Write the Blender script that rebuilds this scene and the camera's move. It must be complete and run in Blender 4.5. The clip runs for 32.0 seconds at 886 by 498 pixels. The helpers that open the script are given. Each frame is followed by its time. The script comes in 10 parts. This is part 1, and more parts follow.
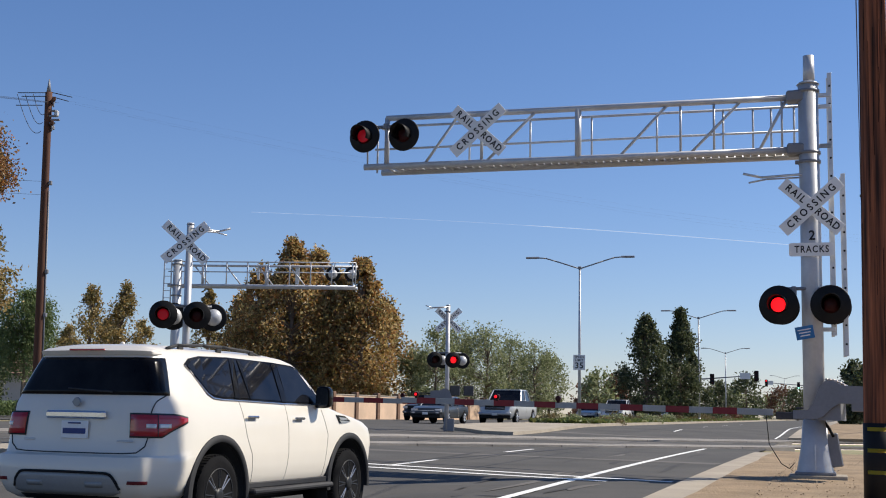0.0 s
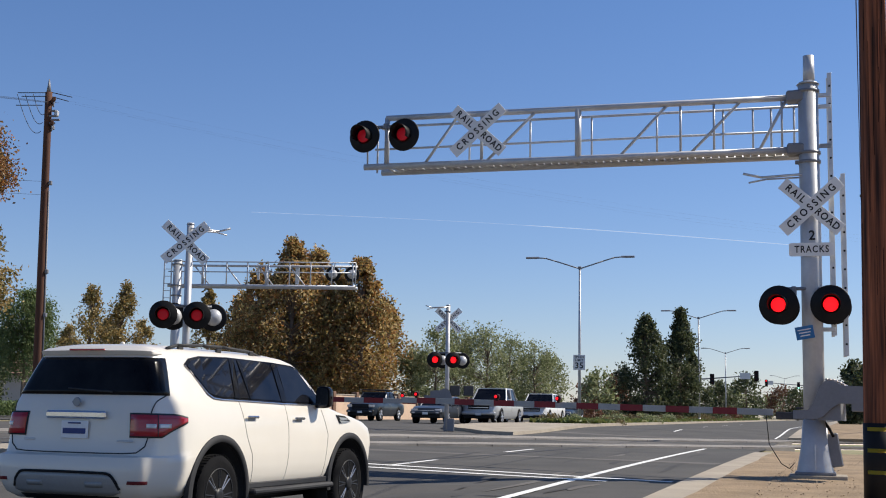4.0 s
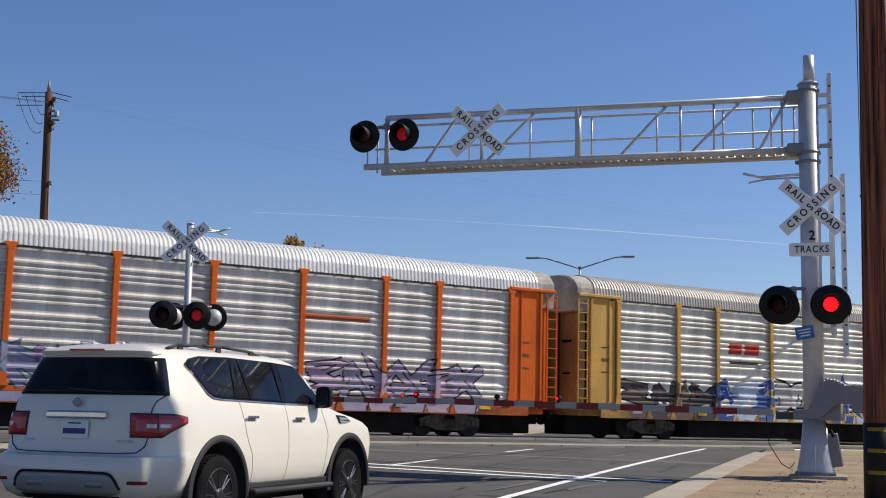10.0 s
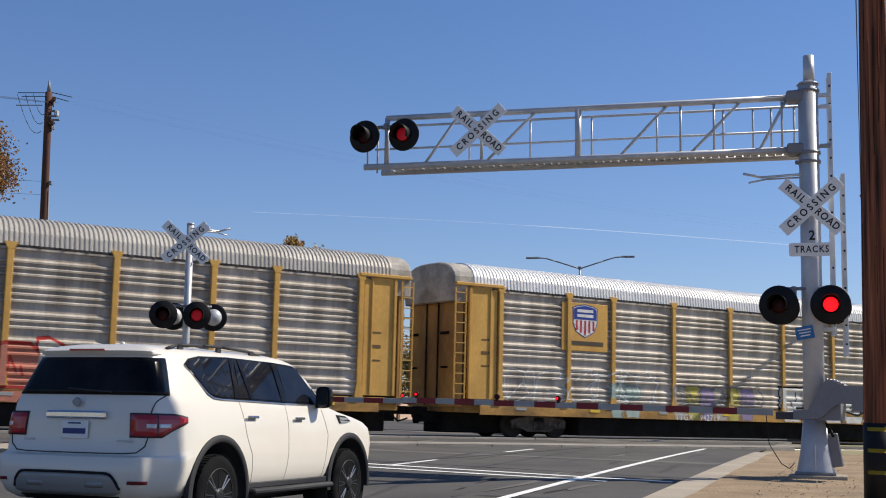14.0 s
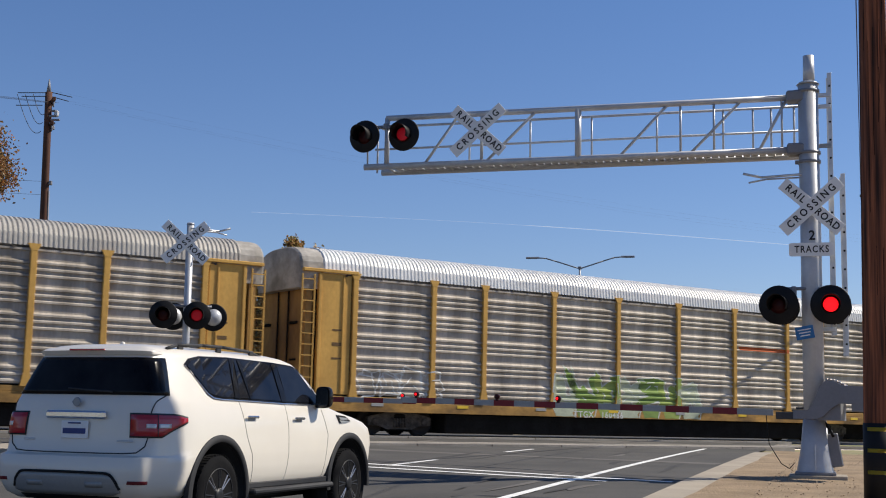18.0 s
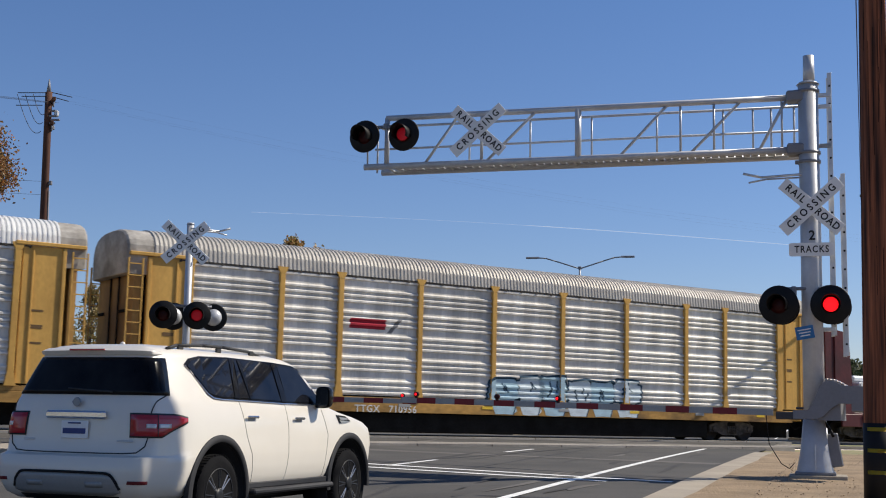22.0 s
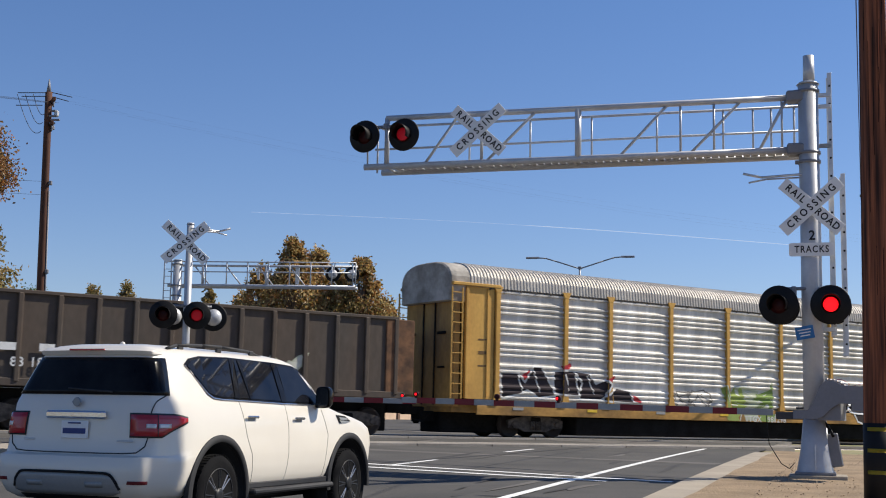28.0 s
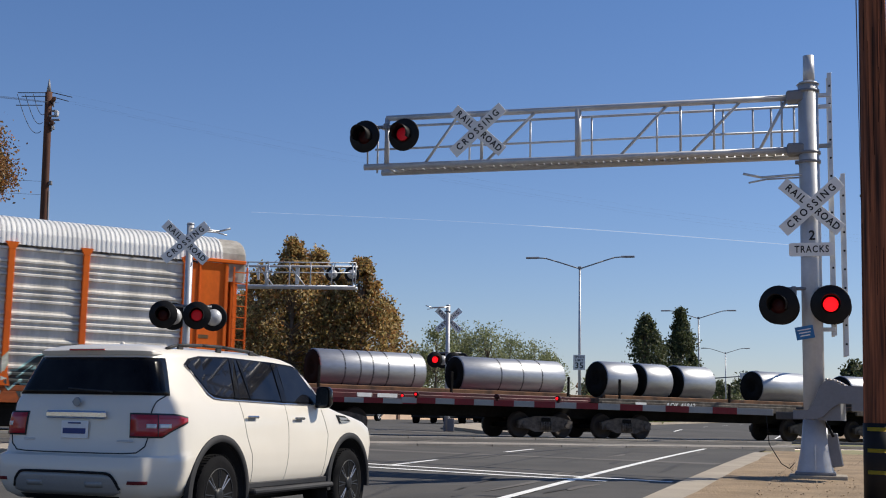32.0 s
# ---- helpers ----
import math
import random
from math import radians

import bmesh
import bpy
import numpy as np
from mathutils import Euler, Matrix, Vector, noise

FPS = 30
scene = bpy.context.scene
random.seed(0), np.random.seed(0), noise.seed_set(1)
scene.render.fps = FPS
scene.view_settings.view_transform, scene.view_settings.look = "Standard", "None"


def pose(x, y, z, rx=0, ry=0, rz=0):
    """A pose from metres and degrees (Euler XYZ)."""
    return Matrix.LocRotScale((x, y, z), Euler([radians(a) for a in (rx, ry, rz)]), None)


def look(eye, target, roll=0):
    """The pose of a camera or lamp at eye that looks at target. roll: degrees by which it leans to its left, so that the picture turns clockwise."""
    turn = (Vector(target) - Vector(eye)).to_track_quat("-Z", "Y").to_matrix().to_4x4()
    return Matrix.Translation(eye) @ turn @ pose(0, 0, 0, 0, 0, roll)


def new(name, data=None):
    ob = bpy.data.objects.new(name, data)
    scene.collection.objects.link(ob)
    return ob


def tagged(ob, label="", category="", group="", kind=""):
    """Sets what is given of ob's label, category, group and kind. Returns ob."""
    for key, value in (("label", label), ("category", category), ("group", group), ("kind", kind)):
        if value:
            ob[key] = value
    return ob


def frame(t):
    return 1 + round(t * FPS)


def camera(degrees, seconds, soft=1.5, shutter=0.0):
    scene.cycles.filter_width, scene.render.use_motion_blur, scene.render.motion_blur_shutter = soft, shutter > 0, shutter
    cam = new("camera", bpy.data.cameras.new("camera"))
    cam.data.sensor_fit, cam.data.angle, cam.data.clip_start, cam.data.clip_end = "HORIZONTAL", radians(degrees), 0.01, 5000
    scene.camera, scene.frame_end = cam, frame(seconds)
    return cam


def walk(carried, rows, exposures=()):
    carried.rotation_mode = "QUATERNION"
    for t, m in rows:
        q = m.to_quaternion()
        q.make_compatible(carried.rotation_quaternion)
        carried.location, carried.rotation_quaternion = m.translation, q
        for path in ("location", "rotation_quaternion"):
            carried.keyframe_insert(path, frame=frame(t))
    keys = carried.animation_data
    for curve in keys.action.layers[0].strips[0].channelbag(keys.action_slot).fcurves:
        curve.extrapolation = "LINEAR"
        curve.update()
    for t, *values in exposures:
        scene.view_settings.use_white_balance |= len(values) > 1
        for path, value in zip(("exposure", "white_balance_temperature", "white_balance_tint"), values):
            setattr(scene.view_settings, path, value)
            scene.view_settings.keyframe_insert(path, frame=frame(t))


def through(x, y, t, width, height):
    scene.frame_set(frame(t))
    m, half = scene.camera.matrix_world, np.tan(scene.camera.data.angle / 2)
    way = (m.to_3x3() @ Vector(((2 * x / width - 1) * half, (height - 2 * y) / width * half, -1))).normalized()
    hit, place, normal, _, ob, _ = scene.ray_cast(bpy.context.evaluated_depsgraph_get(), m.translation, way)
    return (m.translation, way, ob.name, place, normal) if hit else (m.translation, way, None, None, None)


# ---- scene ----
# ---- camera: a phone on a stand beside the road, it never moves ----
cam = camera(38.82, 32.0, soft=1.05, shutter=0.06)
EYE = (0.0, 0.0, 1.10)
VIEW = look(EYE, (0.0, math.cos(0.1285), 1.10 + math.sin(0.1285)), 0.985)
walk(cam, [(0.0, VIEW), (32.0, VIEW)], [(0.0, 0.34), (6.0, 0.32), (8.0, 0.21), (9.5, 0.18), (11.0, 0.22), (12.5, 0.27), (17.0, 0.26), (18.5, 0.16), (21.5, 0.15), (23.0, 0.23), (25.0, 0.3), (29.0, 0.3), (30.0, 0.15), (31.0, 0.2), (32.0, 0.16)])

# ---- sky and sun ----
SUN_AZ, SUN_EL = 75.0, 44.0
world = bpy.data.worlds.new("sky")
scene.world = world
world.use_nodes = True
wn, wl = world.node_tree.nodes, world.node_tree.links
wn.clear()
sky = wn.new("ShaderNodeTexSky")
sky.sky_type, sky.sun_disc = "NISHITA", False
sky.sun_elevation, sky.sun_rotation = radians(SUN_EL), radians(SUN_AZ)
sky.air_density, sky.dust_density, sky.ozone_density = 1.0, 0.05, 4.0
bg, wo = wn.new("ShaderNodeBackground"), wn.new("ShaderNodeOutputWorld")
bg.inputs["Strength"].default_value = 0.078
tint = wn.new("ShaderNodeMix")
tint.data_type, tint.blend_type = "RGBA", "MULTIPLY"
tint.inputs["Factor"].default_value = 1.0
sky_tc, sky_xyz, haze = wn.new("ShaderNodeTexCoord"), wn.new("ShaderNodeSeparateXYZ"), wn.new("ShaderNodeValToRGB")
wl.new(sky_tc.outputs["Generated"], sky_xyz.inputs[0])
wl.new(sky_xyz.outputs["Z"], haze.inputs[0])
haze.color_ramp.elements[0].color, haze.color_ramp.elements[1].color = (0.97, 0.945, 1.12, 1), (0.8, 0.955, 1.2, 1)
haze.color_ramp.elements[0].position, haze.color_ramp.elements[1].position = 0.0, 0.38
wl.new(haze.outputs[0], tint.inputs["B"])
wl.new(sky.outputs[0], tint.inputs["A"])
wl.new(tint.outputs["Result"], bg.inputs[0])
wl.new(bg.outputs[0], wo.inputs[0])
sun = new("sun", bpy.data.lights.new("sun", "SUN"))
sun.data.energy, sun.data.angle, sun.data.color = 5.0, radians(0.5), (1.0, 0.92, 0.79)
_a, _e = radians(SUN_AZ), radians(SUN_EL)
SUN_AT = Vector((math.sin(_a) * math.cos(_e), math.cos(_a) * math.cos(_e), math.sin(_e)))
sun.matrix_world = look(SUN_AT * 60, (0, 0, 0))


# ---- materials ----
def mat(name, col, rough=0.6, metal=0.0, var=0.2, scale=3.0, fine=40.0, bump=0.0, col2=None, mix=0.5, stretch=(1, 1, 1), emit=0.0, each=0.0, coat=0.0, spec=0.3):
    """Principled surface: two colours mixed by a broad noise, darkened and lightened by a fine one, with a fine relief."""
    m = bpy.data.materials.new(name)
    m.use_nodes = True
    n, l = m.node_tree.nodes, m.node_tree.links
    p = n["Principled BSDF"]
    p.inputs["Roughness"].default_value, p.inputs["Metallic"].default_value = rough, metal
    p.inputs["Specular IOR Level"].default_value = spec
    p.inputs["Coat Weight"].default_value = coat
    p.inputs["Coat Roughness"].default_value = 0.05
    tc, mp = n.new("ShaderNodeTexCoord"), n.new("ShaderNodeMapping")
    mp.inputs["Scale"].default_value = stretch
    l.new(tc.outputs["Object"], mp.inputs[0])
    big, small = n.new("ShaderNodeTexNoise"), n.new("ShaderNodeTexNoise")
    for k, s, d in ((big, scale, 5.0), (small, fine, 3.0)):
        k.inputs["Scale"].default_value, k.inputs["Detail"].default_value = s, d
        l.new(mp.outputs[0], k.inputs[0])
    ramp = n.new("ShaderNodeValToRGB")
    ramp.color_ramp.elements[0].position, ramp.color_ramp.elements[1].position = mix - 0.16, mix + 0.16
    c2 = col2 or tuple(min(1, c * (1 - var) + 0.01) for c in col)
    ramp.color_ramp.elements[0].color, ramp.color_ramp.elements[1].color = (*c2, 1), (*col, 1)
    l.new(big.outputs["Fac"], ramp.inputs[0])
    hs = n.new("ShaderNodeHueSaturation")
    mr = n.new("ShaderNodeMapRange")
    mr.inputs["To Min"].default_value, mr.inputs["To Max"].default_value = 1 - var, 1 + var
    l.new(small.outputs["Fac"], mr.inputs[0])
    last = mr.outputs[0]
    if each:
        oi, mo, mu = n.new("ShaderNodeObjectInfo"), n.new("ShaderNodeMapRange"), n.new("ShaderNodeMath")
        mo.inputs["To Min"].default_value, mo.inputs["To Max"].default_value = 1 - each, 1 + each
        mu.operation = "MULTIPLY"
        l.new(oi.outputs["Random"], mo.inputs[0])
        l.new(mo.outputs[0], mu.inputs[0])
        l.new(last, mu.inputs[1])
        last = mu.outputs[0]
    l.new(last, hs.inputs["Value"])
    l.new(ramp.outputs[0], hs.inputs["Color"])
    l.new(hs.outputs[0], p.inputs["Base Color"])
    if bump:
        b = n.new("ShaderNodeBump")
        b.inputs["Strength"].default_value, b.inputs["Distance"].default_value = 0.6, bump
        l.new(small.outputs["Fac"], b.inputs["Height"])
        l.new(b.outputs[0], p.inputs["Normal"])
    if emit:
        p.inputs["Emission Color"].default_value = (*col, 1)
        p.inputs["Emission Strength"].default_value = emit
    return m


ASPHALT = mat("asphalt", (0.092, 0.087, 0.081), 0.92, var=0.34, scale=0.5, fine=38, bump=0.006, col2=(0.066, 0.064, 0.061), spec=0.25)
CONCRETE = mat("concrete", (0.375, 0.325, 0.255), 0.9, var=0.16, scale=1.2, fine=30, bump=0.004, col2=(0.3, 0.26, 0.21))
PANELCON = mat("crossing panel concrete", (0.34, 0.31, 0.275), 0.85, var=0.2, scale=1.5, fine=25, bump=0.004, col2=(0.22, 0.2, 0.175), each=0.12)
DIRT = mat("dry dirt", (0.32, 0.235, 0.15), 0.95, var=0.3, scale=1.1, fine=22, bump=0.05, col2=(0.22, 0.16, 0.1))
EARTH = mat("dry grass and soil", (0.3, 0.25, 0.15), 0.95, var=0.3, scale=0.4, fine=9, bump=0.03, col2=(0.2, 0.2, 0.1))
BALLAST = mat("ballast stone", (0.3, 0.27, 0.24), 0.9, var=0.5, scale=4, fine=18, bump=0.05, col2=(0.2, 0.175, 0.15))
PAINTLINE = mat("white road paint", (0.78, 0.78, 0.75), 0.7, var=0.12, scale=5, fine=40, col2=(0.6, 0.6, 0.58), mix=0.42)
GALV = mat("galvanised steel", (0.62, 0.63, 0.64), 0.42, 0.55, var=0.12, scale=4, fine=30, col2=(0.5, 0.51, 0.53))
ALU = mat("silver painted mast", (0.52, 0.53, 0.54), 0.45, 0.3, var=0.08, scale=3, fine=25, col2=(0.42, 0.43, 0.46))
STEEL = mat("rail steel", (0.35, 0.3, 0.27), 0.35, 0.8, var=0.2, scale=6, fine=40)
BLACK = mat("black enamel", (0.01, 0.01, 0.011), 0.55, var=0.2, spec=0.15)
RUBBER = mat("tyre rubber", (0.009, 0.009, 0.01), 0.95, var=0.25, fine=60, bump=0.002, spec=0.06)
SIGNWHITE = mat("white reflective sheeting", (0.78, 0.78, 0.77), 0.5, var=0.05)
SIGNBLACK = mat("black sign lettering", (0.02, 0.02, 0.022), 0.5)
SIGNBLUE = mat("blue sign sheeting", (0.03, 0.16, 0.38), 0.45, var=0.15)
SIGNBACK = mat("bare aluminium sign back", (0.55, 0.56, 0.57), 0.5, 0.5, var=0.12)
# the arm's shaded face is put into these darkened stripe colours
GATERED = mat("red reflective stripe", (0.2, 0.01, 0.016), 0.45, var=0.15)
GATEWHITE = mat("white stripe darkened for shade", (0.33, 0.335, 0.33), 0.5, var=0.15)
GREYBOX = mat("grey enamel", (0.2, 0.205, 0.225), 0.5, 0.1, var=0.12, fine=20)
LENS = mat("unlit red lens", (0.035, 0.003, 0.004), 0.35, var=0.2, spec=0.15)
GLOWRED = mat("lit red lamp", (1.0, 0.008, 0.014), 0.4, emit=1.15)
GLOWDIM = mat("lit red lamp seen from its side", (0.4, 0.006, 0.016), 0.4, emit=0.2)
YELLOW = mat("yellow reflector", (0.75, 0.5, 0.04), 0.5, var=0.15)
TIMBER = mat("creosoted pole timber", (0.11, 0.05, 0.032), 0.85, var=0.4, scale=1.3, fine=26, bump=0.012, col2=(0.075, 0.034, 0.022), stretch=(1, 1, 0.12))
TIMBER_NEAR = mat("streaked red-brown pole timber", (0.3, 0.105, 0.05), 0.85, var=0.7, scale=16.0, fine=60, bump=0.03, col2=(0.035, 0.016, 0.012), stretch=(1, 1, 0.035))
CREOSOTE = mat("weathered brown pole timber", (0.24, 0.12, 0.075), 0.85, var=0.3, scale=1.3, fine=26, bump=0.01, col2=(0.16, 0.08, 0.055), stretch=(1, 1, 0.12))
WIRE = mat("wire", (0.03, 0.03, 0.035), 0.6)


# ---- mesh helpers ----
def quad(bm, pts):
    return bm.faces.new([bm.verts.new(p) for p in pts])


def box(bm, c, s, m=None, bev=0.0):
    """A box of size s round c, its edges chamfered by bev; m turns or moves it."""
    hx, hy, hz = s[0] / 2, s[1] / 2, s[2] / 2
    b = min(bev, hx * 0.9, hy * 0.9, hz * 0.9)
    tr = (lambda p: m @ Vector(p)) if m else (lambda p: p)
    mk = lambda x, y, z: bm.verts.new(tr((c[0] + x, c[1] + y, c[2] + z)))
    if b <= 0:
        v = {(i, j, k): mk(i * hx, j * hy, k * hz) for i in (-1, 1) for j in (-1, 1) for k in (-1, 1)}
        for f in (((-1, -1, -1), (-1, 1, -1), (1, 1, -1), (1, -1, -1)), ((-1, -1, 1), (1, -1, 1), (1, 1, 1), (-1, 1, 1)),
                  ((-1, -1, -1), (1, -1, -1), (1, -1, 1), (-1, -1, 1)), ((-1, 1, -1), (-1, 1, 1), (1, 1, 1), (1, 1, -1)),
                  ((-1, -1, -1), (-1, -1, 1), (-1, 1, 1), (-1, 1, -1)), ((1, -1, -1), (1, 1, -1), (1, 1, 1), (1, -1, 1))):
            bm.faces.new([v[k] for k in f])
        return
    X = {}
    for i in (-1, 1):
        for j in (-1, 1):
            for k in (-1, 1):
                X[i, j, k] = (mk(i * hx, j * (hy - b), k * (hz - b)), mk(i * (hx - b), j * hy, k * (hz - b)), mk(i * (hx - b), j * (hy - b), k * hz))
    o = ((-1, -1), (1, -1), (1, 1), (-1, 1))
    for i in (-1, 1):
        r = o if i > 0 else o[::-1]
        bm.faces.new([X[i, a, e][0] for a, e in r])
        bm.faces.new([X[e, i, a][1] for a, e in r])
        bm.faces.new([X[a, e, i][2] for a, e in r])
        for j in (-1, 1):
            q = 1 if i * j > 0 else -1
            for f in ([X[i, j, -1][0], X[i, j, -1][1], X[i, j, 1][1], X[i, j, 1][0]], [X[-1, i, j][1], X[-1, i, j][2], X[1, i, j][2], X[1, i, j][1]],
                      [X[j, -1, i][2], X[j, -1, i][0], X[j, 1, i][0], X[j, 1, i][2]]):
                bm.faces.new(f if q > 0 else f[::-1])
            for k in (-1, 1):
                t = X[i, j, k]
                bm.faces.new(t if i * j * k > 0 else t[::-1])


def tube(bm, p0, p1, r0, r1=None, seg=10, caps=True):
    """A round bar from p0 to p1."""
    r1 = r0 if r1 is None else r1
    p0, p1 = Vector(p0), Vector(p1)
    w = (p1 - p0).normalized()
    u = w.orthogonal().normalized()
    v = w.cross(u)
    rings = []
    for p, r in ((p0, r0), (p1, r1)):
        rings.append([bm.verts.new(p + (u * math.cos(a) + v * math.sin(a)) * r) for a in (2 * math.pi * k / seg for k in range(seg))])
    for k in range(seg):
        f = bm.faces.new((rings[0][k], rings[0][(k + 1) % seg], rings[1][(k + 1) % seg], rings[1][k]))
        f.smooth = seg > 6
    if caps:
        bm.faces.new(rings[0][::-1])
        bm.faces.new(rings[1])


def rod(bm, pts, r, seg=8):
    for a, b in zip(pts, pts[1:]):
        tube(bm, a, b, r, r, seg)


def loft(bm, rings, close=True, caps=True, smooth=True):
    """Skins rings of equal length."""
    vs = [[bm.verts.new(p) for p in r] for r in rings]
    n = len(vs[0])
    for a, b in zip(vs, vs[1:]):
        for k in range(n if close else n - 1):
            f = bm.faces.new((a[k], a[(k + 1) % n], b[(k + 1) % n], b[k]))
            f.smooth = smooth
    if caps and close:
        bm.faces.new(vs[0][::-1])
        bm.faces.new(vs[-1])


def prism(bm, outline, axis, lo, hi):
    """Extrudes a flat outline: axis x takes (y, z) points, y takes (x, z), z takes (x, y)."""
    put = {"x": lambda a, b, t: (t, a, b), "y": lambda a, b, t: (a, t, b), "z": lambda a, b, t: (a, b, t)}[axis]
    loft(bm, [[put(a, b, t) for a, b in outline] for t in (lo, hi)], smooth=False)


def lathe(bm, prof, c=(0, 0, 0), axis="z", seg=20, smooth=True):
    """Turns (radius, height) points round an axis."""
    put = {"z": lambda r, a, h: (c[0] + r * math.cos(a), c[1] + r * math.sin(a), c[2] + h), "y": lambda r, a, h: (c[0] + r * math.cos(a), c[1] + h, c[2] + r * math.sin(a)),
           "x": lambda r, a, h: (c[0] + h, c[1] + r * math.cos(a), c[2] + r * math.sin(a))}[axis]
    loft(bm, [[put(max(r, 0.0005), 2 * math.pi * k / seg, h) for k in range(seg)] for r, h in prof], smooth=smooth)


def finish(bm, name, material=None):
    bmesh.ops.recalc_face_normals(bm, faces=bm.faces)
    me = bpy.data.meshes.new(name)
    bm.to_mesh(me)
    bm.free()
    if material:
        me.materials.append(material)
    return me


def part(name, bm, material, parent, label="", at=None):
    """Links a bmesh, or a mesh that is shared, as ONE mesh under a thing or a part."""
    if isinstance(bm, bpy.types.Mesh):
        ob = new(name, bm)
        if not bm.materials:
            bm.materials.append(material)
        if bm.materials[0] != material:
            ob.material_slots[0].link = "OBJECT"
            ob.material_slots[0].material = material
    else:
        ob = new(name, finish(bm, name, material))
    ob.parent = parent
    if at is not None:
        ob.matrix_basis = at
    return tagged(ob, label)


def thing(name, m, label, category, group="", kind=""):
    ob = new(name)
    ob.empty_display_size = 0.1
    ob.matrix_basis = m
    return tagged(ob, label, category, group, kind)


def pbox(parent, name, c, s, material, bev=0.02, label="", m=None):
    bm = bmesh.new()
    box(bm, c, s, None, bev)
    return part(name, bm, material, parent, label, m)


def solid(name, bm, material, label, category, m=None, group="", kind=""):
    ob = new(name, finish(bm, name, material))
    if m is not None:
        ob.matrix_basis = m
    return tagged(ob, label, category, group, kind)


def structure(name, bm, material, label, category=""):
    return tagged(new(name, finish(bm, name, material)), label, category or name, kind="structure")


TEXTS = {}


def text_mesh(txt, size, deep=0.004, bold=0.0, space=1.12):
    """Letters in the built-in font as a mesh, centred, upright, facing -y."""
    key = (txt, size, bold, space)
    if key not in TEXTS:
        cu = bpy.data.curves.new("letters", "FONT")
        cu.space_character = space
        cu.body, cu.size, cu.extrude, cu.align_x, cu.align_y, cu.offset, cu.resolution_u = txt, size, deep, "CENTER", "CENTER", bold, 3
        ob = bpy.data.objects.new("letters", cu)
        scene.collection.objects.link(ob)
        bpy.context.view_layer.update()
        me = bpy.data.meshes.new_from_object(ob.evaluated_get(bpy.context.evaluated_depsgraph_get()))
        me.transform(Matrix.Rotation(radians(90), 4, "X"))
        bpy.data.objects.remove(ob)
        me.materials.clear()
        TEXTS[key] = me
    return TEXTS[key]


# ---- plan: road along a, b to its right; track along s, q away from the eye ----
ROAD_AZ, TRACK_AZ = radians(18.0), radians(57.118)
EA, EB = Vector((math.sin(ROAD_AZ), math.cos(ROAD_AZ), 0)), Vector((math.cos(ROAD_AZ), -math.sin(ROAD_AZ), 0))
TD, TN = Vector((math.sin(TRACK_AZ), math.cos(TRACK_AZ), 0)), Vector((-math.cos(TRACK_AZ), math.sin(TRACK_AZ), 0))
FAR_Q, NEAR_Q, SLOPE = 34.69, 30.3, -0.0083


def smooth(t):
    t = min(1.0, max(0.0, t))
    return t * t * (3 - 2 * t)


def rail_level(s):
    return 0.497 + SLOPE * min(75.0, max(-60.0, s))


def height(x, y):
    """The ground: level by the eye, rising gently to the crossing."""
    q, s = TN.x * x + TN.y * y, TD.x * x + TD.y * y
    r = rail_level(s)
    if q < 28.5:
        a, b = EA.x * x + EA.y * y, EB.x * x + EB.y * y
        dip = -0.27 * smooth((20.0 - a) / 5) * smooth((-4.6 - b) / 1.8) if q < 20 else 0.0
        return dip + max(0.0, (q - 12) / 16.5) * (r - 0.15) * (1 - smooth((20.0 - a) / 5) * smooth((-4.6 - b) / 1.8))
    if q < 33.4:
        return r - 0.15 + (q - 28.5) / 4.9 * 0.125
    return (r - 0.025) + (0.505 - r) * smooth((q - 37) / 12)


def road_xy(a, b):
    p = EA * a + EB * b
    return p.x, p.y


def track_xy(s, q):
    p = TD * s + TN * q
    return p.x, p.y


def on_road(a, b, up=0.0):
    x, y = road_xy(a, b)
    return Vector((x, y, height(x, y) + up))


def on_ground(x, y, up=0.0):
    return Vector((x, y, height(x, y) + up))


def strip(bm, avals, b0, b1, up, deep=0.0, nb=1):
    """A band along the road that follows the ground; with deep, it gets sides."""
    rows = []
    for a in avals:
        lo, hi = (b0(a) if callable(b0) else b0), (b1(a) if callable(b1) else b1)
        rows.append([bm.verts.new(on_road(a, lo + (hi - lo) * k / nb, up)) for k in range(nb + 1)])
    for r0, r1 in zip(rows, rows[1:]):
        for k in range(nb):
            bm.faces.new((r0[k], r0[k + 1], r1[k + 1], r1[k]))
    if deep:
        rim = [r[0] for r in rows] + [v for v in rows[-1][1:-1]] + [r[-1] for r in reversed(rows)] + [v for v in reversed(rows[0][1:-1])]
        low = [bm.verts.new(v.co - Vector((0, 0, deep))) for v in rim]
        n = len(rim)
        for k in range(n):
            bm.faces.new((rim[k], rim[(k + 1) % n], low[(k + 1) % n], low[k]))


def steps(lo, hi, d):
    n = max(1, round((hi - lo) / d))
    return [lo + (hi - lo) * k / n for k in range(n + 1)]


# ---- ground ----
bm = bmesh.new()
xs = [-4000, -1500, -600, -300, -180, -120, -90] + steps(-70, 130, 2.5) + [150, 180, 240, 330, 500, 900, 2000, 4500]
ys = [-300, -60, -20] + steps(-6, 110, 2.0) + [120, 135, 160, 200, 260, 360, 600, 1200, 2500, 4800]
grid = [[bm.verts.new((x, y, height(x, y) - 0.07)) for x in xs] for y in ys]
for r0, r1 in zip(grid, grid[1:]):
    for k in range(len(xs) - 1):
        bm.faces.new((r0[k], r0[k + 1], r1[k + 1], r1[k]))
structure("ground", bm, EARTH, "flat dry ground with sparse grass reaching the horizon")

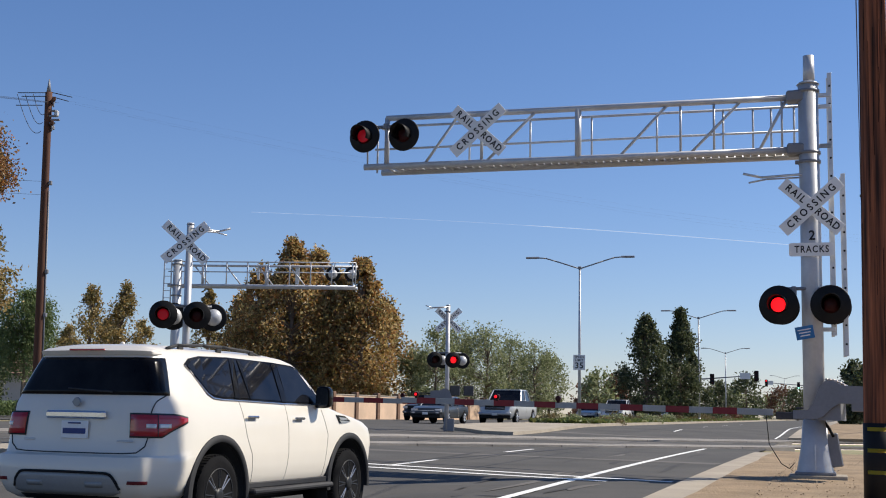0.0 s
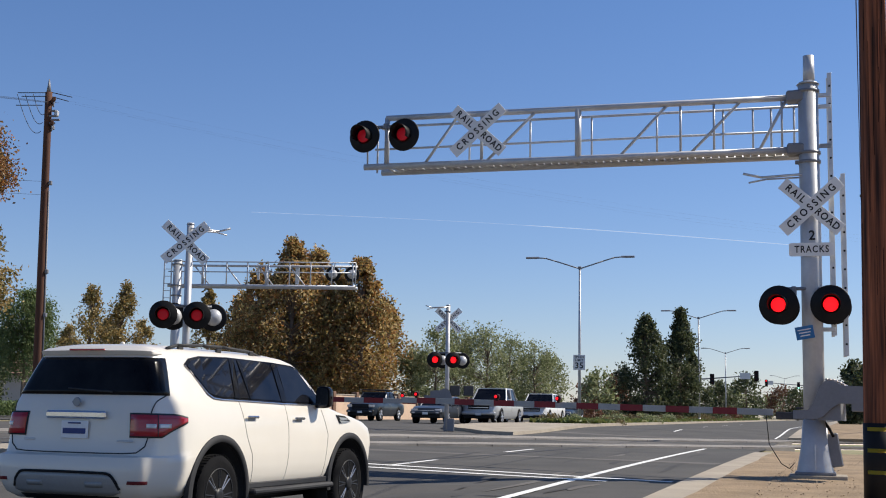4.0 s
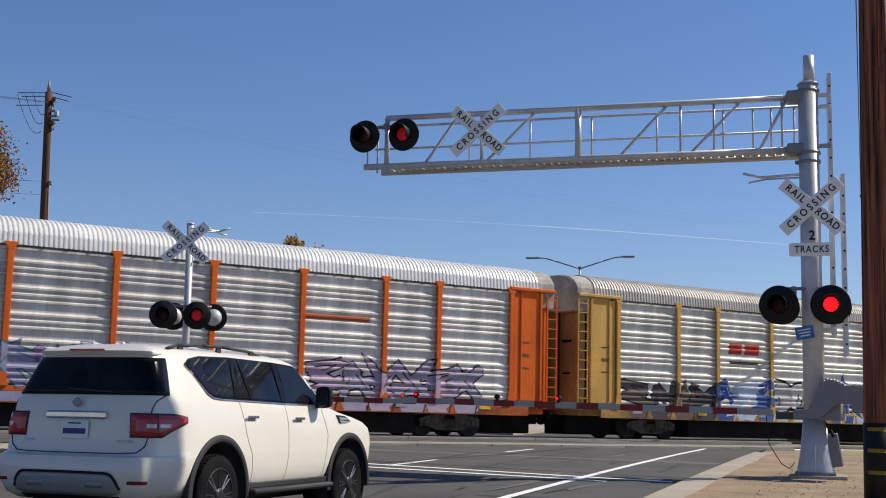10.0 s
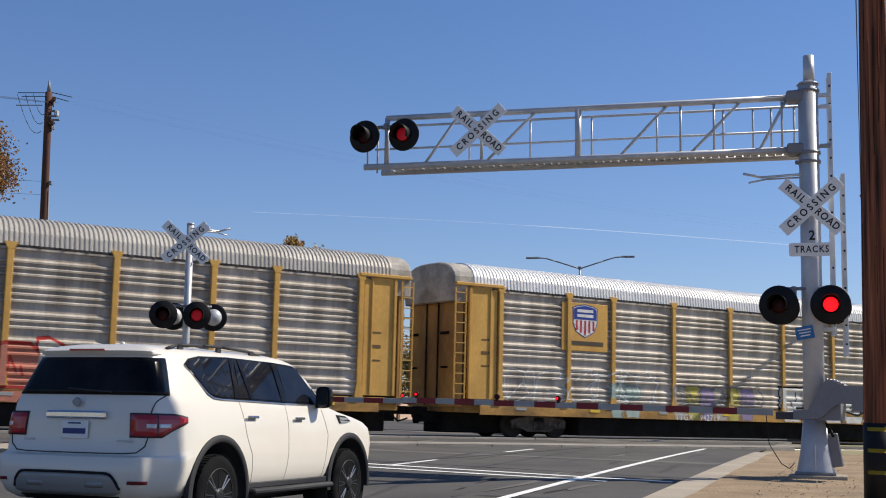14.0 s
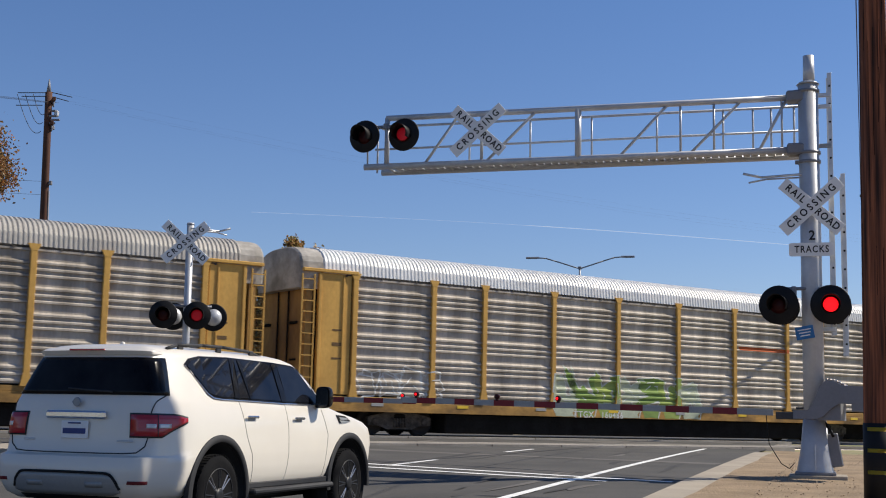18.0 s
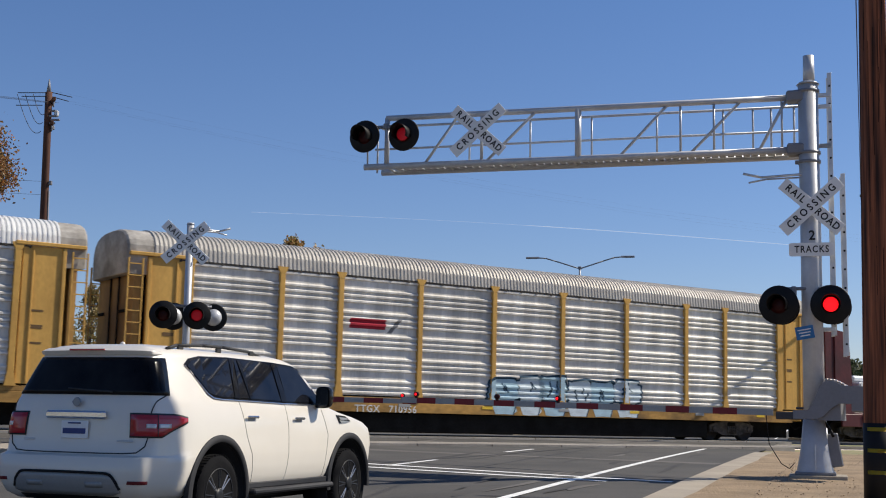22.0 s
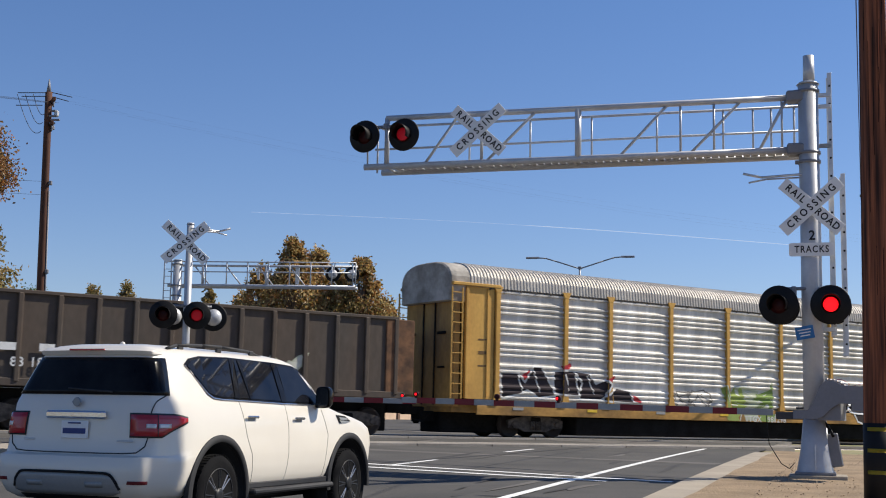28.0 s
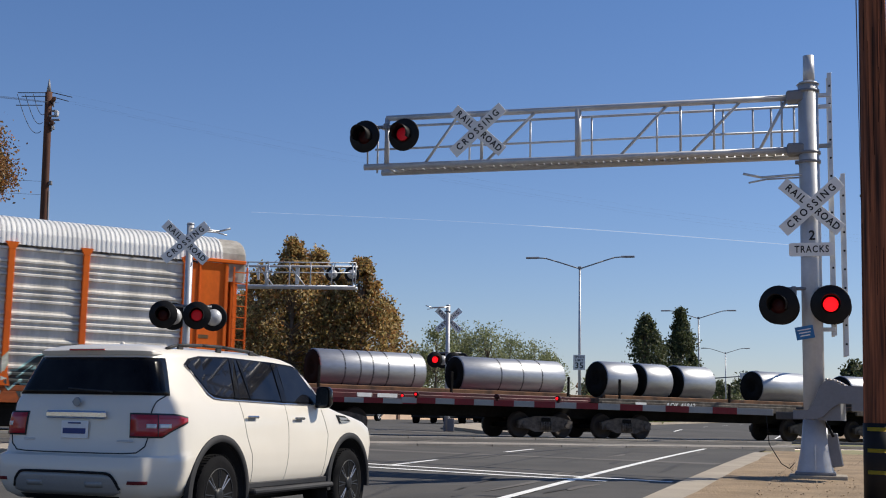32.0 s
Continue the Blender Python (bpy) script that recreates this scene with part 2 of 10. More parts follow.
LEFT_EDGE, RIGHT_EDGE = -29.5, -2.6
bm = bmesh.new()
strip(bm, steps(-30, 110, 1.5) + [130, 160, 200, 260, 340, 440, 560], LEFT_EDGE, RIGHT_EDGE, 0.0, nb=12)
structure("road", bm, ASPHALT, "worn grey asphalt road crossing two railway tracks")

# right-hand concrete gutter and dirt verge
bm = bmesh.new()
strip(bm, steps(-30, 36.5, 1.5), RIGHT_EDGE, RIGHT_EDGE + 0.54, 0.03, 0.12)
strip(bm, steps(56, 560, 12), RIGHT_EDGE, RIGHT_EDGE + 1.2, 0.12, 0.2)
structure("kerb_near", bm, CONCRETE, "pale concrete gutter and low kerb at the road's edge", "kerb")
bm = bmesh.new()
strip(bm, steps(-30, 37.0, 1.2), RIGHT_EDGE + 0.54, 26, 0.055, 0.2, nb=14)
rng = random.Random(5)
for v in bm.verts:
    v.co.z += rng.uniform(-0.02, 0.025) if v.co.z > 0.0 else 0
structure("verge", bm, DIRT, "bare tan dirt verge beside the road", "verge")
bm = bmesh.new()
strip(bm, steps(56, 400, 8), RIGHT_EDGE + 1.2, 16, 0.14, 0.25, nb=4)
structure("pavement", bm, DIRT, "pale dusty footway beyond the tracks")

# road paint
bm = bmesh.new()
strip(bm, steps(-20, 39.0, 1.5), -4.31, -4.17, 0.006)
strip(bm, steps(58, 160, 3.0), -3.3, -3.2, 0.006)
structure("edge_line", bm, PAINTLINE, "long white painted edge line", "road marking")
for k, a0 in enumerate((4.0, 13.2, 21.5, 29.6, 60, 72, 84, 96)):
    bm = bmesh.new()
    strip(bm, steps(a0, a0 + 2.8, 0.95), -8.02, -7.9, 0.006)
    structure("lane_dash", bm, PAINTLINE, "short white painted lane dash", "road marking")
# ---- crossing signals ----
FLASH = []  # lamps that blink: the lit disc, its two poses, and its turn


PLASTICGREY = mat("weathered dark grey casting", (0.07, 0.07, 0.075), 0.6, 0.1, var=0.25, fine=20)


def signal_light(parent, m, turn, r=0.315, glow=None):
    """Round black backboard with hooded red lamp, facing -y."""
    bm = bmesh.new()
    lathe(bm, [(0.0005, 0.0), (r - 0.012, 0.0), (r, 0.012), (r, 0.03), (r - 0.03, 0.035), (0.0005, 0.034)], axis="y", seg=28)
    unit = part("signal_light", bm, BLACK, parent, "round black backboard with hooded red lamp", m)
    bm = bmesh.new()
    lathe(bm, [(r * 0.62, 0.036), (r * 0.6, 0.09), (r * 0.42, 0.16), (0.0005, 0.2)], axis="y", seg=20)
    part("housing_back", bm, ALU, unit, "pale grey lamp housing")
    bm = bmesh.new()
    prof = []
    for k in range(19):
        a = radians(-32 + 244 * k / 18)
        prof.append((0.165 * math.cos(a), 0.165 * math.sin(a), 0.27 + 0.06 * math.sin(a)))
    rows = [[bm.verts.new((x * f, -y, z * f)) for x, z, d in prof for y in (t * d,)] for t, f in ((0, 1), (0.5, 1), (1, 1), (1, 0.965), (0.5, 0.965), (0, 0.965))]
    for a, b in zip(rows, rows[1:] + rows[:1]):
        for k in range(18):
            bm.faces.new((a[k], a[k + 1], b[k + 1], b[k])).smooth = True
    part("hood", bm, BLACK, unit)
    bm = bmesh.new()
    lathe(bm, [(0.0005, -0.03), (0.08, -0.022), (0.15, 0.0), (0.0005, 0.004)], axis="y", seg=24)
    part("lens", bm, LENS, unit)
    bm = bmesh.new()
    lathe(bm, [(0.0005, -0.008), (0.1, -0.006), (0.125, 0.0), (0.0005, 0.003)], axis="y", seg=24)
    led = part("lamp_disc", bm, glow or GLOWDIM, unit, "round red lamp that flashes")
    FLASH.append((led, turn))
    return unit


def crossbuck(parent, m, arm=1.27, wide=0.23, tilt=41.6):
    """Two crossed white blades with black words, facing -y."""
    for k, words in ((1, (("RAIL", -0.345), ("ROAD", 0.345))), (-1, (("CROSSING", 0.0),))):
        bm = bmesh.new()
        box(bm, (0, 0, 0), (arm, 0.012, wide), None, 0.004)
        blade = part("blade", bm, SIGNWHITE, parent, "white reflective blade with black capital letters", m @ pose(0, 0.012 * k, 0, 0, tilt * k, 0))
        for w, x in words:
            part("letters", text_mesh(w, 0.175, 0.002, 0.004, 1.3 if w == "RAIL" else 1.16 if w == "ROAD" else 1.5), SIGNBLACK, blade, "", pose(x, -0.008, 0) @ Matrix.Diagonal((0.9, 1, 1, 1)))


def bracket_arm(parent, z, side, length=0.95):
    """Twin thin service arms that stick out of the mast's head."""
    bm = bmesh.new()
    rod(bm, [(0, -0.1, z), (side * length * 0.72, -0.12, z - 0.04), (side * length, -0.16, z + 0.03)], 0.022)
    rod(bm, [(0, 0.1, z - 0.02), (side * length * 0.65, 0.02, z - 0.05), (side * length * 0.92, -0.02, z - 0.11)], 0.016)
    part("bracket_arm", bm, GALV, parent)


def plate_sign(parent, m, w, h, material, name="sign_plate", label=""):
    bm = bmesh.new()
    box(bm, (0, 0, 0), (w, 0.008, h), None, 0.003)
    return part(name, bm, material, parent, label, m)


def ladder(parent, x, y, z0, z1, w=0.34, name="ladder", material=None):
    bm = bmesh.new()
    for k in (-1, 1):
        box(bm, (x + k * w / 2, y, (z0 + z1) / 2), (0.05, 0.06, z1 - z0), None, 0.006)
    n = int((z1 - z0) / 0.3)
    for k in range(n):
        tube(bm, (x - w / 2, y, z0 + 0.2 + k * 0.3), (x + w / 2, y, z0 + 0.2 + k * 0.3), 0.014, None, 6)
    part(name, bm, material or GALV, parent)


def gate_arm(parent, m, first, last, stripes, lamps, tip_h):
    """Striped lifting arm along +x of m, from first to last, a stripe every 0.43 m, with red lamps on top."""
    bm = bmesh.new()
    box(bm, ((first + last) / 2, 0.012, 0), (last - first, 0.022, 0.11), None, 0.004)
    arm = part("gate_arm", bm, GATEWHITE, parent, "red and white striped gate arm, lowered", m)
    x, k = stripes, 0
    while x < last - 0.06:
        w = min(0.43, last - x)
        if k % 2 == 0:
            bm = bmesh.new()
            box(bm, (x + w / 2, -0.002, 0), (w, 0.006, 0.112), None, 0.001)
            part("stripe", bm, GATERED, arm)
        x, k = x + 0.43, k + 1
    for x, turn in lamps:
        bm = bmesh.new()
        lathe(bm, [(0.0005, -0.03), (0.05, -0.03), (0.052, 0.03), (0.0005, 0.03)], (x, 0.0, 0.12), "y", 14)
        box(bm, (x, 0.0, 0.065), (0.06, 0.03, 0.05), None, 0.004)
        part("lamp_housing", bm, LENS, arm, "small round red gate lamp")
        bm = bmesh.new()
        lathe(bm, [(0.0005, -0.012), (0.026, -0.008), (0.028, 0.0), (0.0005, 0.002)], (0, 0, 0), "y", 14)
        led = part("lamp_disc", bm, GLOWRED, arm, "", pose(x, -0.032, 0.12))
        if turn >= 0:
            FLASH.append((led, turn))


def gate_machine(parent, m):
    """Grey machine case with the arm's curved side arms and counterweight; the arm goes off along +x."""
    bm = bmesh.new()
    prism(bm, [(-0.52, 1.22), (-0.14, 1.22), (-0.14, 1.62), (-0.2, 1.68), (-0.46, 1.68), (-0.52, 1.6)], "y", -0.14, 0.26)
    part("machine_case", bm, GREYBOX, parent, "grey gate machine case", m)
    for y in (-0.2, 0.3):
        bm = bmesh.new()
        out = [(0.25, 1.24), (0.25, 1.38), (0.0, 1.39), (-0.08, 1.5), (-0.2, 1.8), (-0.3, 1.88), (-0.42, 1.87), (-0.56, 1.8), (-0.95, 1.78), (-0.95, 1.5), (-0.5, 1.5), (-0.36, 1.4), (-0.24, 1.28), (-0.12, 1.24)]
        prism(bm, out, "y", y - 0.012, y + 0.012)
        part("side_arm", bm, GREYBOX, parent, "curved grey steel side arm", m)
    bm = bmesh.new()
    box(bm, (-0.95, 0.05, 1.48), (0.5, 0.5, 0.22), None, 0.015)
    part("counterweight", bm, GREYBOX, parent, "", m)
    bm = bmesh.new()
    box(bm, (0.42, -0.2, 1.29), (0.5, 0.1, 0.13), None, 0.012)
    part("arm_socket", bm, PLASTICGREY, parent, "dark socket that holds the gate arm", m)
    bm = bmesh.new()
    box(bm, (0.2, -0.22, 1.42), (0.26, 0.05, 0.04), None, 0.008)
    part("latch_bar", bm, PLASTICGREY, parent, "", m)
    for k in range(6):
        bm = bmesh.new()
        tube(bm, (-0.26 - 0.055 * k, -0.16, 1.9 - 0.004 * k * k), (-0.26 - 0.055 * k, 0.12, 1.9 - 0.004 * k * k), 0.022, None, 8)
        part("bolt", bm, STEEL, parent, "", m)


def mast(parent, z0, z1, r, base=True, seg=18):
    bm = bmesh.new()
    tube(bm, (0, 0, z0), (0, 0, z1), r, r * 0.97, seg)
    tube(bm, (0, 0, z1), (0, 0, z1 + 0.04), r * 1.1, r * 0.9, seg)
    part("mast", bm, ALU, parent, "silver steel mast")


def bands(parent, zs, r, material=None):
    for z in zs:
        bm = bmesh.new()
        lathe(bm, [(r, -0.025), (r + 0.018, -0.025), (r + 0.018, 0.025), (r, 0.025)], (0, 0, z), "z", 18)
        box(bm, (-r - 0.03, -0.03, z), (0.06, 0.09, 0.06), None, 0.008)
        part("clamp_band", bm, material or GREYBOX, parent)


def cantilever_truss(parent, length, zb, zt, detail=True, deep=0.6):
    """Walkway truss along -x: twin bottom chords with grating, top chord, posts, struts and a handrail."""
    for y, z, r, x1, nm in ((0.0, zb, 0.06, length + 0.45, "bottom_chord"), (deep, zb, 0.06, length + 0.3, "bottom_chord"), (0.0, zt, 0.055, length + 0.02, "top_chord")):
        bm = bmesh.new()
        tube(bm, (0.05, y, z), (-x1, y, z), r, None, 12)
        part(nm, bm, ALU, parent)
    for z, r in ((zt - 0.02, 0.025), ((zb + zt) / 2, 0.022)):
        bm = bmesh.new()
        tube(bm, (0.05, deep, z), (-length - 0.45, deep, z), r, None, 8)
        part("handrail", bm, ALU, parent)
    bm = bmesh.new()
    for k in range(int(length / 0.14)):
        box(bm, (-0.1 - k * 0.14, deep / 2, zb + 0.03 + 0.006 * math.sin(k * 2.3)), (0.112, deep, 0.02))
    for y in (0.15, 0.3, 0.45):
        box(bm, (-length / 2, y, zb + 0.045), (length, 0.012, 0.02))
    part("walkway_grating", bm, ALU, parent, "open steel walkway grating")
    for x, r in ((0.45, 0.02), (1.62, 0.022), (2.21, 0.022), (4.07, 0.06), (5.9, 0.03), (length, 0.05)):
        bm = bmesh.new()
        tube(bm, (-x, 0, zb), (-x, 0, zt), r, None, 10)
        part("truss_post", bm, ALU, parent)
    for x in (0.25, 0.65, 0.97, 1.5, 2.7, 3.92, 5.1, 6.3, length + 0.4):
        bm = bmesh.new()
        tube(bm, (-x, deep, zb), (-x, deep, zt - 0.02), 0.02, None, 8)
        part("handrail_post", bm, ALU, parent)
    for a, b in ((7.03, 6.35), (5.83, 4.85), (3.32, 2.42), (2.05, 1.13), (0.85, 0.35)):
        bm = bmesh.new()
        tube(bm, (-a * length / 7.78, 0, zb), (-b * length / 7.78, 0, zt), 0.028, None, 8)
        part("diagonal_strut", bm, ALU, parent)
    for k in range(7):
        bm = bmesh.new()
        tube(bm, (-0.6 - k * 1.2, 0, zb), (-0.6 - k * 1.2, deep, zb), 0.022, None, 8)
        part("cross_bar", bm, ALU, parent)
    bm = bmesh.new()
    rod(bm, [(-length - 0.38, -0.02, zb + 0.02), (-length - 0.4, -0.02, zt - 0.05), (-length - 0.05, 0.3, zt - 0.2), (-length - 0.1, deep, zt)], 0.018)
    part("end_rail", bm, ALU, parent)


def main_signal():
    """Cantilever crossing signal on the near right, with gate."""
    t = thing("cantilever_signal", pose(6.35, 21.5, 0.05, 0, 0, 16.5 * -1), "tall silver cantilever crossing signal with crossbucks and red lamps", "crossing signal")
    mast(t, 0.0, 6.84, 0.178, seg=24)
    bm = bmesh.new()
    tube(bm, (0.02, 0, 6.84), (0.02, 0, 7.36), 0.1, 0.095, 16)
    part("pole_top", bm, ALU, t, "narrower silver tube on the mast's head")
    bm = bmesh.new()
    loft(bm, [[(x * w, y * w, z) for x, y in ((-1, -1), (0, -1.15), (1, -1), (1.15, 0), (1, 1), (0, 1.15), (-1, 1), (-1.15, 0))] for z, w in ((0.1, 0.27), (0.16, 0.265), (0.5, 0.21), (1.02, 0.165))])
    part("base_flare", bm, ALU, t)
    bm = bmesh.new()
    box(bm, (0, 0, 0.125), (0.66, 0.66, 0.05), None, 0.01)
    part("base_plate", bm, GREYBOX, t)
    bm = bmesh.new()
    box(bm, (0.04, 0, 0.03), (0.94, 0.8, 0.14), None, 0.012)
    part("footing", bm, CONCRETE, t, "square concrete footing")
    bm = bmesh.new()
    box(bm, (0.0, -0.29, 0.36), (0.022, 0.02, 0.5), None, 0.004)
    part("base_seam", bm, GALV, t)
    for x in (-0.26, 0.26):
        for y in (-0.26, 0.26):
            bm = bmesh.new()
            tube(bm, (x, y, 0.02), (x, y, 0.15), 0.02, None, 6)
            part("anchor_bolt", bm, STEEL, t)
    bands(t, (6.72, 5.62, 5.46), 0.178)
    for z in (6.63, 5.69):
        bm = bmesh.new()
        box(bm, (-0.2, 0.0, z), (0.34, 0.3, 0.2), None, 0.03)
        part("arm_bracket", bm, GREYBOX, t)
    cantilever_truss(t, 7.78, 5.69, 6.63)
    # lamps and crossbuck on the arm
    for x, turn in ((-8.17, 0), (-7.38, 1)):
        signal_light(t, pose(x, -0.22, 6.25, 0, 0, -6), turn)
    bm = bmesh.new()
    rod(bm, [(-8.2, -0.02, 6.46), (-7.35, -0.02, 6.46)], 0.035)
    box(bm, (-7.78, -0.02, 6.46), (0.12, 0.14, 0.12), None, 0.02)
    part("lamp_crossarm", bm, GREYBOX, t)
    crossbuck(t, pose(-5.95, -0.1, 6.29))
    # lamps, crossbuck and plates on the mast
    crossbuck(t, pose(0.02, -0.24, 4.645))
    bm = bmesh.new()
    prism(bm, [(cx + 0.04 * math.cos(q), cz + 0.04 * math.sin(q)) for cx, cz, q0 in ((0.335, 0.075, 0), (-0.335, 0.075, 90), (-0.335, -0.075, 180), (0.335, -0.075, 270)) for q in (radians(q0 + 22.5 * k) for k in range(5))], "y", -0.004, 0.004)
    part("sign_plate", bm, SIGNWHITE, t, "white plate that reads TRACKS", pose(0.01, -0.2, 3.905))
    part("letters", text_mesh("TRACKS", 0.165, 0.002, 0.003, 1.2), SIGNBLACK, t, "", pose(0.01, -0.206, 3.905) @ Matrix.Diagonal((0.82, 1, 1, 1)))
    part("letters", text_mesh("2", 0.23, 0.002, 0.004), SIGNBLACK, t, "", pose(0.02, -0.186, 4.145))
    for x, turn in ((-0.55, 0), (0.3, 1)):
        signal_light(t, pose(x, -0.3, 2.95, 0, 0, -8 if x < 0 else 0), turn, 0.335, GLOWRED)
    bm = bmesh.new()
    rod(bm, [(-0.55, -0.12, 3.24), (0.3, -0.12, 3.24)], 0.03)
    box(bm, (-0.3, -0.12, 3.2), (0.1, 0.12, 0.16), None, 0.02)
    part("lamp_crossarm", bm, GREYBOX, t)
    for x, turn in ((-0.5, 1), (0.36, 0)):
        signal_light(t, pose(x, 0.3, 2.95, 0, 0, 172), turn, 0.3)
    blue = plate_sign(t, pose(-0.13, -0.25, 2.48, 0, -10, 0), 0.3, 0.22, SIGNBLUE, label="small blue emergency notice plate, tilted")
    for k in range(3):
        plate_sign(blue, pose(0.0, -0.006, 0.05 - 0.05 * k), 0.22 - 0.03 * k, 0.018, SIGNWHITE, "text_bar")
    bracket_arm(t, 5.24, -1, 1.12)
    # side ladders on stand-off bars
    for x, z0, z1 in ((0.36, 2.45, 7.05), (0.55, 2.1, 5.25)):
        bm = bmesh.new()
        box(bm, (x, 0.05, (z0 + z1) / 2), (0.075, 0.05, z1 - z0), None, 0.006)
        rail = part("climbing_rail", bm, GALV, t, "perforated steel climbing rail")
        for k in range(int((z1 - z0) / 0.32)):
            bm = bmesh.new()
            tube(bm, (x, 0.018, z0 + 0.2 + 0.32 * k), (x, 0.026, z0 + 0.2 + 0.32 * k), 0.02, None, 8)
            part("hole", bm, BLACK, rail)
            bm = bmesh.new()
            tube(bm, (x, 0.03, z0 + 0.2 + 0.32 * k), (x - 0.02, 0.38, z0 + 0.2 + 0.32 * k), 0.014, None, 6)
            part("rung", bm, GALV, rail)
        pbox(t, "climbing_rail", (x - 0.02, 0.4, (z0 + z1) / 2), (0.06, 0.05, z1 - z0), GALV, 0.006)
    for z in (6.65, 6.45, 5.75, 5.75, 2.55):
        bm = bmesh.new()
        box(bm, (0.26, 0.03, z), (0.24, 0.05, 0.07), None, 0.008)
        part("standoff_bar", bm, GALV, t)
    bm = bmesh.new()
    box(bm, (0.36, -0.02, 0.46), (0.26, 0.2, 0.56), pose(0, 0, 0, 0, -9, 0), 0.02)
    part("junction_box", bm, GREYBOX, t, "grey junction box")
    bm = bmesh.new()
    pts = [(0.15, -0.12, 1.0), (0.24, -0.16, 0.86), (0.3, -0.14, 0.74)]
    rod(bm, pts, 0.025)
    part("conduit", bm, BLACK, t)
    bm = bmesh.new()
    rod(bm, [(-0.78, -0.4, 1.08), (-0.74, -0.35, 0.6), (-0.55, -0.3, 0.28), (-0.42, -0.26, 0.2), (-0.33, -0.2, 0.3)], 0.007)
    part("cable", bm, BLACK, t)
    g = thing("crossing_gate", pose(6.35, 21.5, 0.0, 0, 0, 150 + 0.0), "lowered striped crossing gate with red lamps on a grey machine", "crossing gate")
    flip = Matrix.Diagonal((1, -1, 1, 1))
    gate_machine(g, pose(0.0, 0.12, -0.16))
    gate_arm(g, pose(0.0, 0.32, 1.17, 0, -1.05, 0) @ pose(0, 0, 0, 0, 0, 180) @ pose(0, 0, 0, 0, 0, 180) @ flip, 0.62, 8.05, 1.24, ((7.7, -1), (5.9, 0), (4.62, 1)), 1.3)
    return t


main_signal()


def post_signal(x, y, z, rz, label, lamps, far=False, arm=0):
    """Median post with crossbuck, lamps both ways, machine case."""
    t = thing("post_signal", pose(x, y, z, 0, 0, rz), label, "crossing signal")
    mast(t, 0, 5.15 if not far else 4.95, 0.085, seg=16)
    crossbuck(t, pose(-0.1 if not far else 0.02, -0.13 if not far else 0.1, 4.72 if not far else 4.38))
    bracket_arm(t, 5.05 if not far else 4.9, 1 if not far else -1, 0.9)
    for lx, ly, rr, turn in lamps:
        signal_light(t, pose(lx, ly, 3.06 if not far else 2.79, 0, 0, rr), turn, 0.315, GLOWRED if far else GLOWDIM)
    bm = bmesh.new()
    rod(bm, [(-0.62, 0, 3.28 if not far else 3.08), (0.55, 0, 3.28 if not far else 3.08)], 0.03)
    part("lamp_crossarm", bm, GREYBOX, t)
    bands(t, (3.28 if not far else 3.08, 4.72), 0.085)
    bm = bmesh.new()
    box(bm, (0.1, 0.1, 0.25), (0.42, 0.35, 0.5), None, 0.02)
    part("base_case", bm, GREYBOX, t, "grey relay case at the post's foot")
    gate_machine(t, pose(0.05, 0.1, -0.05) if not far else pose(0.3, 0.1, -0.2))
    if far:
        for bx in (0.32, 0.86):
            bm = bmesh.new()
            box(bm, (bx, 0.15, 1.6), (0.4, 0.05, 0.4), None, 0.02)
            part("equipment_board", bm, PLASTICGREY, t, "dark grey equipment board")
    return t


near_post = post_signal(-5.78, 28.47, 0.09, 11.5, "silver crossing signal post with crossbuck on the median", ((-0.52, -0.25, -4, 0), (0.22, -0.25, -4, 1), (-0.3, 0.3, 176, 1), (0.6, 0.3, 176, 0)))
g2 = thing("crossing_gate", pose(-5.78, 28.47, 0.09, 0, 0, -8), "lowered striped median gate arm with red lamp", "crossing gate")
gate_arm(g2, pose(0.0, -0.3, 1.27, 0, 0.6, 0), 0.5, 5.35, 0.75, ((5.05, 1),), 1.3)
bm = bmesh.new()
box(bm, (0.3, 0, 1.25), (0.7, 0.4, 0.2), None, 0.03)
part("arm_base", bm, GREYBOX, g2)
far_post = post_signal(0.25, 49.93, height(0.25, 49.93), 0, "crossing signal post beyond the tracks with crossbuck and equipment boards", ((-0.5, -0.25, 12, 1), (0.22, -0.25, 12, 0), (-0.2, 0.3, 186, 1), (0.58, 0.3, 186, 0)), True)


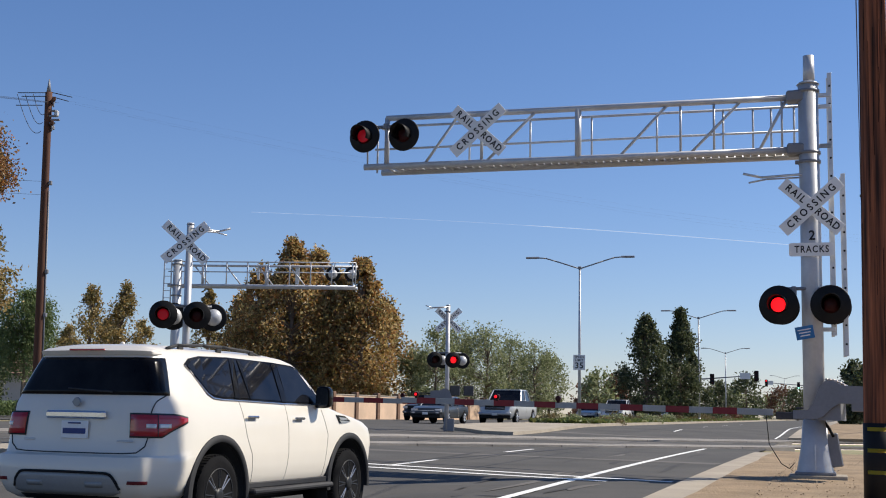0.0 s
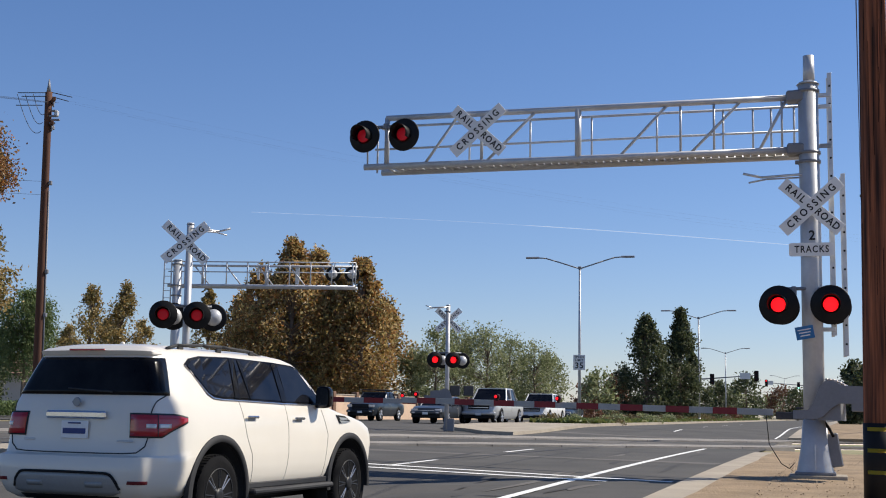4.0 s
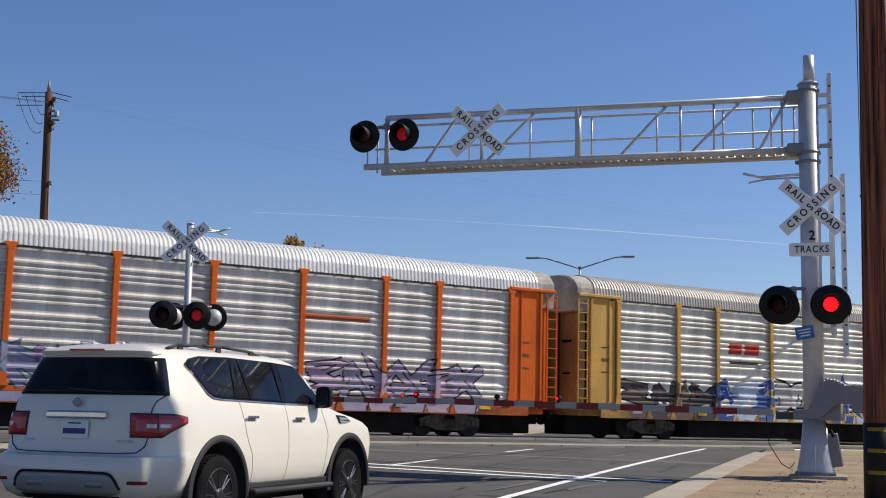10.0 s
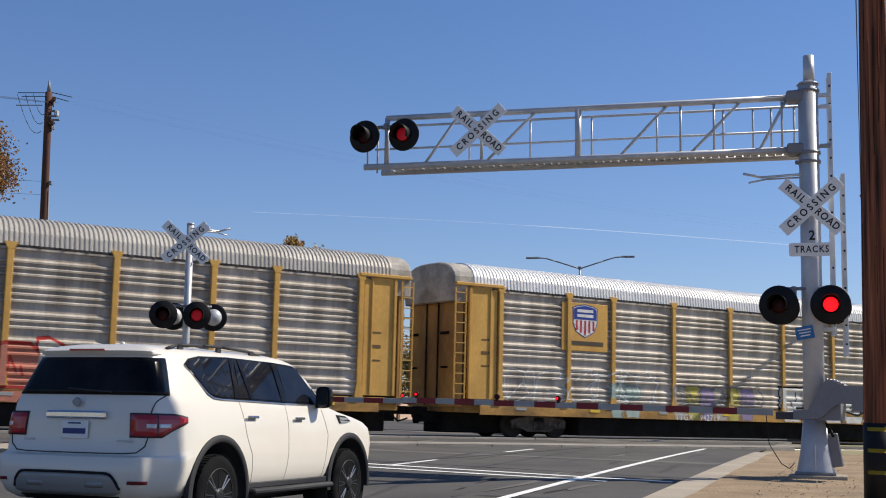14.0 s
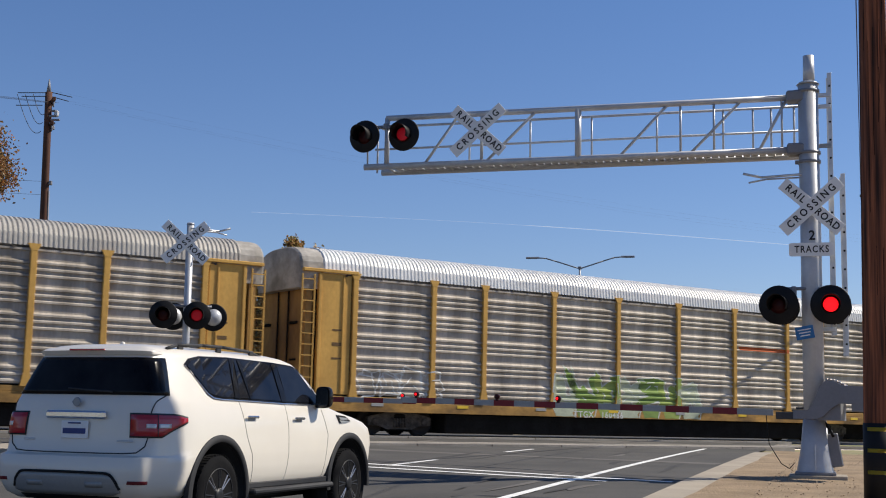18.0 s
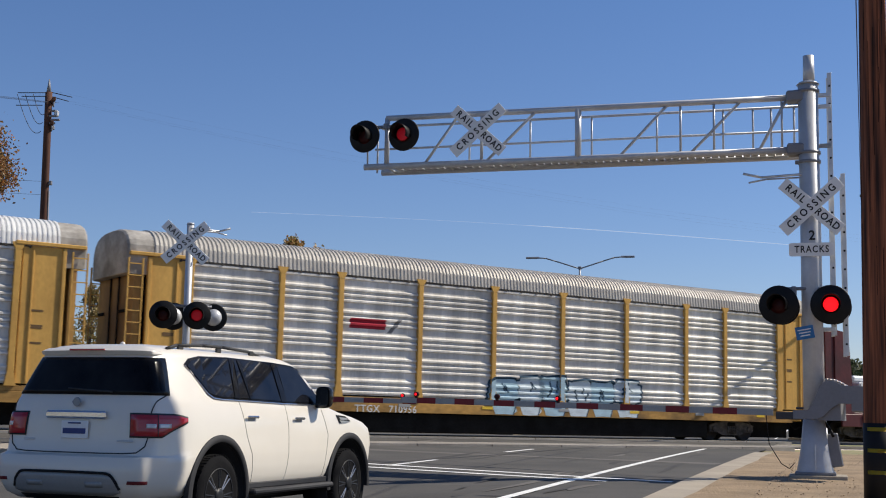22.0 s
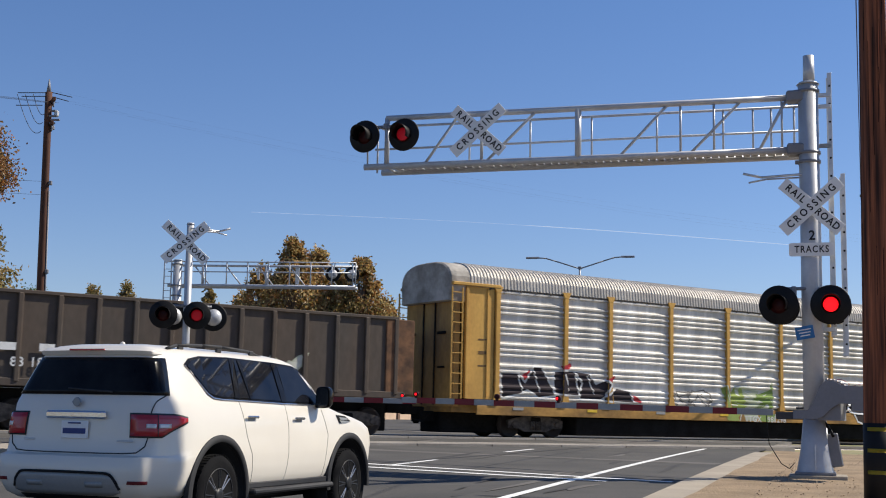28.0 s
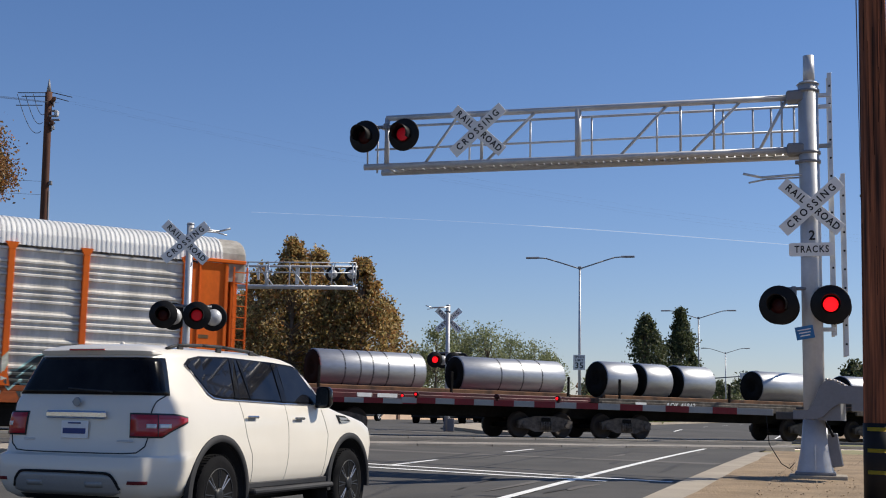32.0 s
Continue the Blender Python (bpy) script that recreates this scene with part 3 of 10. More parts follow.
def far_cantilever():
    t = thing("cantilever_signal", pose(-11.0, 51.95, 0.38, 0, 0, -4.5), "silver cantilever crossing signal facing the other way beyond the tracks", "crossing signal")
    mast(t, 0, 6.75, 0.19, seg=18)
    for y, z, r, nm in ((0.0, 5.72, 0.07, "bottom_chord"), (0.6, 5.72, 0.06, "bottom_chord"), (0.6, 6.62, 0.05, "top_chord"), (0.0, 6.72, 0.025, "handrail"), (0.0, 6.3, 0.025, "handrail")):
        bm = bmesh.new()
        tube(bm, (-0.4, y, z), (7.45, y, z), r, None, 10)
        part(nm, bm, ALU, t)
    for k in range(9):
        bm = bmesh.new()
        tube(bm, (0.3 + 0.88 * k, 0.0, 5.72), (0.3 + 0.88 * k, 0.0, 6.72), 0.028, None, 8)
        part("truss_post", bm, ALU, t)
    for k in range(5):
        bm = bmesh.new()
        tube(bm, (0.55 + 1.35 * k, 0.6, 6.6), (1.25 + 1.35 * k, 0.6, 5.75), 0.03, None, 8)
        part("diagonal_strut", bm, ALU, t)
    for k in (0.9, 3.6):
        bm = bmesh.new()
        tube(bm, (k, 0.6, 5.72), (k, 0.6, 6.62), 0.06, None, 10)
        part("truss_post", bm, ALU, t)
    for x in (6.45, 7.25):
        signal_light(t, pose(x, 0.35, 6.28, 0, 0, 182), 0)
    pbox(t, "sign_bracket", (4.9, 0.66, 6.25), (0.16, 0.05, 0.75), SIGNBACK, 0.01)
    pbox(t, "sign_bracket", (3.25, 0.66, 6.3), (0.1, 0.05, 0.5), SIGNBACK, 0.01)
    ladder(t, -0.42, 0.0, 4.1, 6.8, 0.3)
    bands(t, (5.72, 6.6, 5.3), 0.19)
    bm = bmesh.new()
    rod(bm, [(7.45, 0, 5.7), (7.45, 0, 6.72), (6.6, 0, 6.72), (6.3, 0.5, 5.9)], 0.025)
    part("end_rail", bm, ALU, t)


far_cantilever()
# ---- the two tracks: ballast, rails, crossing panels ----
def track_z(s, q):
    x, y = track_xy(s, q)
    return height(x, y)


for name, q0, q1, s0, s1 in (("ballast_bed", 26.2, 38.2, 49.5, 220), ("ballast_bed", 26.2, 38.2, -60, 4.0)):
    bm = bmesh.new()
    rows = []
    for s in steps(s0, s1, 4):
        rows.append([bm.verts.new((*track_xy(s, q), rail_level(s) + dz)) for q, dz in ((q0, -0.7), (q0 + 1.6, -0.2), (32.5, -0.16), (q1 - 1.6, -0.16), (q1, -0.7))])
    for a, b in zip(rows, rows[1:]):
        for k in range(4):
            bm.faces.new((a[k], a[k + 1], b[k + 1], b[k]))
    structure(name, bm, BALLAST, "grey-brown ballast bed under the tracks", "ballast")
for qc, drop in ((FAR_Q, 0.0), (NEAR_Q, 0.1)):
    for g in (-0.75, 0.75):
        bm = bmesh.new()
        rings = []
        for s in steps(-60, 220, 5):
            z = rail_level(s) - drop
            rings.append([(*track_xy(s, qc + g + d), z + h) for d, h in ((-0.035, 0.0), (0.035, 0.0), (0.035, -0.04), (0.012, -0.06), (0.07, -0.16), (-0.07, -0.16), (-0.012, -0.06), (-0.035, -0.04))])
        loft(bm, rings, smooth=False)
        structure("rail", bm, STEEL, "worn steel rail", "rail")
# concrete crossing panels where the road meets the rails
pn = {}
for qc, drop in ((FAR_Q, 0.0), (NEAR_Q, 0.1)):
    for i, (qa, qb) in enumerate(((-2.0, -0.83), (-0.66, 0.66), (0.83, 2.0))):
        s = 8.0
        while s < 47.0:
            x, y = track_xy(s + 1.2, qc + (qa + qb) / 2)
            b = EB.x * x + EB.y * y
            if -29 < b < -2.0:
                bm = bmesh.new()
                top = [(*track_xy(s + ds, qc + q), rail_level(s + ds) - drop + 0.004) for ds, q in ((0.02, qa), (2.38, qa), (2.38, qb), (0.02, qb))]
                loft(bm, [[(px, py, pz - 0.2) for px, py, pz in top], top], smooth=False)
                structure("crossing_panel", bm, PANELCON, "concrete crossing panel between the rails", "crossing panel")
            s += 2.4
# ---- the train ----
TRAIN = []
FLASH_PERIOD, FLASH_START = 1.006, -0.03


def train_shift(t):
    """How far the train has come by t seconds, less its way at 15 s."""
    return 22.7157 * (t - 15) + 0.0024 * (t - 15) ** 2


RACK_GREY = mat("galvanised rack panel", (0.71, 0.68, 0.63), 0.5, 0.1, var=0.24, scale=1.1, fine=11, col2=(0.38, 0.36, 0.33), mix=0.44, stretch=(1.6, 1, 0.35), each=0.12)
RACK_OLD = mat("weathered rack panel", (0.56, 0.5, 0.43), 0.6, 0.1, var=0.28, scale=1.1, fine=11, col2=(0.25, 0.215, 0.175), stretch=(1.6, 1, 0.35), each=0.12)
RACK_ORANGE = mat("orange car paint", (0.72, 0.14, 0.012), 0.6, var=0.16, scale=1.0, fine=14, spec=0.15, col2=(0.54, 0.095, 0.015), stretch=(1, 1, 0.5))
RACK_YELLOW = mat("ochre yellow car paint", (0.63, 0.37, 0.1), 0.6, var=0.18, scale=1.0, fine=14, spec=0.15, col2=(0.47, 0.27, 0.075), stretch=(1, 1, 0.5))
ROOF_WHITE = mat("bright galvanised roof", (0.82, 0.81, 0.78), 0.45, 0.1, var=0.1, scale=0.7, fine=8, col2=(0.7, 0.69, 0.66))
ROOF_TAN = mat("dusty galvanised roof", (0.5, 0.47, 0.42), 0.55, 0.2, var=0.14, scale=0.7, fine=8, col2=(0.4, 0.37, 0.33))
# sill paints: grime blotches, and the sill's shadow put into the darker tones
SILL_ORANGE = mat("grimy, shade-darkened orange sill", (0.5, 0.11, 0.025), 0.7, var=0.4, scale=1.4, fine=12, col2=(0.09, 0.045, 0.03), mix=0.42, spec=0.15, stretch=(0.5, 1, 1))
SILL_OCHRE = mat("grimy, shade-darkened ochre sill", (0.46, 0.26, 0.075), 0.7, var=0.35, scale=1.4, fine=12, col2=(0.09, 0.06, 0.035), mix=0.44, spec=0.15, stretch=(0.5, 1, 1))
# darker copy of the ochre paint: grime, with the end face's shade painted in
END_OCHRE = mat("grimy, shade-darkened ochre end door paint", (0.5, 0.29, 0.09), 0.7, var=0.3, scale=1.2, fine=12, spec=0.12, col2=(0.26, 0.15, 0.065), stretch=(1, 1, 0.4))
ROOF_END = mat("mottled grey roof end", (0.46, 0.43, 0.39), 0.7, var=0.3, scale=1.6, fine=9, col2=(0.24, 0.22, 0.19), spec=0.15)
# near-black: grime, and the shade below the cars put into the colour
UNDER = mat("grime and under-car shade", (0.011, 0.01, 0.009), 0.9, spec=0.05, var=0.4, scale=2, fine=14)
TRUCKGREY = mat("dusty bogie steel", (0.11, 0.095, 0.082), 0.75, spec=0.25, var=0.45, scale=4, fine=16, col2=(0.035, 0.03, 0.027))
WHEELSTEEL = mat("brown wheel steel", (0.05, 0.04, 0.034), 0.7, 0.2, spec=0.2, var=0.3)
MESHES = {}


def shared(key, build):
    if key not in MESHES:
        bm = bmesh.new()
        build(bm)
        MESHES[key] = finish(bm, key)
    return MESHES[key]


def wheel_mesh(bm, r=0.42):
    lathe(bm, [(0.0005, -0.06), (0.1, -0.06), (0.12, -0.03), (r - 0.09, -0.02), (r - 0.06, -0.065), (r, -0.06), (r + 0.0, 0.04), (r + 0.028, 0.055), (r + 0.028, 0.075), (0.2, 0.05), (0.0005, 0.06)], axis="y", seg=24)


def bogie(parent, x, wheels=(-0.89, 0.89), r=0.42):
    """Freight bogie with side frames, springs and wheels."""
    half = max(wheels) + 0.25
    def frame_mesh(bm):
        w = max(wheels)
        out = [(-w - 0.25, r + 0.14), (-w - 0.05, r + 0.2), (-w * 0.45, r + 0.3), (w * 0.45, r + 0.3), (w + 0.05, r + 0.2), (w + 0.25, r + 0.14), (w + 0.22, r - 0.1), (w - 0.18, r - 0.12), (w * 0.5, r - 0.22), (-w * 0.5, r - 0.22), (-w + 0.18, r - 0.12), (-w - 0.22, r - 0.1)]
        prism(bm, out, "y", -0.06, 0.06)
        for k in range(5):
            tube(bm, (-0.2 + 0.1 * k, -0.08, r - 0.16), (-0.2 + 0.1 * k, -0.08, r + 0.12), 0.045, None, 8)
        for wx in wheels:
            tube(bm, (wx, -0.12, r), (wx, 0.0, r), 0.1, 0.12, 12)
    fm = shared("side_frame%d%d" % (len(wheels), round(half * 100)), frame_mesh)
    wm = shared("wheel%d" % round(r * 100), lambda bm: wheel_mesh(bm, r))
    b = bmesh.new()
    for wx in wheels:
        tube(b, (wx, -0.7, r), (wx, 0.7, r), 0.075, None, 8)
    box(b, (0, 0, r + 0.12), (0.4, 2.2, 0.25), None, 0.03)
    bg_ = part("bogie", b, UNDER, parent, "", pose(x, 0, 0))
    for sy in (-1, 1):
        part("side_frame", fm, TRUCKGREY, bg_, "", pose(0, sy * 1.0, 0, 0, 0, 0 if sy < 0 else 180))
        for wx in wheels:
            part("wheel", wm, WHEELSTEEL, bg_, "", pose(wx, sy * 0.76, 0, 0, 0, 0 if sy < 0 else 180) @ pose(0, 0, r))


BODY, BAY, SHORT = 27.25, 2.81, 1.947
POSTS = [-BAY * 3.5 - SHORT]
for _w in (BAY, SHORT, BAY, BAY, BAY, BAY, BAY, SHORT, BAY):
    POSTS.append(POSTS[-1] + _w)
EAVE, DECK, APEX = 4.78, 1.2, 5.62


def roof_y(f):
    """Half-width and height of the arched roof, f from 0 at the eave to 1 at the crown."""
    a = radians(90 * f)
    return 1.55 * math.cos(a) ** 0.66 if f < 1 else 0.0, EAVE + 0.08 + (APEX - EAVE - 0.08) * math.sin(a) ** 0.82


def roof_mesh(bm):
    n = 196
    d = (BODY - 1.5) / n
    prof = [roof_y(k / 7) for k in range(8)]
    prof = [(-w, h) for w, h in prof] + [(w, h) for w, h in reversed(prof[:-1])]
    prof = [(-1.56, EAVE)] + prof + [(1.56, EAVE)]
    rings = []
    for k in range(n):
        x = -(BODY - 1.5) / 2 + k * d
        for o, e in ((0.0, 0.0), (0.25, 0.0), (0.4, 0.032), (0.85, 0.032)):
            rings.append([(x + o * d, y * (1 + e * 0.4), h + (e if 0 < i < len(prof) - 1 else 0)) for i, (y, h) in enumerate(prof)])
    loft(bm, rings, close=False, caps=False, smooth=False)


def roof_end_mesh(bm):
    prof = [roof_y(k / 7) for k in range(8)]
    prof = [(-w, h) for w, h in prof] + [(w, h) for w, h in reversed(prof[:-1])]
    prof = [(-1.5, EAVE - 0.5)] + prof + [(1.5, EAVE - 0.5)]
    loft(bm, [[(x, y * f, EAVE + (h - EAVE) * g) for y, h in prof] for x, f, g in ((0.0, 1.0, 1.0), (0.6, 1.0, 1.0), (0.78, 0.985, 0.985), (0.84, 0.95, 0.94))], close=True, caps=True, smooth=False)


def panel_mesh(w):
    def build(bm):
        # five sheets with three ribs each and flat bands between
        prof, z = [], DECK
        n = 21
        step = (EAVE - DECK) / n
        for k in range(n):
            z0 = DECK + k * step
            if k % 4 == 3:
                prof += [(0.0, z0), (0.0, z0 + step * 0.98)]
            else:
                prof += [(0.0, z0), (0.0, z0 + 0.22 * step), (-0.06, z0 + 0.28 * step), (-0.06, z0 + 0.56 * step), (0.0, z0 + 0.88 * step)]
        prof.append((0.0, EAVE))
        rings = [[(x, y, h) for y, h in prof] for x in (-w / 2, w / 2)]
        loft(bm, rings, close=False, caps=False, smooth=False)
        back = [[(x, 0.03, h) for h in (DECK, EAVE)] for x in (-w / 2, w / 2)]
        loft(bm, back, close=False, caps=False, smooth=False)
    return shared("side_panel%d" % round(w * 100), build)


def post_mesh(bm):
    box(bm, (0, -0.06, (DECK + EAVE) / 2), (0.17, 0.12, EAVE - DECK), None, 0.012)
    prism(bm, [(-0.085, EAVE - 0.12), (0.085, EAVE - 0.12), (0.13, EAVE - 0.03), (0.17, EAVE + 0.06), (-0.17, EAVE + 0.06), (-0.13, EAVE - 0.03)], "y", -0.125, -0.02)
    prism(bm, [(-0.15, DECK - 0.06), (0.15, DECK - 0.06), (0.085, DECK + 0.3), (-0.085, DECK + 0.3)], "y", -0.124, -0.01)


COVERED = {}  # bays of a rack car that are closed by flat panels


def autorack(s0, label, paint, roof, panel=None, boxy=False, sill=None, end=None, covers=()):
    """Enclosed rack car: posts, ribbed side panels, arched roof, end doors, ladders, deep sill, bogies."""
    panel = panel or RACK_GREY
    sill = sill or (SILL_ORANGE if paint is RACK_ORANGE else SILL_OCHRE)
    car = thing("autorack_car", Matrix.Identity(4), label, "railway car", "cars of the train")
    TRAIN.append((car, s0 + BODY / 2, 0.0))
    COVERED[car.name] = covers
    part("roof", shared("rack_roof", roof_mesh), roof, car, "arched corrugated metal roof")
    for k in (-1, 1):
        part("roof_end", shared("rack_roof_end", roof_end_mesh), end or ROOF_END, car, "", pose(k * (BODY / 2 - 0.86), 0, 0, 0, 0, 0 if k > 0 else 180))
    def core(bm):
        box(bm, (0, 0, (DECK + EAVE) / 2), (BODY - 1.2, 2.9, EAVE - DECK - 0.05))
    part("inner_shell", shared("rack_core", core), UNDER, car)
    def sill_mesh(bm):
        for y in (-1.53, 1.53):
            box(bm, (0, y, 0.86), (BODY - 2.2, 0.06, 0.3), None, 0.012)
            box(bm, (0, y * 0.985, 1.08), (BODY - 0.4, 0.1, 0.14), None, 0.01)
        box(bm, (0, 0, 0.9), (BODY - 0.6, 2.6, 0.25), None, 0.02)
    part("side_sill", shared("rack_sill", sill_mesh), sill, car, "deep painted side sill")
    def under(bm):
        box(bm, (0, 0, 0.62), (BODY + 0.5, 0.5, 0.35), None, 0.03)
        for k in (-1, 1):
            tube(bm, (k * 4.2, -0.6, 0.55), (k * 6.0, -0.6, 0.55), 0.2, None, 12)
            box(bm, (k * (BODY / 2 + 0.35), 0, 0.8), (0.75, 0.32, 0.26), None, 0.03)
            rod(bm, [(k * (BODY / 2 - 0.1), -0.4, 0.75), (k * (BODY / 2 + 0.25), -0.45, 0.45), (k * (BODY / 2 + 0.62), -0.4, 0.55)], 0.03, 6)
        # dark boxes added below the sills draw the shade under the car
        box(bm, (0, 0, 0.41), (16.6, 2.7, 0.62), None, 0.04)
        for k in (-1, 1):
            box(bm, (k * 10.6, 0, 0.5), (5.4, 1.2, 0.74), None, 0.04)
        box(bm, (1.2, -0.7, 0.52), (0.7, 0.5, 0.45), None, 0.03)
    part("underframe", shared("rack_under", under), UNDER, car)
    for k in range(8):
        part("sill_reflector", shared("rack_reflector", lambda bm: box(bm, (0, 0, 0), (0.42, 0.012, 0.09), None, 0.003)), YELLOW if k % 2 else GATEWHITE, car, "", pose(-10.9 + 3.1 * k, -1.567, 0.93))
    # dark strip along the eave draws the roof edge's shadow line
    def gutter(bm):
        for y in (-1, 1):
            box(bm, (0, y * 1.545, EAVE - 0.015), (BODY - 3.0, 0.05, 0.05), None, 0.006)
            for k in range(40):
                box(bm, (-12.1 + 0.62 * k, y * 1.572, EAVE - 0.045), (0.07, 0.02, 0.05))
    part("roof_gutter", shared("rack_eave_strip", gutter), TRUCKGREY, car, "dark bolted strip that draws the shadow line under the roof")
    pm = shared("rack_post", post_mesh)
    for sy in (-1, 1):
        turn = 0 if sy < 0 else 180
        for i, x in enumerate(POSTS):
            part("side_post", pm, paint, car, "", pose(x * -sy, sy * 1.5, 0, 0, 0, turn))
        for i, (a, b) in enumerate(zip(POSTS, POSTS[1:])):
            mx, w = (a + b) / 2, b - a
            if (sy < 0 and i in covers) or (sy > 0 and (8 - i) in covers):
                def flat(bm, w=w):
                    box(bm, (0, -0.05, (DECK + EAVE) / 2), (w - 0.2, 0.06, EAVE - DECK), None, 0.01)
                    box(bm, (0, -0.085, (DECK + EAVE) / 2), (0.03, 0.02, EAVE - DECK), None, 0.004)
                part("solid_panel", shared("rack_flat%d" % round(w * 100), flat), paint, car, "flat painted side panel", pose(mx * -sy, sy * 1.5, 0, 0, 0, turn))
            else:
                part("side_panel", panel_mesh(w), panel, car, "ribbed galvanised side panel", pose(mx * -sy, sy * 1.5, 0, 0, 0, turn))
        for k in (-1, 1):
            m = pose(k * POSTS[-1], sy * 1.5, 0, 0, 0, turn)
            e = 1 if k * -sy > 0 else -1
            side = "a" if e > 0 else "b"
            mid, tall = (DECK + EAVE) / 2, EAVE - DECK
            ep = part("end_panel", shared("rack_endpanel" + side, lambda bm: box(bm, (e * 0.66, -0.03, mid), (1.06, 0.06, tall), None, 0.01)), paint, car, "painted end panel with vertical ribs", m)
            for nm, c, sz, bv in (("corner_post", (1.2, -0.05, mid), (0.1, 0.12, tall - 0.02), 0.012), ("panel_rib", (0.4, -0.075, mid), (0.05, 0.04, tall - 0.1), 0.008), ("eave_rail", (0.85, -0.06, EAVE + 0.06), (1.85, 0.16, 0.1), 0.015)):
                part(nm, shared("rack_" + nm + side, lambda bm: box(bm, (e * c[0], c[1], c[2]), sz, None, bv)), paint, ep)
            lx = 1.66
            def lad(bm):
                for e in (-0.2, 0.2):
                    box(bm, (e, -0.1, 2.95), (0.045, 0.05, 3.5), None, 0.005)
                for r in range(11):
                    box(bm, (0, -0.11, 1.35 + 0.32 * r), (0.42, 0.03, 0.03))
            part("ladder", shared("rack_ladder", lad), paint, car, "", pose(k * (POSTS[-1] + lx - 0.05), sy * 1.52, 0, 0, 0, turn))
    def enddoor(bm):
        out = [(-1.46, 0.95), (-1.46, EAVE - 0.25), (-1.3, EAVE + 0.1), (1.3, EAVE + 0.1), (1.46, EAVE - 0.25), (1.46, 0.95)]
        prism(bm, out, "x", -0.1, 0.1)

    def doorrod(bm):
        box(bm, (0.13, 0, 3.0), (0.04, 0.06, 4.0), None, 0.01)

    def doorbar(bm):
        box(bm, (0.105, 0, EAVE - 0.42), (0.02, 2.8, 0.07), None, 0.006)

    def grabbar(bm):
        for y in (-1.1, 0.75):
            box(bm, (0.13, y, 3.3), (0.04, 0.5, 0.09), None, 0.01)
            box(bm, (0.13, y, 2.2), (0.04, 0.4, 0.06), None, 0.01)
    for k in (-1, 1):
        door = part("end_door", shared("rack_enddoor", enddoor), END_OCHRE if paint is RACK_YELLOW else paint, car, "painted end door, closed", pose(k * (BODY / 2 - 0.35), 0, 0, 0, 0, 0 if k > 0 else 180))
        if not boxy:
            for y in (-0.35, 0.35):
                part("door_rod", shared("rack_doorrod", doorrod), UNDER, door, "", pose(0, y, 0))
            part("door_bar", shared("rack_doorbar", doorbar), paint, door)
            part("grab_bar", shared("rack_grabbar", grabbar), UNDER, door)
        bogie(car, k * 9.8)
    return car


LOCO_ORANGE = mat("locomotive orange", (0.66, 0.105, 0.03), 0.5, spec=0.18, var=0.2, scale=0.8, fine=14, col2=(0.5, 0.085, 0.03), stretch=(1, 1, 0.4))
LOCO_BRIGHT = mat("bright locomotive orange", (0.84, 0.15, 0.035), 0.45, spec=0.2, var=0.16, scale=0.8, fine=14, col2=(0.68, 0.115, 0.03), stretch=(1, 1, 0.4))
LOCO_BLACK = mat("locomotive black", (0.011, 0.011, 0.012), 0.65, spec=0.12, var=0.3, scale=1, fine=12)
LOCO_YELLOW = mat("locomotive yellow", (0.74, 0.43, 0.02), 0.45, var=0.15, scale=1, fine=10)
LOCO_SILL = mat("dusty dark green sill", (0.042, 0.038, 0.031), 0.7, var=0.25, scale=1, fine=10)
TANK_TAN = mat("dust-coated fuel tank", (0.36, 0.27, 0.16), 0.7, var=0.25, scale=0.8, fine=8, col2=(0.24, 0.2, 0.14), stretch=(0.6, 1, 1.6))
TANK_GREY = mat("grey fuel tank", (0.33, 0.34, 0.33), 0.55, 0.1, var=0.2, scale=0.8, fine=8, col2=(0.22, 0.22, 0.21))
SILVER = mat("silver paint", (0.72, 0.73, 0.73), 0.35, 0.4, var=0.12, scale=2, fine=14)
DARKGLASS = mat("dark glass", (0.012, 0.016, 0.02), 0.06, var=0.1, spec=0.7)
GRILLE = mat("dark grille", (0.02, 0.018, 0.018), 0.8, var=0.4)
HOPPER = mat("cement-dusted hopper paint", (0.8, 0.72, 0.585), 0.75, var=0.13, scale=0.55, fine=7, col2=(0.6, 0.5, 0.38), stretch=(1.6, 1, 0.35))
HOPPER_GREY = mat("grimy grey hopper paint", (0.7, 0.62, 0.51), 0.75, var=0.22, scale=0.8, fine=7, col2=(0.4, 0.34, 0.27), mix=0.44, stretch=(1.6, 1, 0.3))
HOPPER_DARK = mat("dark brown hopper steel", (0.05, 0.038, 0.03), 0.8, var=0.3, scale=1, fine=8)
RUST = mat("rust stain", (0.42, 0.22, 0.09), 0.85, var=0.3, scale=2, fine=10, col2=(0.5, 0.4, 0.28))
RUSTBROWN = mat("rust-brown steel", (0.2, 0.1, 0.05), 0.85, var=0.45, scale=2, fine=9, col2=(0.07, 0.04, 0.026))
GONDOLA = mat("sooty gondola paint", (0.075, 0.062, 0.052), 0.75, var=0.3, scale=0.8, fine=8, col2=(0.09, 0.066, 0.05), stretch=(1, 1, 0.4))
OXIDE = mat("oxide red car paint", (0.1, 0.016, 0.02), 0.5, var=0.3, scale=1.2, fine=9, col2=(0.05, 0.012, 0.014))
WRAP = mat("white plastic wrap", (0.8, 0.81, 0.82), 0.35, var=0.12, scale=4, fine=22, bump=0.02, col2=(0.6, 0.62, 0.66), each=0.1)
WRAPBLUE = mat("pale blue print", (0.16, 0.32, 0.62), 0.5, var=0.3, scale=6)
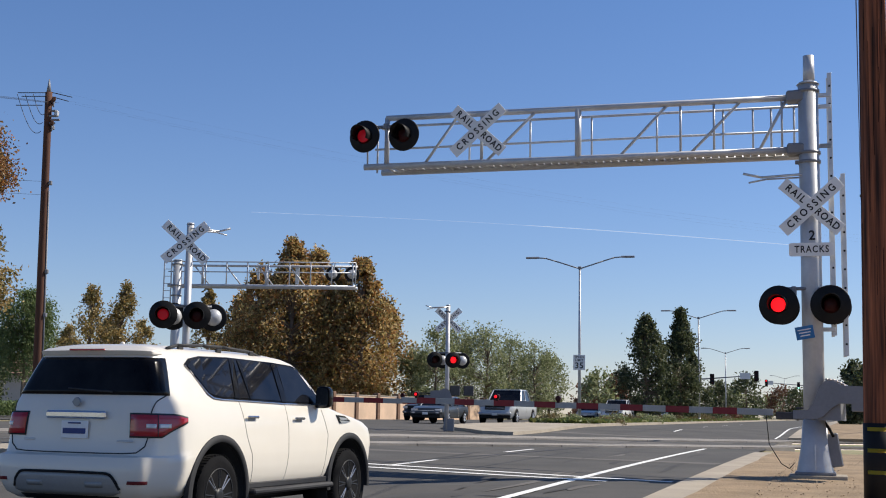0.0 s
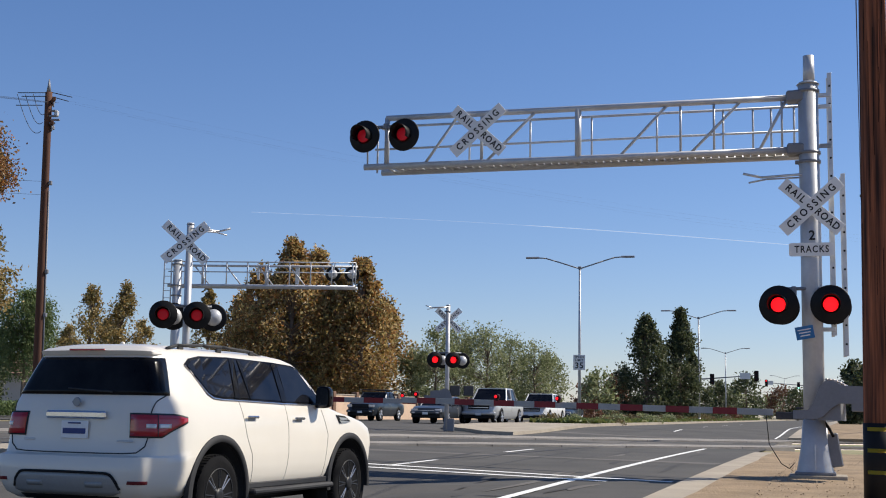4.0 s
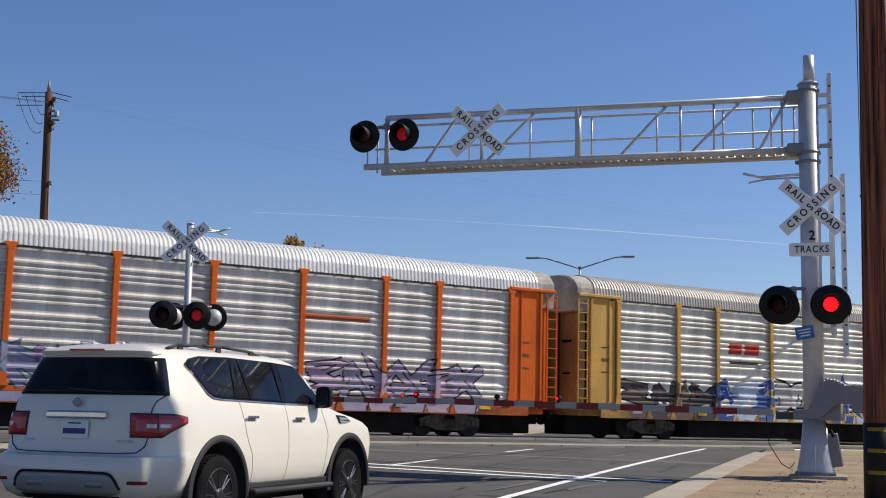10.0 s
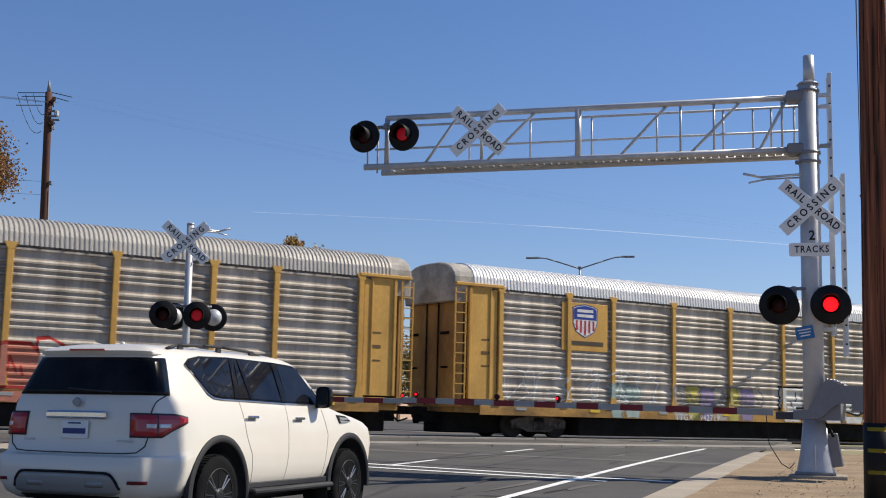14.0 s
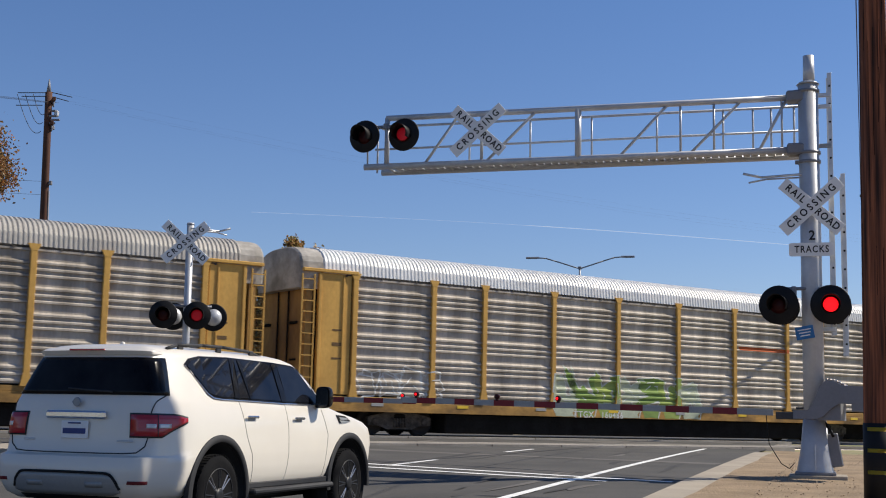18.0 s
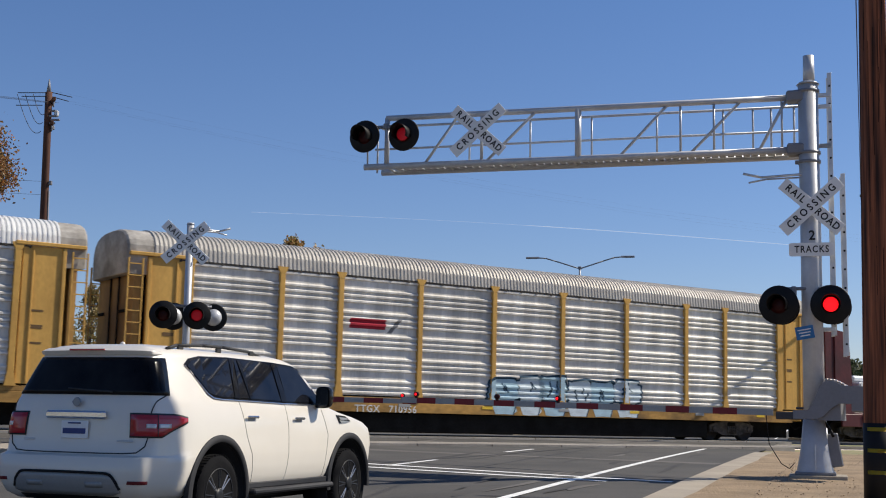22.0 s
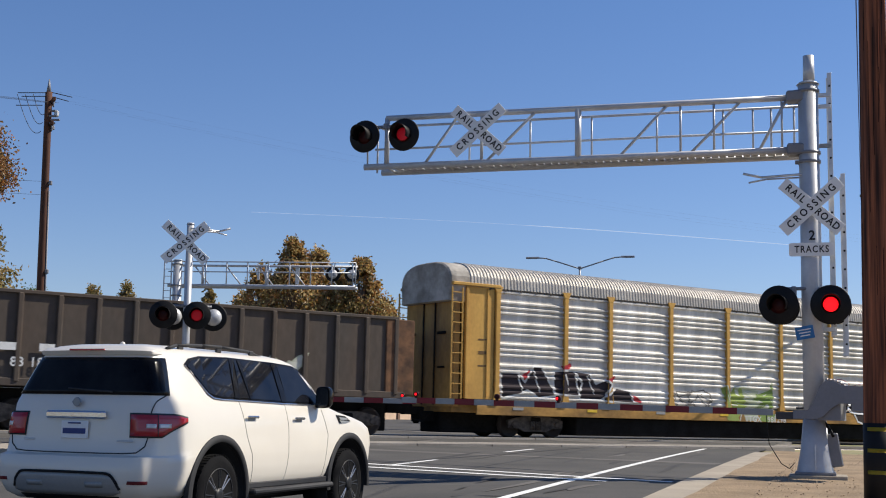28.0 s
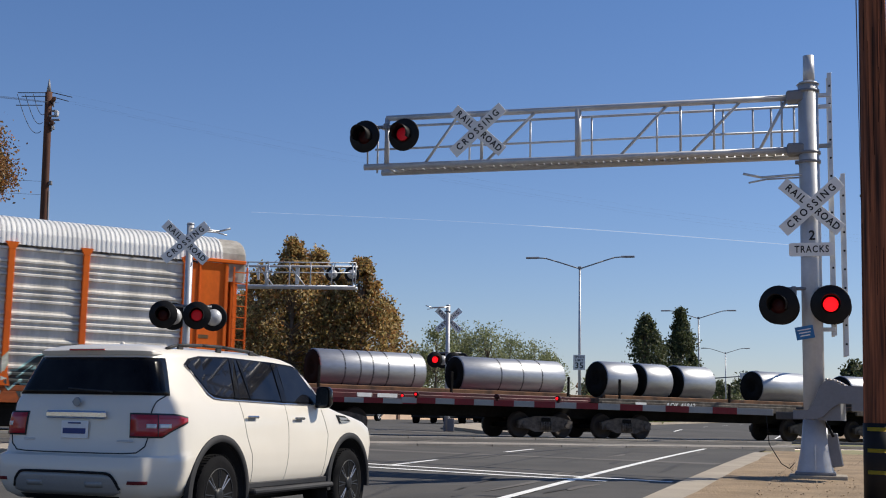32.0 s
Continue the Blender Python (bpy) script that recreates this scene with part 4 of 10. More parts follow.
WRAPGREY = mat("grey print", (0.22, 0.22, 0.23), 0.5, var=0.3, scale=6)
WRAPBLACK = mat("black print", (0.02, 0.02, 0.022), 0.5, var=0.3, scale=6)
STRAP = mat("yellow strap", (0.62, 0.66, 0.12), 0.6, var=0.2)
BUNDLE = mat("brown bundle", (0.2, 0.11, 0.05), 0.8, var=0.4, scale=6, fine=20, stretch=(6, 1, 1))
COIL = mat("bare rolled steel", (0.42, 0.43, 0.45), 0.42, 0.75, var=0.18, scale=2.5, fine=14, stretch=(0.3, 1, 1))
WHITEPAINT = mat("white lettering paint", (0.75, 0.75, 0.73), 0.6, var=0.15, scale=5)


def handrail(parent, x0, x1, y, z0, z1, n, material):
    for k in range(n + 1):
        x = x0 + (x1 - x0) * k / n
        pbox(parent, "handrail_post", (x, y, (z0 + z1) / 2), (0.05, 0.04, z1 - z0), material, 0.006)
    bm = bmesh.new()
    tube(bm, (x0, y, z1), (x1, y, z1), 0.022, None, 6)
    part("handrail", bm, material, parent)


def end_steps(parent, x, k):
    for sy in (-1, 1):
        for j in range(4):
            pbox(parent, "step", (x, sy * 1.32, 0.5 + 0.3 * j), (0.32, 0.45, 0.035), SILVER if j < 2 else LOCO_SILL, 0.006)
        bm = bmesh.new()
        rod(bm, [(x + 0.2, sy * 1.5, 0.5), (x + 0.2, sy * 1.5, 1.8), (x + 0.05 * k, sy * 1.5, 2.5), (x - 0.2, sy * 1.5, 2.2), (x - 0.2, sy * 1.5, 0.5)], 0.02)
        part("grab_iron", bm, WHITEPAINT, parent)


def emblem_block(parent, x, z, h, w, y):
    """Slanted bars, as a plain stand-in for a painted emblem."""
    bm = bmesh.new()
    sl = 0.42 * h
    for u0, u1, a, b in ((0.0, 0.82, 0.0, 0.46), (0.04, 0.86, 0.56, 1.0)):
        prism(bm, [(x + w * u0 + sl * a, z + h * a), (x + w * u1 + sl * a, z + h * a), (x + w * u1 + sl * b, z + h * b), (x + w * u0 + sl * b, z + h * b)], "y", y, y + 0.045)
    part("emblem_block", bm, LOCO_BLACK, parent)


LOCO_FADED = mat("sun-faded yellow", (0.36, 0.2, 0.035), 0.7, var=0.35, scale=1.2, fine=12, col2=(0.2, 0.1, 0.03))


def bands(parent, c, s, n=3, paint=None):
    """Yellow band split by thin black lines."""
    b = pbox(parent, "yellow_stripe", c, s, paint or LOCO_YELLOW, 0.008, "yellow band with thin black lines")
    for k in range(1, n):
        pbox(b, "pinstripe", (c[0], c[1], c[2] - s[2] / 2 + s[2] * k / n), (s[0] + 0.004, s[1] + 0.012, s[2] * 0.28 / n * 1.6), LOCO_BLACK, 0.002)
    return b


LOCO_TRUCK = mat("dusty locomotive bogie", (0.2, 0.175, 0.15), 0.75, spec=0.25, var=0.45, scale=3, fine=14, col2=(0.06, 0.05, 0.042))


def loco_truck(parent, x, material):
    """Three-axle bogie: cast side frames, axle boxes, springs, dampers, brake cylinders and pipes."""
    b = bmesh.new()
    box(b, (0, 0, 0.8), (4.4, 1.7, 0.35), None, 0.04)
    # dark block added behind the wheels draws the shade inside the bogie
    box(b, (0, 0, 0.5), (4.3, 0.9, 0.5), None, 0.04)
    for wx in (-1.95, 0, 1.95):
        tube(b, (wx, -0.75, 0.53), (wx, 0.75, 0.53), 0.1, None, 10)
    bg_ = part("bogie", b, UNDER, parent, "three-axle bogie", pose(x, 0, 0))
    wm = shared("wheel53", lambda bm: wheel_mesh(bm, 0.53))

    def side(bm):
        out = [(-2.55, 0.78), (-2.45, 0.98), (-1.5, 1.02), (-1.2, 0.9), (-0.7, 0.9), (-0.5, 1.02), (0.5, 1.02), (0.7, 0.9), (1.2, 0.9), (1.5, 1.02), (2.45, 0.98), (2.55, 0.78), (2.2, 0.74), (1.7, 0.74), (1.45, 0.62), (0.5, 0.62), (0.3, 0.74), (-0.3, 0.74), (-0.5, 0.62), (-1.45, 0.62), (-1.7, 0.74), (-2.2, 0.74)]
        prism(bm, out, "y", -0.07, 0.07)
        for wx in (-0.98, 0.98):
            box(bm, (wx, -0.06, 0.5), (0.5, 0.1, 0.16), None, 0.02)

    def axle_box(bm):
        box(bm, (0, -0.1, 0.53), (0.4, 0.24, 0.36), None, 0.05)
        lathe(bm, [(0.0005, -0.3), (0.1, -0.29), (0.13, -0.24), (0.14, -0.2)], (0, 0, 0.53), "y", 14)

    def spring(bm):
        for j in range(7):
            lathe(bm, [(0.05, -0.02), (0.085, 0.0), (0.05, 0.02)], (0, -0.1, 0.46 + 0.05 * j), "z", 10)

    def cylinder(bm):
        tube(bm, (-0.22, -0.2, 0.86), (0.12, -0.2, 0.84), 0.1, None, 12)
        tube(bm, (0.12, -0.2, 0.84), (0.36, -0.2, 0.7), 0.03, None, 8)
        box(bm, (0.38, -0.16, 0.56), (0.06, 0.08, 0.4), None, 0.015)

    def damper(bm):
        tube(bm, (0, -0.22, 0.45), (0.08, -0.22, 1.05), 0.045, None, 10)

    def pipe(bm):
        rod(bm, [(0, -0.16, 1.2), (0.02, -0.2, 0.9), (0.12, -0.18, 0.5), (0.2, -0.05, 0.2)], 0.025, 6)
    for sy in (-1, 1):
        at = lambda wx: pose(wx, sy * 1.02, 0, 0, 0, 0 if sy < 0 else 180)
        part("side_frame", shared("loco_side_frame", side), material, bg_, "", at(0))
        for wx in (-1.95, 0, 1.95):
            part("wheel", wm, WHEELSTEEL, bg_, "", pose(wx, sy * 0.78, 0.53, 0, 0, 0 if sy < 0 else 180))
            part("axle_box", shared("loco_axle_box", axle_box), material, bg_, "", at(wx))
            for d in (-0.33, 0.33):
                part("spring", shared("loco_spring", spring), TRUCKGREY, bg_, "", at(wx + d))
        for wx in (-1.1, 0.85):
            part("brake_cylinder", shared("loco_brake", cylinder), material, bg_, "", at(wx))
        for wx in (-2.2, -0.3, 1.6):
            part("damper", shared("loco_damper", damper), material, bg_, "", at(wx))
        for wx in (-2.5, 2.3):
            part("sand_pipe", shared("loco_pipe", pipe), TRUCKGREY, bg_, "", at(wx))


def panel_lines(t, x0, x1, z0, z1, y, material, thick=0.014):
    """A door's outline in four thin raised bars, with two latches."""
    d = pbox(t, "hood_panel", ((x0 + x1) / 2, y + 0.006, (z0 + z1) / 2), (x1 - x0, 0.016, z1 - z0), material, 0.004)
    for c, sz in ((((x0 + x1) / 2, z1), (x1 - x0, thick)), (((x0 + x1) / 2, z0), (x1 - x0, thick)), ((x0, (z0 + z1) / 2), (thick, z1 - z0)), ((x1, (z0 + z1) / 2), (thick, z1 - z0))):
        pbox(d, "panel_edge", (c[0], y - 0.004, c[1]), (sz[0], 0.012, sz[1]), GRILLE, 0.001)
    for q in (0.3, 0.7):
        pbox(d, "latch", (x1 - 0.08, y - 0.012, z0 + (z1 - z0) * q), (0.03, 0.02, 0.09), GRILLE, 0.003)
    return d


def lead_loco(s0):
    t = thing("locomotive", Matrix.Identity(4), "orange and black diesel locomotive with yellow stripes, leading the train", "locomotive", "cars of the train")
    TRAIN.append((t, s0, 0.0))
    pbox(t, "frame", (10.2, 0, 1.42), (20.6, 3.0, 0.38), LOCO_SILL, 0.03, "dusty dark frame")
    # dark box added to close the gap below the frame with shade
    pbox(t, "underframe", (10.3, 0, 1.1), (19.0, 1.7, 0.5), UNDER, 0.03)
    pbox(t, "anticlimber", (-0.15, 0, 1.35), (0.35, 2.6, 0.5), LOCO_BLACK, 0.04)
    bm = bmesh.new()
    loft(bm, [[(x + e, y, 0.12 + (0.1 if e else 0)) for x, y in ((-0.65, 0), (-0.25, -1.5), (0.0, -1.5), (0.0, 1.5), (-0.25, 1.5))] + [] for e in (0.0,)] + [[(x, y, 1.15) for x, y in ((-0.35, 0), (-0.15, -1.5), (0.05, -1.5), (0.05, 1.5), (-0.15, 1.5))]], smooth=False)
    part("snowplow", bm, LOCO_BLACK, t, "black pilot plow")
    # nose and cab
    bm = bmesh.new()
    loft(bm, [[(0.12, -1.15, 1.6), (0.12, 1.15, 1.6), (0.3, 1.1, 3.38), (0.3, -1.1, 3.38)], [(0.75, -1.5, 1.6), (0.75, 1.5, 1.6), (0.75, 1.42, 3.44), (0.75, -1.42, 3.44)], [(2.0, -1.52, 1.6), (2.0, 1.52, 1.6), (2.0, 1.45, 3.62), (2.0, -1.45, 3.62)]], smooth=False)
    part("nose", bm, LOCO_ORANGE, t, "orange low nose")
    bm = bmesh.new()
    prism(bm, [(-1.53, 1.6), (-1.53, 4.1), (-1.2, 4.5), (-0.6, 4.6), (0.6, 4.6), (1.2, 4.5), (1.53, 4.1), (1.53, 1.6)], "x", 2.0, 4.4)
    prism(bm, [(1.45, 3.55), (2.0, 4.42), (2.05, 4.42), (2.05, 3.55)], "y", -1.35, 1.35)
    part("cab", bm, LOCO_ORANGE, t, "orange driver's cab")
    bm = bmesh.new()
    quad(bm, [(1.43, -1.2, 3.6), (1.43, 1.2, 3.6), (1.93, 1.15, 4.36), (1.93, -1.15, 4.36)])
    bmesh.ops.solidify(bm, geom=bm.faces[:], thickness=0.02)
    part("windshield", bm, DARKGLASS, t, "dark sloping windshield")
    pbox(t, "visor", (3.4, -1.5, 4.24), (2.0, 0.22, 0.05), LOCO_ORANGE, 0.01)
    for sy in (-1, 1):
        w = pbox(t, "cab_window", (3.45, sy * 1.535, 3.78), (1.7, 0.02, 0.68), BLACK, 0.01, "cab side window with dark glass")
        for cx, ww in ((2.85, 0.36), (3.45, 0.68), (4.05, 0.4)):
            pbox(w, "pane", (cx, sy * 1.55, 3.78), (ww, 0.015, 0.58), DARKGLASS, 0.004)
        pbox(w, "window_frame", (3.45, sy * 1.548, 3.42), (1.76, 0.02, 0.05), SILVER, 0.004)
    pbox(t, "number_board", (1.85, -0.9, 4.5), (0.3, 0.55, 0.2), BLACK, 0.02)
    part("number", text_mesh("8265", 0.66, 0.003, 0.012), LOCO_BLACK, t, "dark road number", pose(3.15, -1.534, 2.85))
    pbox(t, "side_grille", (3.05, -1.54, 1.95), (0.45, 0.03, 0.62), GRILLE, 0.01)
    pbox(t, "roof_unit", (3.4, 0, 4.66), (1.4, 0.9, 0.14), GREYBOX, 0.03)
    for sy in (-1.05, 1.05):
        bm = bmesh.new()
        lathe(bm, [(0.0005, -0.06), (0.1, -0.06), (0.1, 0.06), (0.0005, 0.06)], (-0.28, sy, 1.72), "x", 12)
        part("ditch_light", bm, SIGNWHITE, t)
    # hood
    pbox(t, "inverter_cabinet", (6.85, 0, 2.58), (4.9, 3.04, 1.98), LOCO_ORANGE, 0.04, "orange side cabinet behind the cab")
    pbox(t, "cabinet_lid", (6.85, -1.0, 3.62), (4.85, 1.0, 0.08), LOCO_ORANGE, 0.01)
    pbox(t, "upper_hood", (7.0, 0, 4.02), (5.2, 1.9, 0.8), LOCO_BLACK, 0.06, "black upper hood")
    for x in (5.9, 7.2, 8.2):
        pbox(t, "hood_vent", (x, -0.96, 4.05), (0.8, 0.05, 0.5), GRILLE, 0.01)
    handrail(t, 4.7, 9.0, -1.45, 3.6, 4.2, 6, SILVER)
    for z in (3.8, 4.0):
        pbox(t, "handrail", (6.85, -1.45, z), (4.3, 0.03, 0.03), SILVER, 0.004)
    pbox(t, "hood", (14.7, 0, 2.5), (11.0, 1.9, 1.9), LOCO_ORANGE, 0.05, "orange long hood")
    bands(t, (12.2, 0, 3.48), (6.6, 1.95, 0.42), 4)
    bands(t, (14.0, 0, 1.9), (9.6, 1.93, 0.4), 3)
    bands(t, (5.0, 0, 1.82), (8.6, 3.08, 0.36), 3, LOCO_FADED)
    pbox(t, "upper_hood", (12.2, 0, 3.98), (5.6, 1.9, 0.7), LOCO_BLACK, 0.06)
    pbox(t, "exhaust_stack", (12.4, 0, 4.42), (1.0, 0.8, 0.22), LOCO_BLACK, 0.04)
    pbox(t, "horn", (10.9, -0.3, 4.5), (0.5, 0.3, 0.2), LOCO_BLACK, 0.04)
    for x in [9.9 + 0.62 * k for k in range(15)]:
        pbox(t, "door_seam", (x, -0.955, 2.75), (0.025, 0.02, 1.4), LOCO_BLACK, 0.002)
    bm = bmesh.new()
    loft(bm, [[(x, -1.5, 3.95), (x, -1.5, 4.24), (x, -0.9, 4.5), (x, 0.9, 4.5), (x, 1.5, 4.24), (x, 1.5, 3.95)] for x in (14.4, 20.95)], smooth=False)
    part("radiator_wing", bm, LOCO_BLACK, t, "flared black radiator housing")
    pbox(t, "hood", (17.4, 0, 3.68), (5.6, 1.9, 0.56), LOCO_ORANGE, 0.03, "orange hood under the radiator")
    for x, w in ((15.6, 1.3), (18.4, 2.5)):
        pbox(t, "radiator_grille", (x, -0.96, 3.68), (w, 0.05, 0.36), GRILLE, 0.01, "dark radiator intake")
    for x, w in ((16.55, 0.62), (17.45, 0.3), (18.0, 0.36), (18.5, 0.3)):
        d = pbox(t, "hood_door", (x, -0.965, 2.55), (w, 0.03, 1.05), GRILLE, 0.01, "open-louvred hood door")
        pbox(d, "door_frame", (x - w / 2, -0.98, 2.55), (0.04, 0.02, 1.1), WHITEPAINT, 0.004)
    # emblem as plain slanted blocks with an underline
    for k in range(4):
        emblem_block(t, 9.72 + 1.24 * k, 2.66, 0.62, 1.1, -0.968)
    bm = bmesh.new()
    prism(bm, [(9.7, 2.55), (9.9, 2.62), (13.9, 2.56), (9.8, 2.48)], "y", -0.968, -0.952)
    part("emblem_block", bm, LOCO_BLACK, t)
    for k in range(8):
        pbox(t, "reflector", (0.9 + 2.55 * k, -1.505, 1.36), (0.55, 0.015, 0.12), LOCO_YELLOW, 0.003)
    handrail(t, 9.6, 20.3, -1.47, 1.6, 2.55, 8, LOCO_BLACK)
    handrail(t, 9.6, 20.3, 1.47, 1.6, 2.55, 8, LOCO_BLACK)
    end_steps(t, 0.35, -1)
    end_steps(t, 20.55, 1)
    bm = bmesh.new()
    prism(bm, [(-1.42, 0.5), (-1.42, 1.05), (1.42, 1.05), (1.42, 0.5), (1.15, 0.16), (-1.15, 0.16)], "x", 6.7, 14.15)
    part("fuel_tank", bm, TANK_TAN, t, "tan dusty fuel tank")
    pbox(t, "walkway_skirt", (10.3, -1.42, 1.15), (20, 0.1, 0.18), LOCO_BLACK, 0.01)
    pbox(t, "coupler", (20.95, 0, 0.85), (0.8, 0.35, 0.35), UNDER, 0.04)
    for x in (3.6, 17.2):
        loco_truck(t, x, LOCO_TRUCK)
    # panel work, walkway rails and pipes
    panel_lines(t, 2.08, 4.32, 1.7, 2.35, -1.548, LOCO_ORANGE)
    for x0, x1, z0, z1 in ((4.55, 5.6, 2.1, 3.5), (5.65, 7.0, 2.1, 3.5), (7.05, 8.2, 2.1, 3.5), (8.25, 9.2, 2.1, 3.5)):
        panel_lines(t, x0, x1, z0, z1, -1.53, LOCO_ORANGE, 0.01)
    for x0 in (14.5, 15.3, 19.0):
        panel_lines(t, x0, x0 + 0.7, 1.75, 3.15, -0.965, LOCO_ORANGE)
    handrail(t, 0.8, 9.3, -1.58, 1.6, 2.32, 11, LOCO_SILL)
    for x in (4.75, 6.3, 7.6, 8.8):
        pbox(t, "stanchion", (x, -1.5, 3.86), (0.07, 0.05, 0.66), BLACK, 0.008)
    for x in (9.7, 11.0, 12.4, 13.8):
        pbox(t, "hood_bracket", (x, -0.98, 3.3), (0.06, 0.05, 0.5), LOCO_BLACK, 0.006)
    bm = bmesh.new()
    rod(bm, [(8.9, -1.53, 3.5), (9.5, -1.2, 2.9), (9.5, -1.2, 1.7)], 0.025, 6)
    part("grab_iron", bm, LOCO_BLACK, t)
    for k in range(10):
        pbox(t, "grille_slat", (17.3 + 0.24 * k, -0.99, 3.68), (0.03, 0.03, 0.36), LOCO_BLACK, 0.004)
    for x in (5.6, 6.2, 14.5, 15.1):
        bm = bmesh.new()
        tube(bm, (x, -1.1, 0.4), (x, -1.1, 1.1), 0.05, None, 8)
        part("down_pipe", bm, LOCO_TRUCK, t)
    nb = part("number", text_mesh("8265", 0.17, 0.002, 0.003), WHITEPAINT, t, "small lit number board figures", pose(1.68, -0.9, 4.5, 0, 0, -90))
    for z in (2.0, 2.6):
        pbox(t, "nose_trim", (0.5, -1.44, z), (0.5, 0.03, 0.03), LOCO_YELLOW, 0.004)


TRUCK_SILVER = mat("silver painted bogie", (0.52, 0.52, 0.51), 0.5, 0.2, var=0.4, scale=3, fine=12, col2=(0.2, 0.19, 0.18))


def trailing_loco(s0):
    t = thing("locomotive", Matrix.Identity(4), "bright orange and black diesel locomotive coupled backwards", "locomotive", "cars of the train")
    TRAIN.append((t, s0, 0.0))
    pbox(t, "frame", (10.6, 0, 1.6), (21.0, 3.0, 0.18), LOCO_BLACK, 0.03)
    bands(t, (10.6, 0, 1.79), (21.1, 3.04, 0.2), 2)
    # shade between frame and tank, drawn as a dark box
    pbox(t, "underframe", (10.6, 0, 1.25), (19.6, 1.7, 0.6), UNDER, 0.03)
    pbox(t, "rear_hood", (1.85, 0, 2.5), (1.6, 2.7, 1.6), LOCO_BRIGHT, 0.06, "orange rear hood")
    bands(t, (1.85, 0, 3.42), (1.62, 2.72, 0.3), 3)
    pbox(t, "upper_hood", (1.92, 0, 4.02), (1.74, 2.6, 0.92), LOCO_BLACK, 0.1)
    for k in range(4):
        for j in range(5):
            pbox(t, "louver", (1.4 + 0.3 * k, -1.305, 3.85 + 0.1 * j), (0.2, 0.02, 0.045), GREYBOX, 0.004)
    pbox(t, "louver_door", (1.9, -1.36, 2.5), (1.24, 0.04, 1.2), GRILLE, 0.01, "dark louvred rear door")
    pbox(t, "hood", (7.6, 0, 2.5), (10.4, 2.0, 1.75), LOCO_BRIGHT, 0.05, "orange long hood")
    bm = bmesh.new()
    loft(bm, [[(x, -1.3 - e, 3.4 + e), (x, -1.56 - 0 * e, 3.95), (x, -1.5, 4.25), (x, -1.1, 4.56), (x, 1.1, 4.56), (x, 1.5, 4.25), (x, 1.56, 3.95), (x, 1.3 + e, 3.4 + e)] for x, e in ((2.62, 0.3), (3.1, 0.0), (7.2, 0.0), (7.72, 0.2))], smooth=False)
    part("radiator_wing", bm, LOCO_BLACK, t, "flared black radiator housing")
    pbox(t, "radiator_top", (5.2, 0, 4.64), (2.6, 1.6, 0.12), LOCO_BLACK, 0.03)
    pbox(t, "upper_hood", (9.6, 0, 3.9), (3.8, 1.9, 0.62), LOCO_BLACK, 0.08)
    bands(t, (9.6, 0, 3.46), (3.7, 2.03, 0.34), 3)
    pbox(t, "worn_patch", (10.6, -1.03, 3.3), (1.4, 0.03, 0.62), WHITEPAINT, 0.01, "bare whitish worn panels")
    pbox(t, "worn_patch", (11.6, -1.035, 3.0), (0.45, 0.03, 1.3), TANK_GREY, 0.01)
    pbox(t, "horn", (8.8, -0.2, 4.55), (0.55, 0.4, 0.16), BLACK, 0.03)
    pbox(t, "horn_post", (8.8, -0.2, 4.35), (0.18, 0.18, 0.35), BLACK, 0.02)
    pbox(t, "upper_cabinet", (14.1, 0, 4.02), (5.8, 2.4, 0.86), LOCO_BLACK, 0.08, "black upper equipment cabinet")
    for x in (12.7, 14.6):
        pbox(t, "cabinet_grille", (x, -1.22, 4.08), (1.4, 0.04, 0.55), GRILLE, 0.01)
    pbox(t, "equipment_cabinet", (14.8, 0, 2.6), (4.6, 2.14, 1.9), LOCO_BRIGHT, 0.04, "orange equipment cabinet")
    bands(t, (14.6, 0, 3.42), (4.6, 2.17, 0.34), 3)
    pbox(t, "lower_cabinet", (16.4, -1.0, 2.0), (2.6, 1.05, 0.6), LOCO_BRIGHT, 0.03)
    bm = bmesh.new()
    prism(bm, [(-1.5, 1.7), (-1.5, 4.1), (-1.2, 4.55), (-0.6, 4.66), (0.6, 4.66), (1.2, 4.55), (1.5, 4.1), (1.5, 1.7)], "x", 17.1, 19.75)
    part("cab", bm, LOCO_BRIGHT, t, "orange driver's cab")
    pbox(t, "visor", (18.5, -1.5, 4.22), (2.2, 0.3, 0.3), LOCO_BRIGHT, 0.03)
    for sy in (-1, 1):
        w = pbox(t, "cab_window", (18.55, sy * 1.505, 3.78), (1.85, 0.02, 0.5), BLACK, 0.01, "cab side window")
        for k in range(4):
            pbox(w, "pane", (17.88 + 0.45 * k, sy * 1.52, 3.78), (0.38, 0.015, 0.4), DARKGLASS, 0.004)
    bm = bmesh.new()
    loft(bm, [[(x, -w, 1.7), (x, w, 1.7), (x, w * 0.96, h), (x, -w * 0.96, h)] for x, w, h in ((19.7, 1.5, 3.72), (20.5, 1.45, 3.6), (21.0, 1.15, 3.35))], smooth=False)
    part("nose", bm, LOCO_BRIGHT, t, "orange low nose")
    part("number", text_mesh("8786", 0.62, 0.003, 0.02), LOCO_BLACK, t, "black road number", pose(18.65, -1.503, 2.95))
    for k in range(4):
        emblem_block(t, 8.5 + 1.27 * k, 2.66, 0.56, 1.1, -1.052)
    bm = bmesh.new()
    prism(bm, [(7.8, 2.4), (8.1, 2.55), (10.4, 2.5), (8.0, 2.36)], "y", -1.02, -1.004)
    part("emblem_block", bm, LOCO_BLACK, t)
